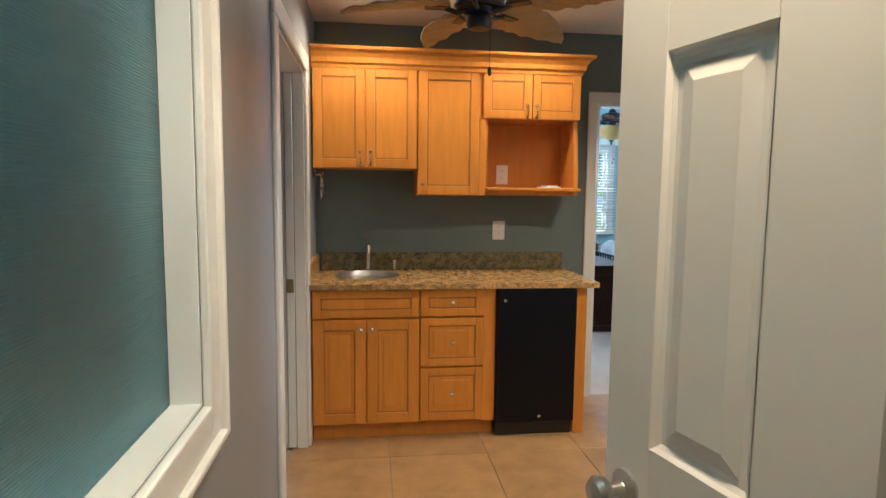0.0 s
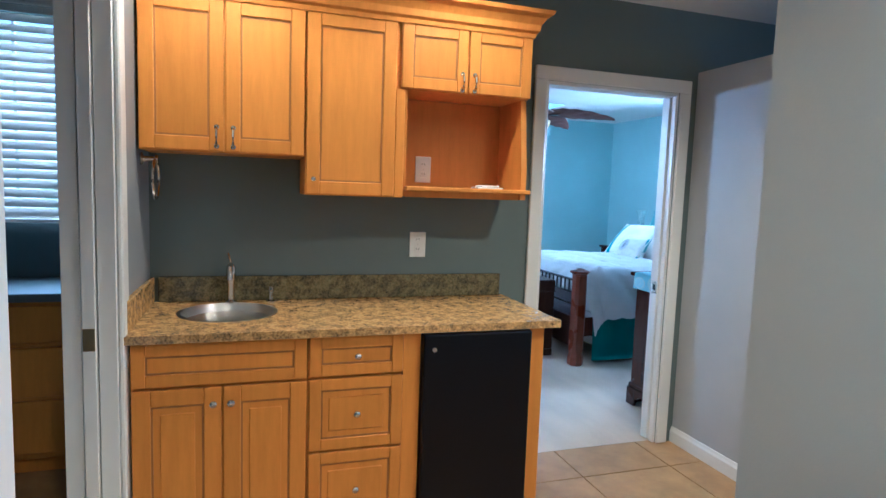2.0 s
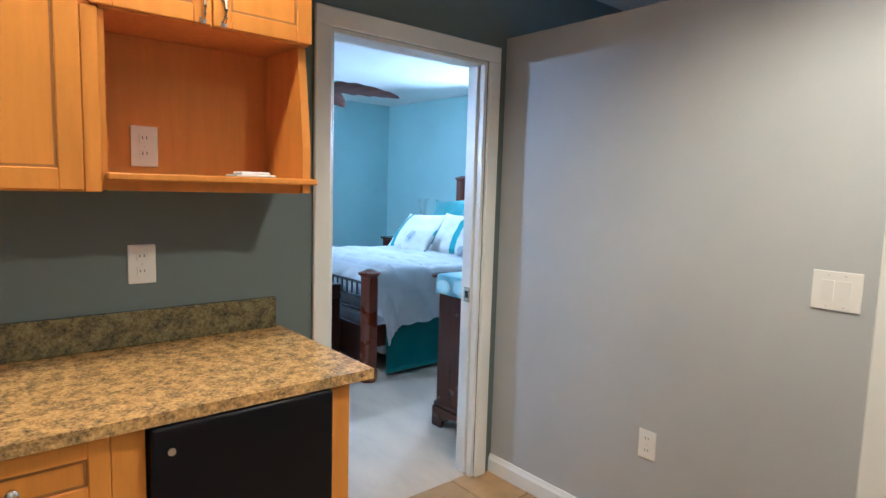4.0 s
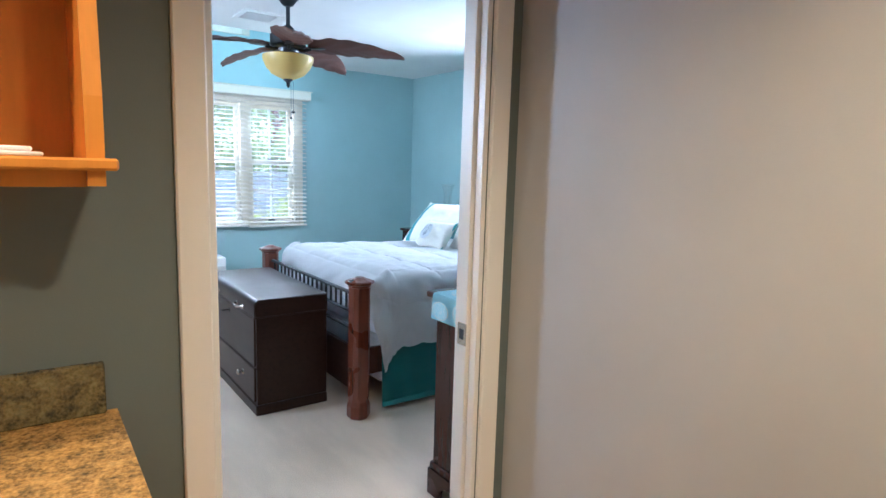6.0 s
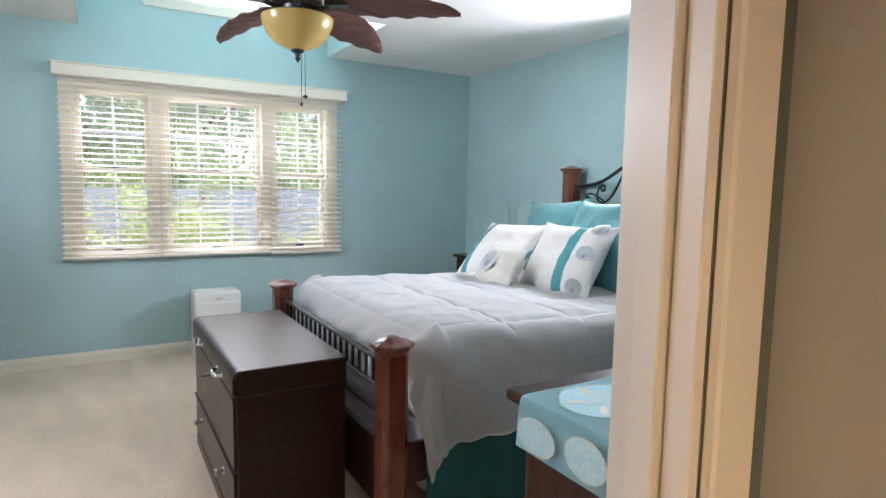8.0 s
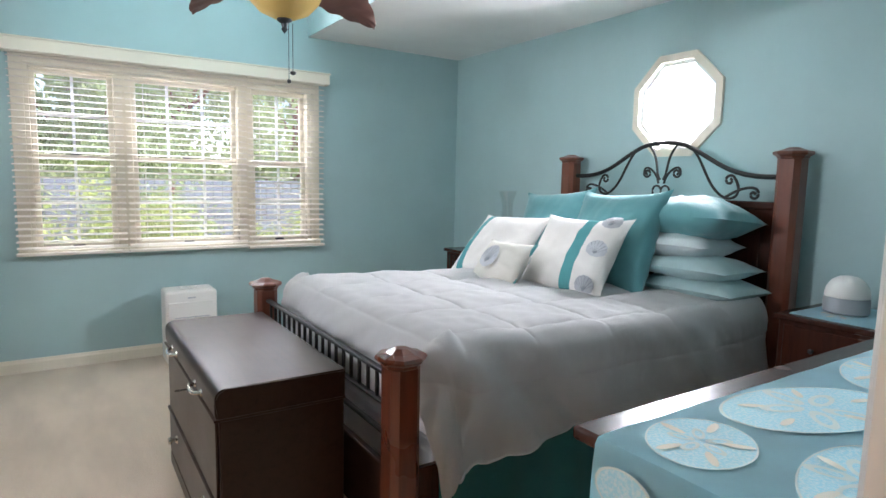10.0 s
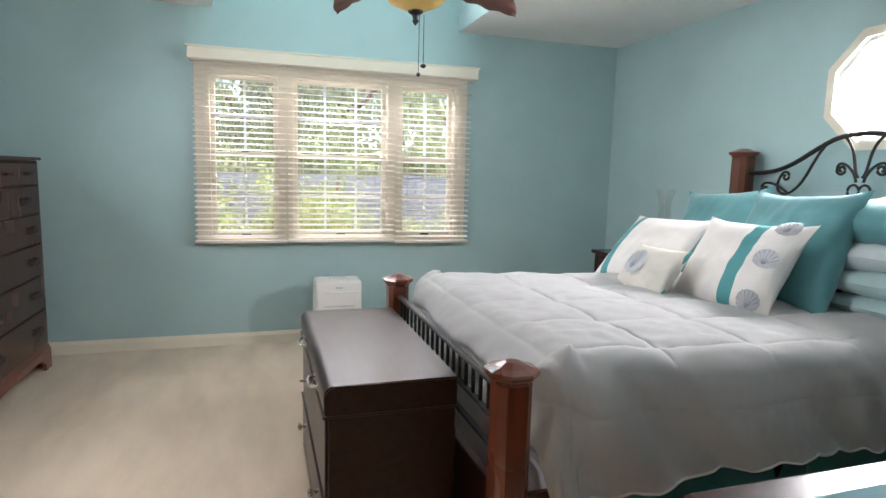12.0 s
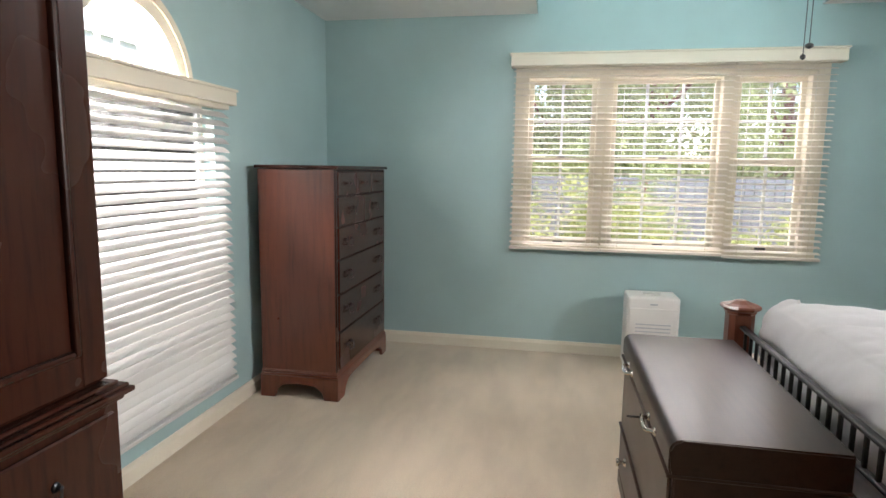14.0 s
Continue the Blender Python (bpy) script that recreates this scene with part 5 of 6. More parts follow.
for i in range(n):
    bm.faces.new((bm.verts[2 * i], bm.verts[2 * i + 2], bm.verts[2 * i + 3], bm.verts[2 * i + 1]))
bmesh.ops.solidify(bm, geom=bm.faces[:], thickness=0.004)
skirt = thing("bed_skirt", "teal tailored bed skirt hanging to the carpet", "bed skirt", (4.3, 5.775, 0.03))
part("skirt_panel", bm, M["skirt_fabric"], skirt, smooth=True)
part("hem_band", B(3.30, 5.30, 5.7735, 5.7785, 0.03, 0.062, 0.001), M["skirt_fabric"], skirt, "stitched hem")
part("corner_pleat", B(4.292, 4.308, 5.775, 5.782, 0.03, 0.41, 0.002), M["skirt_fabric"], skirt)



def comforter():
    bm = bmesh.new()
    X0, X1, Y0, Y1 = 3.375, 5.20, 5.86, 7.22
    drop = 0.43
    nu, nv = 250, 230
    s0, s1, t0, t1 = X0 - 0.34, X1 + 0.02, Y0 - drop - 0.05, Y1 + drop
    grid = []
    for i in range(nu + 1):
        row = []
        s = s0 + (s1 - s0) * i / nu
        for j in range(nv + 1):
            t = t0 + (t1 - t0) * j / nv
            px, py = min(max(s, X0), X1), min(max(t, Y0), Y1)
            ox, oy = s - px, t - py
            zt = 0.80 + 0.032 * (1 - min(1.0, max(0.0, (px - 3.55) / 0.8)))
            L = math.hypot(ox, oy)
            q1 = abs(math.sin((s - 3.29) / 0.40 * math.pi)) ** 0.28
            q2 = abs(math.sin((t - 5.86) / 0.345 * math.pi)) ** 0.28
            puff = 0.036 * (q1 * q2) - 0.020
            w = noise.noise((s * 2.3, t * 2.3, 0.3)) * 0.007 + noise.noise((s * 6, t * 6, 2.3)) * 0.006 + noise.noise((s * 13, t * 17, 5.1)) * 0.006 - 0.010 * abs(noise.noise((s * 4 + t * 2, t * 5 - s, 7.7)))
            if L < 1e-6:
                x, y, z = s, t, zt + puff + w
            else:
                dx, dy = ox / L, oy / L
                r = 0.125 + 0.035 * abs(dx) ** 1.5
                arc = r * math.pi / 2
                if L < arc:
                    a = L / r
                    h, d = r * math.sin(a), r * (1 - math.cos(a))
                else:
                    h, d = r + (L - arc) * 0.06, r + (L - arc)
                per = s * 9.0 + (t - Y0) * 7.0
                fold = min(1, max(0, L - 0.08) / 0.25)
                corner = abs(dx * dy) * 2
                h += fold * (0.022 * math.sin(per * 1.1 + 2.6 * math.sin(per * 0.23)) + 0.009 * math.sin(per * 3.1 + 2 * math.sin(per * 0.8))) + noise.noise((s * 5, t * 5, 9)) * 0.012 * fold
                h += (noise.noise((s * 13, t * 11, 3.0)) * 0.007 + noise.noise((s * 30, t * 22, 6.0)) * 0.003) * fold
                h -= corner * 0.03 * fold + 0.006 * math.exp(-((L - 0.25) / 0.007) ** 2)
                d -= corner * 0.02
                d += (0.030 * math.sin(s * 2.4 + 0.8) + 0.010 * abs(math.sin(s * 24 + t * 20 + 2.5 * math.sin(s * 4)))) * max(0.0, (L - drop * 0.8) / (drop * 0.2))
                x, y, z = px + dx * h, py + dy * h, zt - d + (puff + w) * max(0.0, 1 - L / 0.16)
                if dx < -0.7:
                    x = max(x, 3.185)
            row.append(bm.verts.new((x, y, max(z, 0.06))))
        grid.append(row)
    for i in range(nu):
        for j in range(nv):
            bm.faces.new((grid[i][j], grid[i + 1][j], grid[i + 1][j + 1], grid[i][j + 1]))
    return bm, [tuple(r[0].co) for r in grid], [tuple(r[-1].co) for r in grid]


cm, hem_near, hem_far = comforter()
bmesh.ops.solidify(cm, geom=cm.faces[:], thickness=0.006)
cmf = thing("comforter", "white quilted comforter spread over the bed with scalloped hem", "comforter", (4.25, 6.54, 0.66))
quilt = part("quilt", cm, M["comforter"], cmf, smooth=True)
for hem in (hem_near, hem_far):
    part("hem_piping", tube(bmesh.new(), hem[::2], 0.0045, 6), M["comforter"], quilt, "stitched scalloped hem", True)


def pillow_bm(w, h, t, corner=0.10, seed=0, n=26):
    """A stuffed pillow, w across (x), h high (z), t thick (y)."""
    bm = bmesh.new()
    lay = []
    for side in (-1, 1):
        rows = []
        for i in range(n + 1):
            u = i / n * 2 - 1
            row = []
            for j in range(n + 1):
                v = j / n * 2 - 1
                k = max(0.0, (1 - abs(u) ** 2.4) * (1 - abs(v) ** 2.4)) ** 0.68
                pinch_u = 1 - corner * (1 - abs(u) ** 2) * abs(v) ** 6
                pinch_v = 1 - corner * (1 - abs(v) ** 2) * abs(u) ** 6
                wr = noise.noise((u * 1.8 + seed, v * 1.8, side * 3.0)) * 0.16 + noise.noise((u * 5 + seed, v * 5, side * 1.7)) * 0.08 + noise.noise((u * 11 + seed, v * 3, side)) * 0.07 - 0.10 * abs(noise.noise((u * 2.2 + v * 3.1 + seed, v * 2.0 - u * 1.3, 4.0 + side)))
                y = side * t / 2 * k * (1 + wr)
                row.append(bm.verts.new((u * w / 2 * pinch_v, y, v * h / 2 * pinch_u)))
            rows.append(row)
        lay.append(rows)
        for i in range(n):
            for j in range(n):
                f = (rows[i][j], rows[i + 1][j], rows[i + 1][j + 1], rows[i][j + 1])
                bm.faces.new(f)
    bmesh.ops.remove_doubles(bm, verts=bm.verts, dist=1e-5)
    return bm


def pillow(name, label, w, h, t, m, mat, seed=0, corner=0.14):
    ob = thing(name, label, "pillow", (0, 0, 0), "pillows on the bed")
    cover = part("cover", pillow_bm(w, h, t, corner, seed), mat, ob, smooth=True)
    ob.matrix_basis = Matrix.Translation(room(m.translation)) @ m.to_3x3().to_4x4()
    return ob, cover


def facing(x, y, z, yaw, lean, roll=0):
    """A pillow's pose: its front (-y) turned to yaw, leaning back by lean."""
    return Matrix.Translation((x, y, z)) @ Matrix.Rotation(radians(yaw), 4, "Z") @ Matrix.Rotation(radians(-lean), 4, "X") @ Matrix.Rotation(radians(roll), 4, "Y")


def surf_y(u, v, t):
    return -t / 2 * max(0.0, (1 - abs(u) ** 2.4) * (1 - abs(v) ** 2.4)) ** 0.68


def decal(bm, w, h, t, outline, lift=0.005, grow=1.10):
    """A printed shape on a pillow's front, from points (u, v) in -1..1 round a centre."""
    cu = sum(p[0] for p in outline) / len(outline)
    cv = sum(p[1] for p in outline) / len(outline)
    rings = []
    for k in (1.0, 0.66, 0.33):
        rings.append([bm.verts.new((w / 2 * (cu + (u - cu) * k), surf_y(cu + (u - cu) * k, cv + (v - cv) * k, t) * grow - lift, h / 2 * (cv + (v - cv) * k))) for u, v in outline])
    for a, b in zip(rings, rings[1:]):
        for i in range(len(outline)):
            j = (i + 1) % len(outline)
            bm.faces.new((a[i], a[j], b[j], b[i]))
    bm.faces.new(rings[-1])
    return bm


def stripe_mat(name, base, stripes):
    m, nt, b = base_mat(name, base, 0.88, 0, 0.2)
    v = coords(nt)
    sep = nt.nodes.new("ShaderNodeSeparateXYZ")
    nt.links.new(v, sep.inputs["Vector"])
    col = ramp(nt, noise_tex(nt, v, 6, 5), [(0.3, shade(base, 0.95)), (0.7, shade(base, 1.03))])
    for lo, hi, c in stripes:
        a = nt.nodes.new("ShaderNodeMath")
        a.operation = "COMPARE"
        a.inputs[1].default_value, a.inputs[2].default_value = (lo + hi) / 2, (hi - lo) / 2
        nt.links.new(sep.outputs["X"], a.inputs[0])
        col = mix(nt, a.outputs[0], col, c)
    nt.links.new(col, b.inputs["Base Color"])
    bump(nt, b, noise_tex(nt, v, 700, 2), 0.25, 0.001)
    return m


TEAL = (0.10, 0.34, 0.36)
CREAM = (0.84, 0.82, 0.79)
M["grey_pillow"] = fabric("pale_grey_cotton", (0.62, 0.69, 0.70), 0.7)
M["sham_a"] = stripe_mat("white_sham_teal_stripe", CREAM, [(-0.235, -0.165, TEAL)])
M["sham_b"] = stripe_mat("white_sham_teal_stripe_shells", CREAM, [(0.045, 0.12, TEAL)])
M["shell_rib"] = fabric("printed_pale_rib", (0.30, 0.32, 0.35), 0.9)
M["cushion"] = stripe_mat("cream_cushion", (0.70, 0.68, 0.62), [(0.212, 0.30, TEAL)])


def shell(w, h, t, cu, cv, ru, rv, parent):
    fan = [(cu + ru * math.cos(a) * (1 + 0.05 * math.cos(a * 14)), cv + rv * math.sin(a) * (1 + 0.05 * math.cos(a * 14))) for a in [math.pi * (-0.18 + 1.36 * i / 26) for i in range(27)]] + [(cu - ru * 0.3, cv - rv * 0.85), (cu + ru * 0.3, cv - rv * 0.85)]
    part("printed_shell", decal(bmesh.new(), w, h, t, fan), M["shell_print"], parent, "grey printed scallop shell")
    bm = bmesh.new()
    for k in range(7):
        a = math.pi * (0.08 + 0.84 * k / 6)
        u, v = math.cos(a), math.sin(a)
        d = (-v * 0.035, u * 0.035)
        decal(bm, w, h, t, [(cu + ru * (0.95 * u + e * d[0]), cv + rv * (0.95 * v + e * d[1])) for e in (-1, 1)] + [(cu + ru * 0.05 * e, cv - rv * 0.55) for e in (1, -1)], 0.0075)
    part("shell_rib", bm, M["shell_rib"], parent)


# standing pillows face the foot of the bed and lean on the headboard
pillow("euro_pillow", "large teal satin pillow leaning on the headboard", 0.66, 0.60, 0.24, facing(5.10, 7.19, 1.02, -90, 18, -5), M["teal_fabric"], 1)
pillow("euro_pillow", "large teal satin pillow leaning beside stacked pillows", 0.66, 0.64, 0.26, facing(4.885, 6.485, 1.02, -94, 20, -2), M["teal_fabric"], 2)
p, c = pillow("pillow_sham", "white pillow sham with a teal stripe", 0.64, 0.51, 0.17, facing(4.60, 7.15, 0.945, -91, 42, -3), M["sham_a"], 3)
p, c = pillow("pillow_sham", "white pillow sham with a teal stripe and grey shells", 0.63, 0.50, 0.18, facing(4.615, 6.515, 0.955, -90, 31, -1), M["sham_b"], 4)
for cv in (0.80, 0.10, -0.70):
    shell(0.63, 0.50, 0.18, 0.68, cv, 0.17, 0.20, p)
p, c = pillow("throw_cushion", "small cream cushion printed with a grey seashell", 0.47, 0.30, 0.13, facing(4.365, 6.82, 0.885, -96, 35, -2), M["cushion"], 5)
shell(0.47, 0.30, 0.13, -0.18, 0.02, 0.36, 0.52, p)
for k, (y, z, w, th, mat, x, label) in enumerate(((6.08, 0.815, 0.60, 0.15, "pale_teal_fabric", 5.13, "pale teal pillow at the bottom of the stack"), (6.11, 0.920, 0.58, 0.15, "pale_teal_fabric", 5.11, "pale teal pillow lying in the stack"), (6.19, 1.035, 0.50, 0.17, "grey_pillow", 5.12, "pale blue grey pillow lying in the stack"), (6.13, 1.175, 0.58, 0.24, "teal_fabric", 5.12, "bright teal pillow on top of the stack"))):
    m = Matrix.Translation((x, y, z)) @ Matrix.Rotation(radians(90 + 7 * (k % 2)), 4, "Z") @ Matrix.Rotation(radians(90 + (5 if k == 3 else 2)), 4, "X") @ Matrix.Rotation(radians((2, -3, 4, -5)[k]), 4, "Y")
    pillow("bed_pillow", label, w, 0.44, th, m, M[mat], 10 + 3 * k, 0.06)

# ---- blanket chest ----
ch = thing("blanket_chest", "dark umber wooden blanket chest with chrome handles at the bed foot", "chest", (2.87, 6.61, 0))
CX0, CX1, CY0, CY1 = 2.66, 3.09, 6.09, 7.13
part("body", B(CX0 + 0.004, CX1, CY0 + 0.012, CY1 - 0.012, 0.06, 0.575, 0.004), M["chest_wood"], ch)
part("plinth", B(CX0 - 0.006, CX1, CY0 + 0.004, CY1 - 0.004, 0.0, 0.06, 0.004), M["chest_wood"], ch)
lid_out = [(CX0 - 0.006, 0.577), (CX0 - 0.012, 0.60)] + [(CX0 - 0.012 + 0.034 * (1 - math.cos(a)), 0.646 + 0.034 * math.sin(a)) for a in [math.pi / 2 * i / 8 for i in range(9)]] + [(CX1, 0.680), (CX1, 0.577)]
bm = bmesh.new()
lo = [bm.verts.new((u, CY0, v)) for u, v in lid_out]
hi = [bm.verts.new((u, CY1, v)) for u, v in lid_out]
for i in range(len(lid_out)):
    j = (i + 1) % len(lid_out)
    bm.faces.new((lo[i], lo[j], hi[j], hi[i]))
bm.faces.new(lo)
bm.faces.new(list(reversed(hi)))
bmesh.ops.bevel(bm, geom=[e for e in bm.edges if abs(e.verts[0].co.y - e.verts[1].co.y) < 1e-6], offset=0.006, segments=2, affect="EDGES")
part("lid", bm, M["chest_wood"], ch, smooth=True)
part("lid_bead", B(CX0 - 0.017, CX1, CY0 - 0.005, CY1 + 0.005, 0.5752, 0.584, 0.002), M["chest_wood"], ch)
part("bottom_drawer", B(CX0 - 0.008, CX0 + 0.004, CY0 + 0.03, CY1 - 0.03, 0.075, 0.27, 0.004), M["chest_wood"], ch)
part("front_panel", B(CX0 - 0.006, CX0 + 0.004, CY0 + 0.03, CY1 - 0.03, 0.285, 0.565, 0.004), M["chest_wood"], ch)
part("bead", B(CX0 - 0.014, CX0 + 0.004, CY0 + 0.012, CY1 - 0.012, 0.272, 0.283, 0.003), M["chest_wood"], ch)


def bar_pull(parent, x, y, z, length, mat, name="handle"):
    bm = tube(bmesh.new(), [(x, y - length / 2, z), (x - 0.022, y - length / 2 + 0.006, z), (x - 0.026, y - length / 4, z - 0.004), (x - 0.027, y, z - 0.006), (x - 0.026, y + length / 4, z - 0.004), (x - 0.022, y + length / 2 - 0.006, z), (x, y + length / 2, z)], 0.007, 8)
    for e in (-1, 1):
        lathe(bm, [(0.016, 0), (0.014, 0.004), (0.008, 0.008)], 12, m=Matrix.Translation((x, y + e * length / 2, z)) @ Matrix.Rotation(radians(-90), 4, "Y"))
    return part(name, bm, mat, parent, "polished chrome handle", True)


for y in (6.36, 6.87):
    bar_pull(ch, CX0 - 0.010, y, 0.605, 0.11, M["nickel"])
for y in (6.33, 6.90):
    k = part("knob", lathe(bmesh.new(), [(0.018, 0), (0.016, 0.005), (0.007, 0.01), (0.007, 0.02), (0.017, 0.028), (0.014, 0.036), (0.0, 0.038)], 18, m=Matrix.Translation((CX0 - 0.008, y, 0.20)) @ Matrix.Rotation(radians(-90), 4, "Y")), M["nickel"], ch, "polished chrome knob", True)
lock = part("lock", lathe(bmesh.new(), [(0.014, 0), (0.013, 0.003), (0.0, 0.004)], 16, m=Matrix.Translation((CX0 - 0.006, 6.61, 0.52)) @ Matrix.Rotation(radians(-90), 4, "Y")), M["bronze"], ch, "dark lock with a key", True)
part("key", tube(bmesh.new(), [(CX0 - 0.008, 6.61, 0.52), (CX0 - 0.03, 6.61, 0.52), (CX0 - 0.04, 6.62, 0.515), (CX0 - 0.05, 6.61, 0.52), (CX0 - 0.04, 6.60, 0.525)], 0.004, 6), M["black_plastic"], lock)

# ---- heater by the window ----
he = thing("air_purifier", "white floor standing air unit under the window", "air purifier", (3.02, 8.75, 0))
part("housing", B(2.848, 3.192, 8.62, 8.86, 0.012, 0.538, 0.022, 3), M["white_plastic"], he, smooth=True)
part("front_cover", B(2.862, 3.178, 8.610, 8.622, 0.03, 0.46, 0.006, 2), M["white_plastic"], he)
part("badge", B(2.995, 3.045, 8.6165, 8.621, 0.482, 0.492), M["shell_print"], he, "small grey maker's mark")
gr = to_mesh("grille_slot", B(-0.115, 0.115, -0.0022, 0.002, -0.0035, 0.0035), M["shell_print"])
for i in range(9):
    repeat("grille_slot", gr, he, (3.02, 8.6085, 0.15 + 0.025 * i))
for x in (2.88, 3.16):
    part("foot", B(x - 0.02, x + 0.02, 8.65, 8.83, 0.0, 0.014, 0.003), M["black_plastic"], he)
part("handle", B(2.96, 3.08, 8.72, 8.76, 0.536, 0.55, 0.006, 2), M["white_plastic"], he)

# ---- case furniture ----


def bail(parent, at, out, width=0.075):
    """A swan-neck bail pull on a face whose outward axis is out ('+x' or '+y')."""
    x, y, z = at
    def w(u, o, v):
        return (x + o, y + u, z + v) if out == "+x" else (x + u, y + o, z + v)
    bm = tube(bmesh.new(), [w(-width / 2, 0.004, 0), w(-width / 2, 0.016, -0.004), w(-width / 2 + 0.006, 0.02, -0.03), w(-width / 4, 0.022, -0.038), w(0, 0.022, -0.034), w(width / 4, 0.022, -0.038), w(width / 2 - 0.006, 0.02, -0.03), w(width / 2, 0.016, -0.004), w(width / 2, 0.004, 0)], 0.0042, 6)
    for s in (-1, 1):
        p = Vector(w(s * width / 2, 0, 0))
        lathe(bm, [(0.013, 0), (0.012, 0.004), (0.006, 0.007), (0.006, 0.018), (0.0, 0.02)], 12, m=Matrix.Translation(p) @ (Matrix.Rotation(radians(90), 4, "Y") if out == "+x" else Matrix.Rotation(radians(-90), 4, "X")))
    return part("handle", bm, M["bronze"], parent, "dark bronze bail pull", True)


def bracket_base(parent, x0, x1, y0, y1, h, mat, arch_depth):
    """Bracket feet with cut-out aprons on all four sides."""
    def apron(a, b):
        L = b - a
        f = min(0.16, L * 0.3)
        pts = [(a, 0), (a + f * 0.6, 0), (a + f * 0.68, h * 0.35), (a + f, h * arch_depth), (a + f * 1.5, h * arch_depth + 0.008), ((a + b) / 2, h * arch_depth + 0.012)]
        pts += [(b - (u - a), v) for u, v in reversed(pts[:-1])]
        return pts + [(b, h), (a, h)]
    bm = bmesh.new()
    prism(bm, apron(x0, x1), "y", y0, y0 + 0.022)
    part("bracket_foot", bm, mat, parent)
    bm = bmesh.new()
    prism(bm, apron(y0 + 0.022, y1), "x", x1 - 0.022, x1)
    part("bracket_foot", bm, mat, parent)
    bm = bmesh.new()
    prism(bm, apron(y0 + 0.022, y1), "x", x0, x0 + 0.022)
    part("bracket_foot", bm, mat, parent)
    bm = bmesh.new()
    prism(bm, apron(x0 + 0.022, x1 - 0.022), "y", y1 - 0.022, y1)
    part("bracket_foot", bm, mat, parent)


dr = thing("tall_dresser", "tall red cherry chest of drawers with bracket feet", "dresser", (0.87, 8.17, 0))
DX0, DX1, DY0, DY1 = 0.635, 1.105, 7.712, 8.70
part("carcass", B(DX0, DX1 - 0.004, DY0, DY1, 0.135, 1.365, 0.003), M["cherry"], dr)
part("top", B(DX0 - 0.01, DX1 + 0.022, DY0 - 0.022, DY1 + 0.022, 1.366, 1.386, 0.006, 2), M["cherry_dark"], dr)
for k, (dz, gg) in enumerate(((0.135, 0.0), (0.148, 0.004), (0.158, 0.008))):
    part("base_moulding", B(DX0 - 0.004, DX1 + 0.012 - gg, DY0 - 0.012 + gg, DY1 + 0.012 - gg, dz, dz + 0.0125, 0.004), M["cherry"], dr)
bracket_base(dr, DX0 - 0.006, DX1 + 0.014, DY0 - 0.014, DY1 + 0.014, 0.134, M["cherry"], 0.62)
rows = [(1.215, 1.350, 3), (1.035, 1.203, 2), (0.845, 1.023, 1), (0.640, 0.833, 1), (0.415, 0.628, 1), (0.180, 0.403, 1)]
# Near-black sheet behind the drawers paints the shade in their gaps.
part("face_frame", B(DX1 - 0.004, DX1 + 0.0, DY0 + 0.004, DY1 - 0.004, 0.172, 1.364), M["dark"], dr, "dark sheet that puts shade in the gaps between drawers")
for z0, z1, nd in rows:
    L = (DY1 - DY0 - 0.07) / nd
    for i in range(nd):
        a = DY0 + 0.035 + L * i + (0.003 if i else 0)
        b = DY0 + 0.035 + L * (i + 1) - (0.003 if i < nd - 1 else 0)
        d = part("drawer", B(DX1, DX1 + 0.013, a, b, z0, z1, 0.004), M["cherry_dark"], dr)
        if nd == 3:
            part("knob", lathe(bmesh.new(), [(0.006, 0), (0.006, 0.012), (0.013, 0.018), (0.011, 0.026), (0.0, 0.028)], 14, m=Matrix.Translation((DX1 + 0.013, (a + b) / 2, (z0 + z1) / 2)) @ Matrix.Rotation(radians(90), 4, "Y")), M["bronze"], d, "dark bronze knob", True)
        elif nd == 2:
            bail(d, (DX1 + 0.013, (a + b) / 2, (z0 + z1) / 2 + 0.015), "+x")
        else:
            for f in (0.17, 0.83):
                bail(d, (DX1 + 0.013, a + (b - a) * f, (z0 + z1) / 2 + 0.015), "+x")
for y in (DY0 + 0.018, DY1 - 0.018):
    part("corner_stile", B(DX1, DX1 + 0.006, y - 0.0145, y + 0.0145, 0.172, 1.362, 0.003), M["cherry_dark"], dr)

ar = thing("armoire", "dark cherry armoire with panelled doors over drawers", "armoire", (0.87, 5.4, 0))
RX0, RX1, RY0, RY1 = 0.585, 1.165, 4.75, 5.905
part("lower_case", B(RX0, RX1, RY0, RY1, 0.12, 0.735, 0.004), M["cherry_dark"], ar)
part("upper_case", B(RX0, RX1 - 0.03, RY0 + 0.012, RY1 - 0.012, 0.79, 2.08, 0.004), M["cherry_dark"], ar)
for k, (z0, z1, o) in enumerate(((0.735, 0.752, 0.012), (0.752, 0.768, 0.032), (0.768, 0.779, 0.022), (0.779, 0.791, 0.004))):
    part("waist_moulding", B(RX0, RX1 + o, RY0 - o, RY1 + o, z0, z1, 0.005, 2), M["cherry_dark"], ar)
for k, (z0, z1, o) in enumerate(((2.08, 2.11, 0.01), (2.11, 2.15, 0.04), (2.15, 2.18, 0.06))):
    part("cornice", B(RX0, RX1 - 0.03 + o, RY0 + 0.012 - o, RY1 - 0.012 + o, z0, z1, 0.006, 2), M["cherry_dark"], ar)
bracket_base(ar, RX0, RX1 + 0.012, RY0 - 0.012, RY1 + 0.012, 0.119, M["cherry_dark"], 0.6)
mid = (RY0 + RY1) / 2
fx0 = RX1 - 0.03
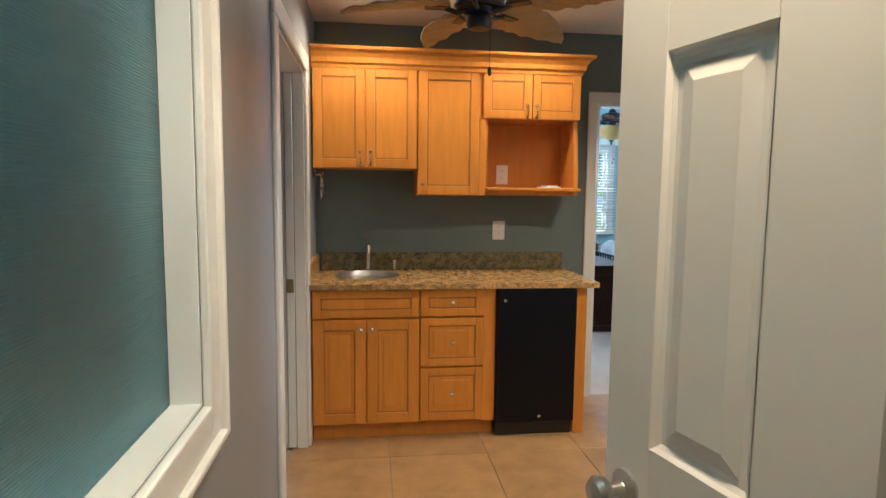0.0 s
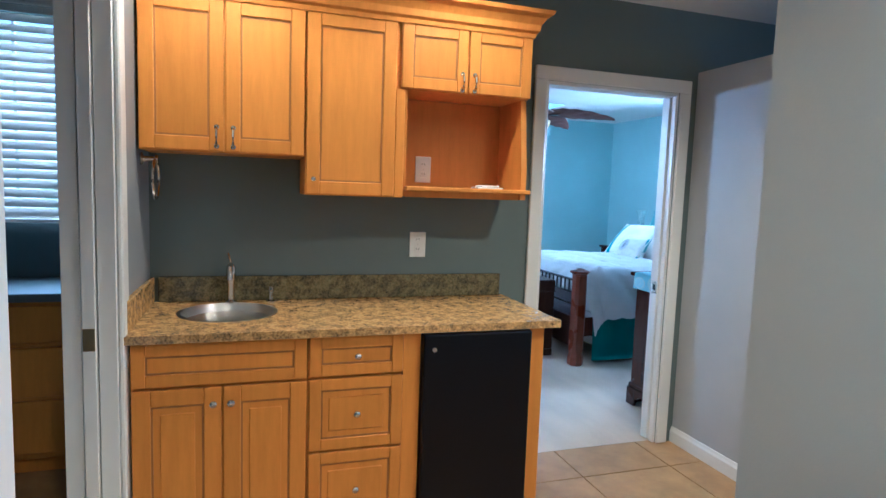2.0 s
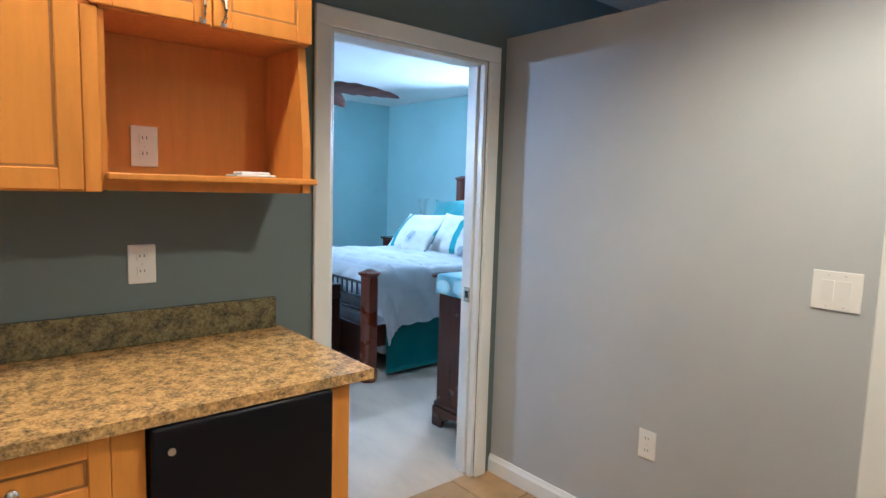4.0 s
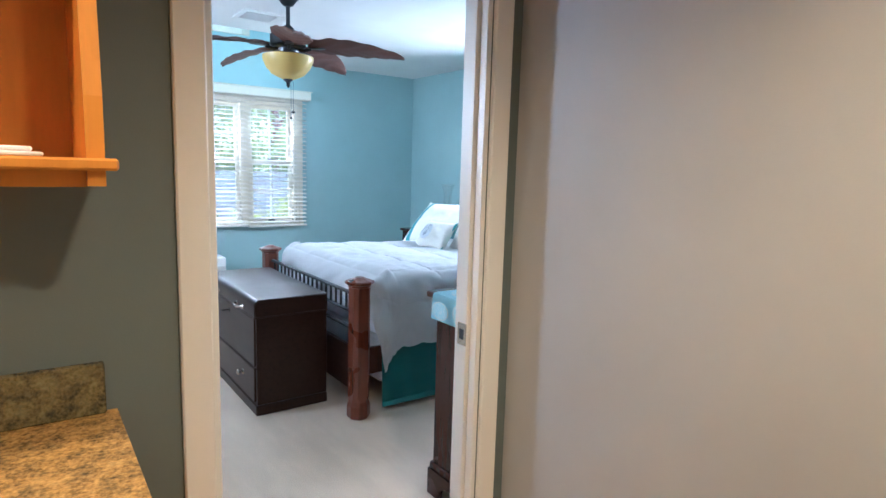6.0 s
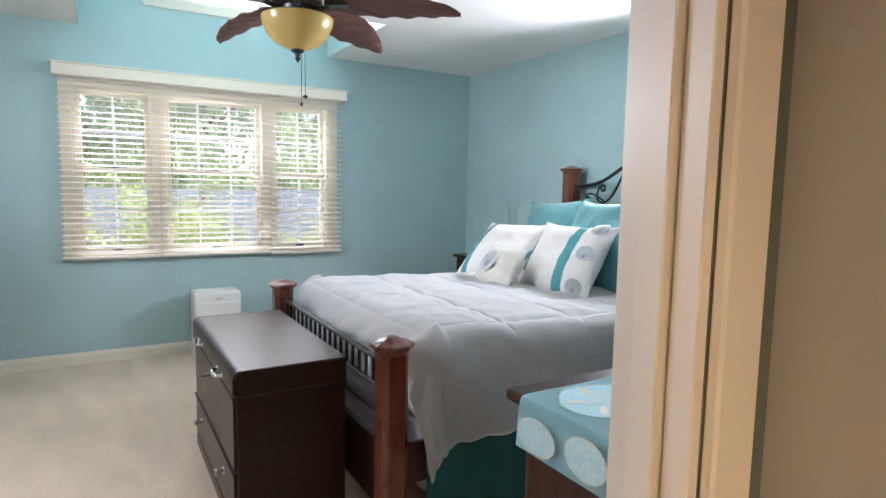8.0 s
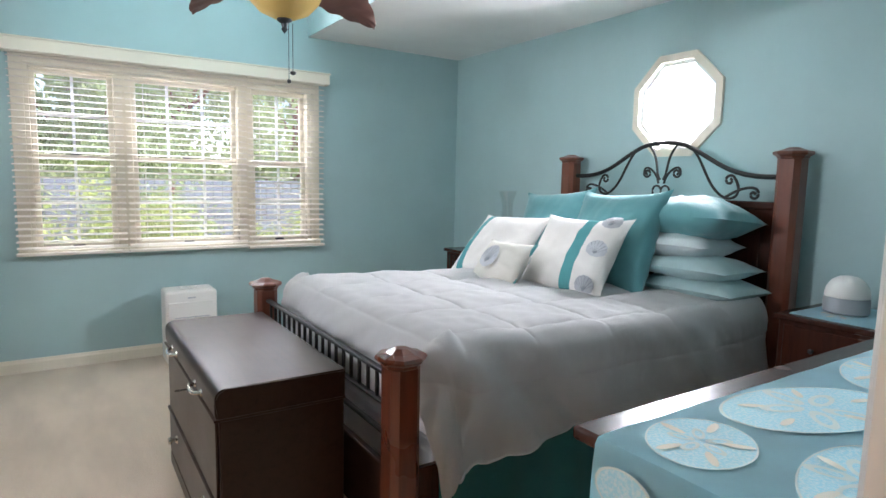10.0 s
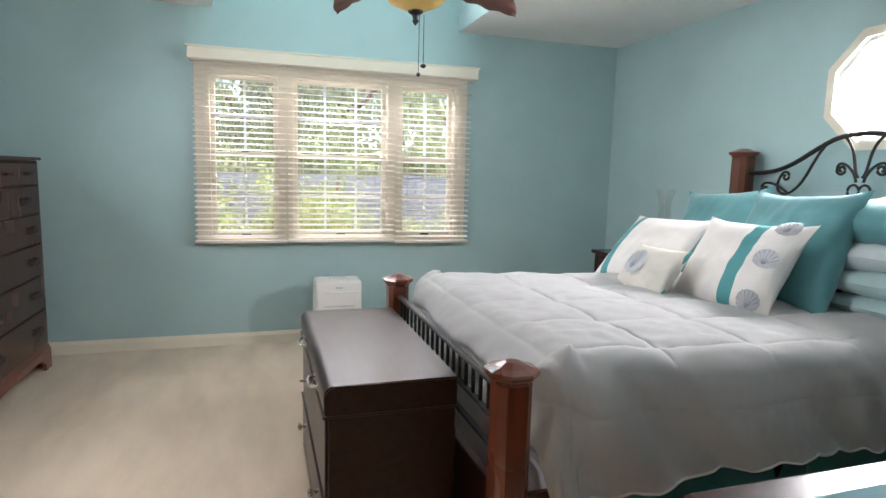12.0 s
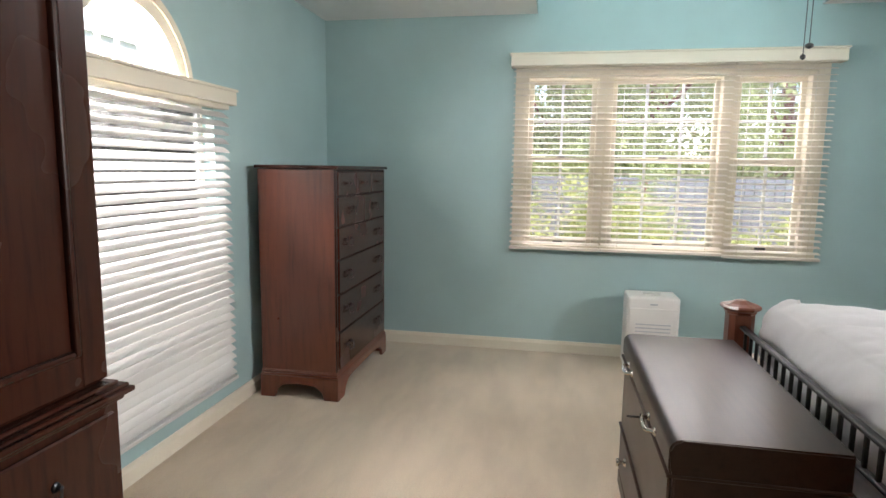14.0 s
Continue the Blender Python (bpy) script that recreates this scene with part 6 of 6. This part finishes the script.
for a, b in ((RY0 + 0.02, mid - 0.002), (mid + 0.002, RY1 - 0.02)):
    s = 0.085
    bm = bmesh.new()
    box(bm, fx0, fx0 + 0.022, a, a + s, 0.805, 2.065, 0.004)
    box(bm, fx0, fx0 + 0.022, b - s, b, 0.805, 2.065, 0.004)
    box(bm, fx0, fx0 + 0.022, a + s, b - s, 0.805, 0.805 + s, 0.004)
    box(bm, fx0, fx0 + 0.022, a + s, b - s, 2.065 - s, 2.065, 0.004)
    d = part("door", bm, M["cherry_dark"], ar)
    bm = bmesh.new()
    for q0, q1, q2, q3 in ((a + s, a + s + 0.018, 0.805 + s, 2.065 - s), (b - s - 0.018, b - s, 0.805 + s, 2.065 - s)):
        box(bm, fx0, fx0 + 0.027, q0, q1, q2, q3, 0.006, 2)
    for q2, q3 in ((0.805 + s, 0.823 + s), (2.047 - s, 2.065 - s)):
        box(bm, fx0, fx0 + 0.027, a + s + 0.018, b - s - 0.018, q2, q3, 0.006, 2)
    part("panel_moulding", bm, M["cherry_dark"], d)
    part("door_panel", B(fx0, fx0 + 0.010, a + s + 0.018, b - s - 0.018, 0.823 + s, 2.047 - s), M["cherry_dark"], d)
for z0, z1 in ((0.44, 0.715), (0.15, 0.425)):
    for a, b in ((RY0 + 0.03, mid - 0.004), (mid + 0.004, RY1 - 0.03)):
        d = part("drawer", B(RX1, RX1 + 0.014, a, b, z0, z1, 0.005), M["cherry_dark"], ar)
        bail(d, (RX1 + 0.014, (a + b) / 2 + 0.02, (z0 + z1) / 2 + 0.03), "+x", 0.095)

lw = thing("low_dresser", "long dark cherry dresser beside the bedroom doorway", "dresser", (3.85, 4.68, 0))
LX0, LX1, LY0, LY1, LZ = 3.055, 4.70, 4.45, 4.90, 0.922
part("carcass", B(LX0, LX1, LY0, LY1, 0.12, LZ - 0.026, 0.003), M["cherry_dark"], lw)
part("top", B(LX0 - 0.035, LX1 + 0.035, LY0, LY1 + 0.035, LZ - 0.026, LZ, 0.007, 3), M["cherry_dark"], lw)
part("base_moulding", B(LX0 - 0.012, LX1 + 0.012, LY0, LY1 + 0.012, 0.12, 0.15, 0.006), M["cherry_dark"], lw)
bracket_base(lw, LX0 - 0.016, LX1 + 0.016, LY0, LY1 + 0.016, 0.119, M["cherry_dark"], 0.6)
for z0, z1 in ((0.64, 0.88), (0.40, 0.63), (0.165, 0.39)):
    for i in range(3):
        L = (LX1 - LX0 - 0.04) / 3
        d = part("drawer", B(LX0 + 0.02 + L * i + 0.003, LX0 + 0.02 + L * (i + 1) - 0.003, LY1, LY1 + 0.013, z0, z1, 0.004), M["cherry_dark"], lw)
        bail(d, (LX0 + 0.02 + L * (i + 0.5), LY1 + 0.013, (z0 + z1) / 2 + 0.015), "+y")


def ellipse_ring(bm, cx, cy, rx, ry, turn, w, z, seg=40, a0=0.0, a1=2 * math.pi):
    loop = []
    for i in range(seg + 1):
        a = a0 + (a1 - a0) * i / seg
        row = []
        for k in (1.0, 1.0 - w):
            u, v = rx * k * math.cos(a), ry * k * math.sin(a)
            row.append(bm.verts.new((cx + u * math.cos(turn) - v * math.sin(turn), cy + u * math.sin(turn) + v * math.cos(turn), z)))
        loop.append(row)
    for p, q in zip(loop, loop[1:]):
        bm.faces.new((p[0], q[0], q[1], p[1]))
    return bm


def runner(name, label, x0, x1, y0, y1, z, drop_ends, motifs):
    """A cloth lying on a top, hanging over the ends by drop_ends; sand-dollar motifs are woven on."""
    ob = thing(name, label, "table runner", ((x0 + x1) / 2, (y0 + y1) / 2, z))
    bm = bmesh.new()
    prof = [(x0 - 0.013, z - drop_ends), (x0 - 0.010, z - drop_ends * 0.4), (x0 - 0.006, z - 0.008), (x0, z + 0.002), (x0 + 0.02, z + 0.004)]
    nx = 30
    prof += [(x0 + 0.02 + (x1 - x0 - 0.02) * i / nx, z + 0.004 + 0.0008 * math.sin(i * 1.7)) for i in range(1, nx + 1)]
    prev = None
    for u, v in prof:
        row = [bm.verts.new((u, y0 + (y1 - y0) * j / 8, v)) for j in range(9)]
        if prev:
            for j in range(8):
                bm.faces.new((prev[j], row[j], row[j + 1], prev[j + 1]))
        prev = row
    bmesh.ops.solidify(bm, geom=bm.faces[:], thickness=-0.002)
    cloth = part("cloth", bm, M["runner"], ob, smooth=True)
    zz = z + 0.0070
    for cx, cy, rx, ry, turn in motifs:
        bm = bmesh.new()
        ring = []
        for i in range(40):
            a = 2 * math.pi * i / 40
            u, v = rx * math.cos(a), ry * math.sin(a)
            ring.append(bm.verts.new((cx + u * math.cos(turn) - v * math.sin(turn), cy + u * math.sin(turn) + v * math.cos(turn), zz - 0.001)))
        bm.faces.new(ring)
        part("sand_dollar", bm, M["sand_dollar"], cloth, "pale woven sand dollar motif")
        bm = ellipse_ring(bmesh.new(), cx, cy, rx, ry, turn, 0.035, zz)
        for k in range(5):
            a = 2 * math.pi * k / 5 + 0.4
            ellipse_ring(bm, cx + 0.30 * rx * math.cos(a + turn), cy + 0.30 * rx * math.sin(a + turn), rx * 0.22, rx * 0.10, a + turn, 0.45, zz)
        part("motif_outline", bm, M["motif"], cloth)
        for k in range(5):
            bm = bmesh.new()
            a = 2 * math.pi * k / 5
            ex, ey = cx + 0.66 * (rx * math.cos(a) * math.cos(turn) - ry * math.sin(a) * math.sin(turn)), cy + 0.66 * (rx * math.cos(a) * math.sin(turn) + ry * math.sin(a) * math.cos(turn))
            pts = []
            d = math.atan2(ey - cy, ex - cx)
            for i in range(14):
                b = 2 * math.pi * i / 14
                u, v = 0.026 * math.cos(b), 0.008 * math.sin(b)
                pts.append(bm.verts.new((ex + u * math.cos(d) - v * math.sin(d), ey + u * math.sin(d) + v * math.cos(d), zz + 0.0006)))
            bm.faces.new(pts)
            part("petal_slot", bm, M["motif_cream"], cloth)
    return ob


def sand_mat():
    m, nt, b = base_mat("woven_sand_dollar", (0.42, 0.60, 0.63), 0.9, 0, 0.2)
    v = coords(nt)
    f = noise_tex(nt, v, 170, 2)
    nt.links.new(ramp(nt, f, [(0.40, (0.46, 0.79, 0.90)), (0.62, (0.68, 0.86, 0.92))]), b.inputs["Base Color"])
    return m


M["sand_dollar"] = sand_mat()
low_runner = runner("table_runner", "aqua runner with white sand dollars on the low dresser", 3.018, 4.60, 4.455, 4.872, LZ, 0.105,
       [(3.145, 4.765, 0.105, 0.085, 0.3), (3.47, 4.745, 0.20, 0.105, -0.25), (3.23, 4.555, 0.16, 0.085, 0.2), (3.66, 4.565, 0.16, 0.09, -0.2), (3.86, 4.76, 0.17, 0.09, 0.2), (4.08, 4.57, 0.17, 0.095, 0.1), (4.32, 4.75, 0.18, 0.10, -0.3)])

for yy, zz_, ry, rz in ((4.53, LZ - 0.058, 0.06, 0.040), (4.66, LZ - 0.05, 0.055, 0.042), (4.80, LZ - 0.06, 0.058, 0.038)):
    for k, (rad, mt) in enumerate(((1.0, "motif"), (0.9, "sand_dollar"))):
        bm = bmesh.new()
        bm.faces.new([bm.verts.new((3.018 - 0.019 - 0.0008 * k, yy + ry * rad * math.cos(a), zz_ + rz * rad * math.sin(a))) for a in [-2 * math.pi * i / 32 for i in range(32)]])
        part("sand_dollar", bm, M[mt], low_runner, "pale woven sand dollar motif")


def nightstand(y0, y1, label):
    ns = thing("nightstand", label, "nightstand", (5.2, (y0 + y1) / 2, 0), "pair of nightstands")
    x0, x1, z = 4.975, 5.46, 0.79
    part("carcass", B(x0, x1, y0 + 0.02, y1 - 0.02, 0.11, z - 0.026, 0.003), M["cherry_dark"], ns)
    part("top", B(x0 - 0.022, x1, y0, y1, z - 0.026, z, 0.006, 2), M["cherry_dark"], ns)
    for a in (y0 + 0.02, y1 - 0.06):
        for b in (x0, x1 - 0.04):
            part("foot", B(b, b + 0.04, a, a + 0.04, 0, 0.11, 0.004), M["cherry_dark"], ns)
    for z0, z1 in ((0.56, 0.745), (0.35, 0.545), (0.13, 0.335)):
        d = part("drawer", B(x0 - 0.013, x0, y0 + 0.045, y1 - 0.045, z0, z1, 0.004), M["cherry_dark"], ns)
        for f in (0.25, 0.75):
            y = y0 + 0.045 + (y1 - y0 - 0.09) * f
            part("knob", lathe(bmesh.new(), [(0.005, 0), (0.005, 0.012), (0.011, 0.017), (0.009, 0.024), (0.0, 0.026)], 12, m=Matrix.Translation((x0 - 0.013, y, (z0 + z1) / 2)) @ Matrix.Rotation(radians(-90), 4, "Y")), M["bronze"], d, "dark bronze knob", True)
    return ns


nightstand(4.98, 5.59, "dark cherry nightstand between the bed and the low dresser")
nightstand(7.62, 8.33, "dark cherry nightstand on the window side of the bed")
runner("table_runner", "aqua runner with white sand dollars on the nightstand", 5.0, 5.44, 5.02, 5.54, 0.79, 0.0, [(5.12, 5.40, 0.09, 0.06, 0.4), (5.28, 5.2, 0.1, 0.07, -0.3)])
M["lamp_grey"] = paint("matte_grey_plastic", (0.32, 0.34, 0.36), 0.5, 60, 0.05)
tl = thing("bedside_lamp", "small white dome lamp on the nightstand", "lamp", (5.2, 5.40, 0.80))
part("base", lathe(bmesh.new(), [(0.085, 0.802), (0.09, 0.808), (0.09, 0.862), (0.085, 0.872), (0.0, 0.873)], 36, (5.2, 5.40, 0)), M["lamp_grey"], tl, "grey cylindrical base", True)
part("shade", lathe(bmesh.new(), [(0.088, 0.873), (0.088, 0.885), (0.082, 0.915), (0.064, 0.945), (0.036, 0.963), (0.0, 0.969)], 36, (5.2, 5.40, 0)), M["white_plastic"], tl, "white domed shade", True)
va = thing("glass_vase", "clear glass hurricane vase on the far nightstand", "vase", (5.22, 7.83, 0.79))
part("vase_body", lathe(bmesh.new(), [(0.0, 0.792), (0.055, 0.793), (0.057, 0.80), (0.03, 0.83), (0.022, 0.87), (0.032, 0.90), (0.045, 0.95), (0.048, 1.05), (0.04, 1.15), (0.05, 1.22), (0.072, 1.28), (0.070, 1.279), (0.048, 1.219), (0.038, 1.15), (0.046, 1.05), (0.043, 0.95), (0.0, 0.91)], 28, (5.22, 7.83, 0)), M["clear_glass"], va, smooth=True)

# ---- ceiling vent ----
cv = thing("ceiling_vent", "white slatted air vent in the bedroom ceiling", "air vent", (3.07, 7.24, CEIL))
bm = bmesh.new()
box(bm, 2.93, 3.21, 7.10, 7.13, CEIL - 0.012, CEIL - 0.001)
box(bm, 2.93, 3.21, 7.35, 7.38, CEIL - 0.012, CEIL - 0.001)
box(bm, 2.93, 2.96, 7.13, 7.35, CEIL - 0.012, CEIL - 0.001)
box(bm, 3.18, 3.21, 7.13, 7.35, CEIL - 0.012, CEIL - 0.001)
part("frame", bm, M["white_trim"], cv)
part("backing", B(2.96, 3.18, 7.13, 7.35, CEIL - 0.003, CEIL - 0.001), M["shell_print"], cv)
sl = bmesh.new()
box(sl, -0.11, 0.11, -0.011, 0.011, -0.001, 0.001)
bmesh.ops.rotate(sl, verts=sl.verts, matrix=Matrix.Rotation(radians(38), 3, "X"))
me = to_mesh("vent_slat", sl, M["white_trim"])
for i in range(8):
    repeat("vent_slat", me, cv, (3.07, 7.145 + 0.0272 * i, CEIL - 0.009))

enter("kitchen")

# ---- outside ----
structure("ground", B(-400, 400, -400, 400, -0.55, -0.45), M["lawn"], "mown lawn round the house", "lawn")


def leaves(centre, radii, count, size, seed):
    rng = random.Random(seed)
    verts, faces = [], []
    c = Vector(centre)
    clumps = [Vector((rng.gauss(0, 0.45) * radii[0], rng.gauss(0, 0.45) * radii[1], rng.gauss(0, 0.42) * radii[2])) for _ in range(26)]
    for _ in range(count):
        k = clumps[rng.randrange(len(clumps))]
        p = c + k + Vector((rng.gauss(0, 0.16) * radii[0], rng.gauss(0, 0.16) * radii[1], rng.gauss(0, 0.16) * radii[2]))
        q = Euler((rng.uniform(0, 6.3), rng.uniform(0, 6.3), rng.uniform(0, 6.3))).to_quaternion()
        s = size * rng.uniform(0.6, 1.4)
        b = len(verts)
        for u, v, w in ((-1, 0, 0), (-0.1, 0.38, 0.1), (1, 0, 0), (-0.1, -0.38, 0.1)):
            verts.append(p + q @ Vector((u * s, v * s, w * s)))
        faces.append((b, b + 1, b + 2, b + 3))
    me = bpy.data.meshes.new("crown")
    me.from_pydata(verts, [], faces)
    return me


def plant(name, label, category, x, y, base, height, radius, count, size, seed, mat, trunk):
    ob = thing(name, label, category, (x, y, base), "plants behind the house")
    me = leaves((0, 0, height - radius * 1.0 if trunk else height * 0.5), (radius, radius, radius * (1.1 if trunk else 0.8)), count, size, seed)
    me.materials.append(mat)
    c = new("crown", me)
    c.parent = ob
    BASE[c] = BASE[ob]
    rng = random.Random(seed + 7)
    bm = bmesh.new()
    top = height - radius * 0.6
    r = 0.12 if trunk else 0.025
    pts = [(x + 0.05 * i * rng.uniform(-1, 1), y + 0.05 * i * rng.uniform(-1, 1), base + top * i / 5) for i in range(6)]
    tube(bm, pts, r, 8)
    for k in range(5 if trunk else 4):
        a = rng.uniform(0, 6.28)
        s = pts[3] if trunk else pts[1]
        tube(bm, [s, (s[0] + 0.4 * radius * math.cos(a), s[1] + 0.4 * radius * math.sin(a), s[2] + 0.35 * radius), (s[0] + 0.8 * radius * math.cos(a), s[1] + 0.8 * radius * math.sin(a), s[2] + 0.8 * radius)], r * 0.4, 6)
    part("trunk" if trunk else "stem", bm, M["cherry"], ob)
    return ob


plant("tree", "leafy green tree behind the triple window", "tree", 3.9, 17.4, -0.45, 5.6, 2.0, 5200, 0.12, 11, M["foliage"], True)
plant("tree", "leafy green tree behind the triple window", "tree", 6.8, 17.4, -0.45, 5.8, 2.2, 5200, 0.12, 12, M["foliage"], True)
plant("tree", "leafy yellow green tree behind the house", "tree", 10.0, 16.5, -0.45, 5.2, 2.1, 4200, 0.12, 13, M["foliage_yellow"], True)
plant("tree", "leafy green tree behind the house", "tree", 2.7, 18.5, -0.45, 4.4, 1.5, 5200, 0.10, 14, M["foliage"], True)
for k, (x, y, h, r, mt) in enumerate(((1.5, 11.4, 1.5, 0.8, "foliage_yellow"), (2.9, 12.2, 1.9, 0.75, "foliage_yellow"), (4.3, 11.6, 1.6, 0.75, "foliage_yellow"), (5.6, 11.9, 1.7, 0.8, "foliage_yellow"), (3.4, 13.0, 2.3, 0.9, "foliage"), (0.2, 12.4, 1.9, 0.9, "foliage"))):
    plant("shrub", "bright yellow green shrub outside the window", "shrub", x, y, -0.45, h, r, 3200, 0.048, 30 + k, M[mt], False)
for k, (x, h) in enumerate(((-1.6, 2.6), (1.0, 2.9), (3.2, 3.1), (5.4, 3.0), (7.8, 3.2))):
    plant("hedge_shrub", "tall green shrub behind the board fence", "shrub", x, 15.6, -0.45, h, 1.35, 4200, 0.09, 80 + k, M["foliage"], False)
fen = thing("fence", "grey board fence behind the shrubs", "fence", (3.5, 14.4, -0.45))
bd = to_mesh("board", B(-0.068, 0.068, -0.012, 0.012, 0, 1.75, 0.003), M["fence"])
for i in range(90):
    repeat("board", bd, fen, (-3.0 + 0.145 * i, 14.4, -0.45))
part("rail", B(-3.1, 10.1, 14.42, 14.46, 0.0, 0.09), M["fence"], fen)
part("rail", B(-3.1, 10.1, 14.42, 14.46, 0.95, 1.04), M["fence"], fen)
M["siding"] = paint("white_siding", (0.72, 0.70, 0.68), 0.7, 20, 0.2, 0.08)
nb = thing("neighbour_house", "pale house beyond the side window", "house", (-9.0, 6.5, -0.45))
part("wall", B(-10.0, -9.0, 0.0, 34.0, -0.45, 4.6), M["siding"], nb)
part("roof", prism(bmesh.new(), [(-10.06, 4.6), (-8.94, 4.6), (-9.5, 5.4)], "y", -0.1, 34.1), M["shell_print"], nb)
for k, (x, y) in enumerate(((-4.2, 9.0), (-4.6, 12.6))):
    plant("shrub", "green shrub outside the side window", "shrub", x, y, -0.45, 1.5, 0.7, 1500, 0.08, 60 + k, M["foliage"], False)

# ---- kitchen floor tiles ----
TS, JN = 0.535, 0.005
tl_me = to_mesh("tile", B(-TS / 2 + JN / 2, TS / 2 - JN / 2, -TS / 2 + JN / 2, TS / 2 - JN / 2, -0.010, 0.0, 0.002), M["tile"])
ix0, ix1 = -1, 5
for i in range(ix0, ix1 + 1):
    for j in range(-4, 6):
        cx, cy = 0.49 + TS * (i + 0.5), 3.97 + TS * (j - 4.5)
        if cx + TS / 2 < -0.6 or cx - TS / 2 > 3.6:
            continue
        x0, x1 = cx - TS / 2, cx + TS / 2
        y1 = cy + TS / 2
        if y1 <= 4.285:
            repeat("tile", tl_me, kitchen_floor, (cx, cy, 0.0))
        elif cy - TS / 2 < 4.28:
            part("tile", B(x0 + JN / 2, x1 - JN / 2, cy - TS / 2 + JN / 2, 4.285, -0.010, 0.0, 0.002), M["tile"], kitchen_floor)
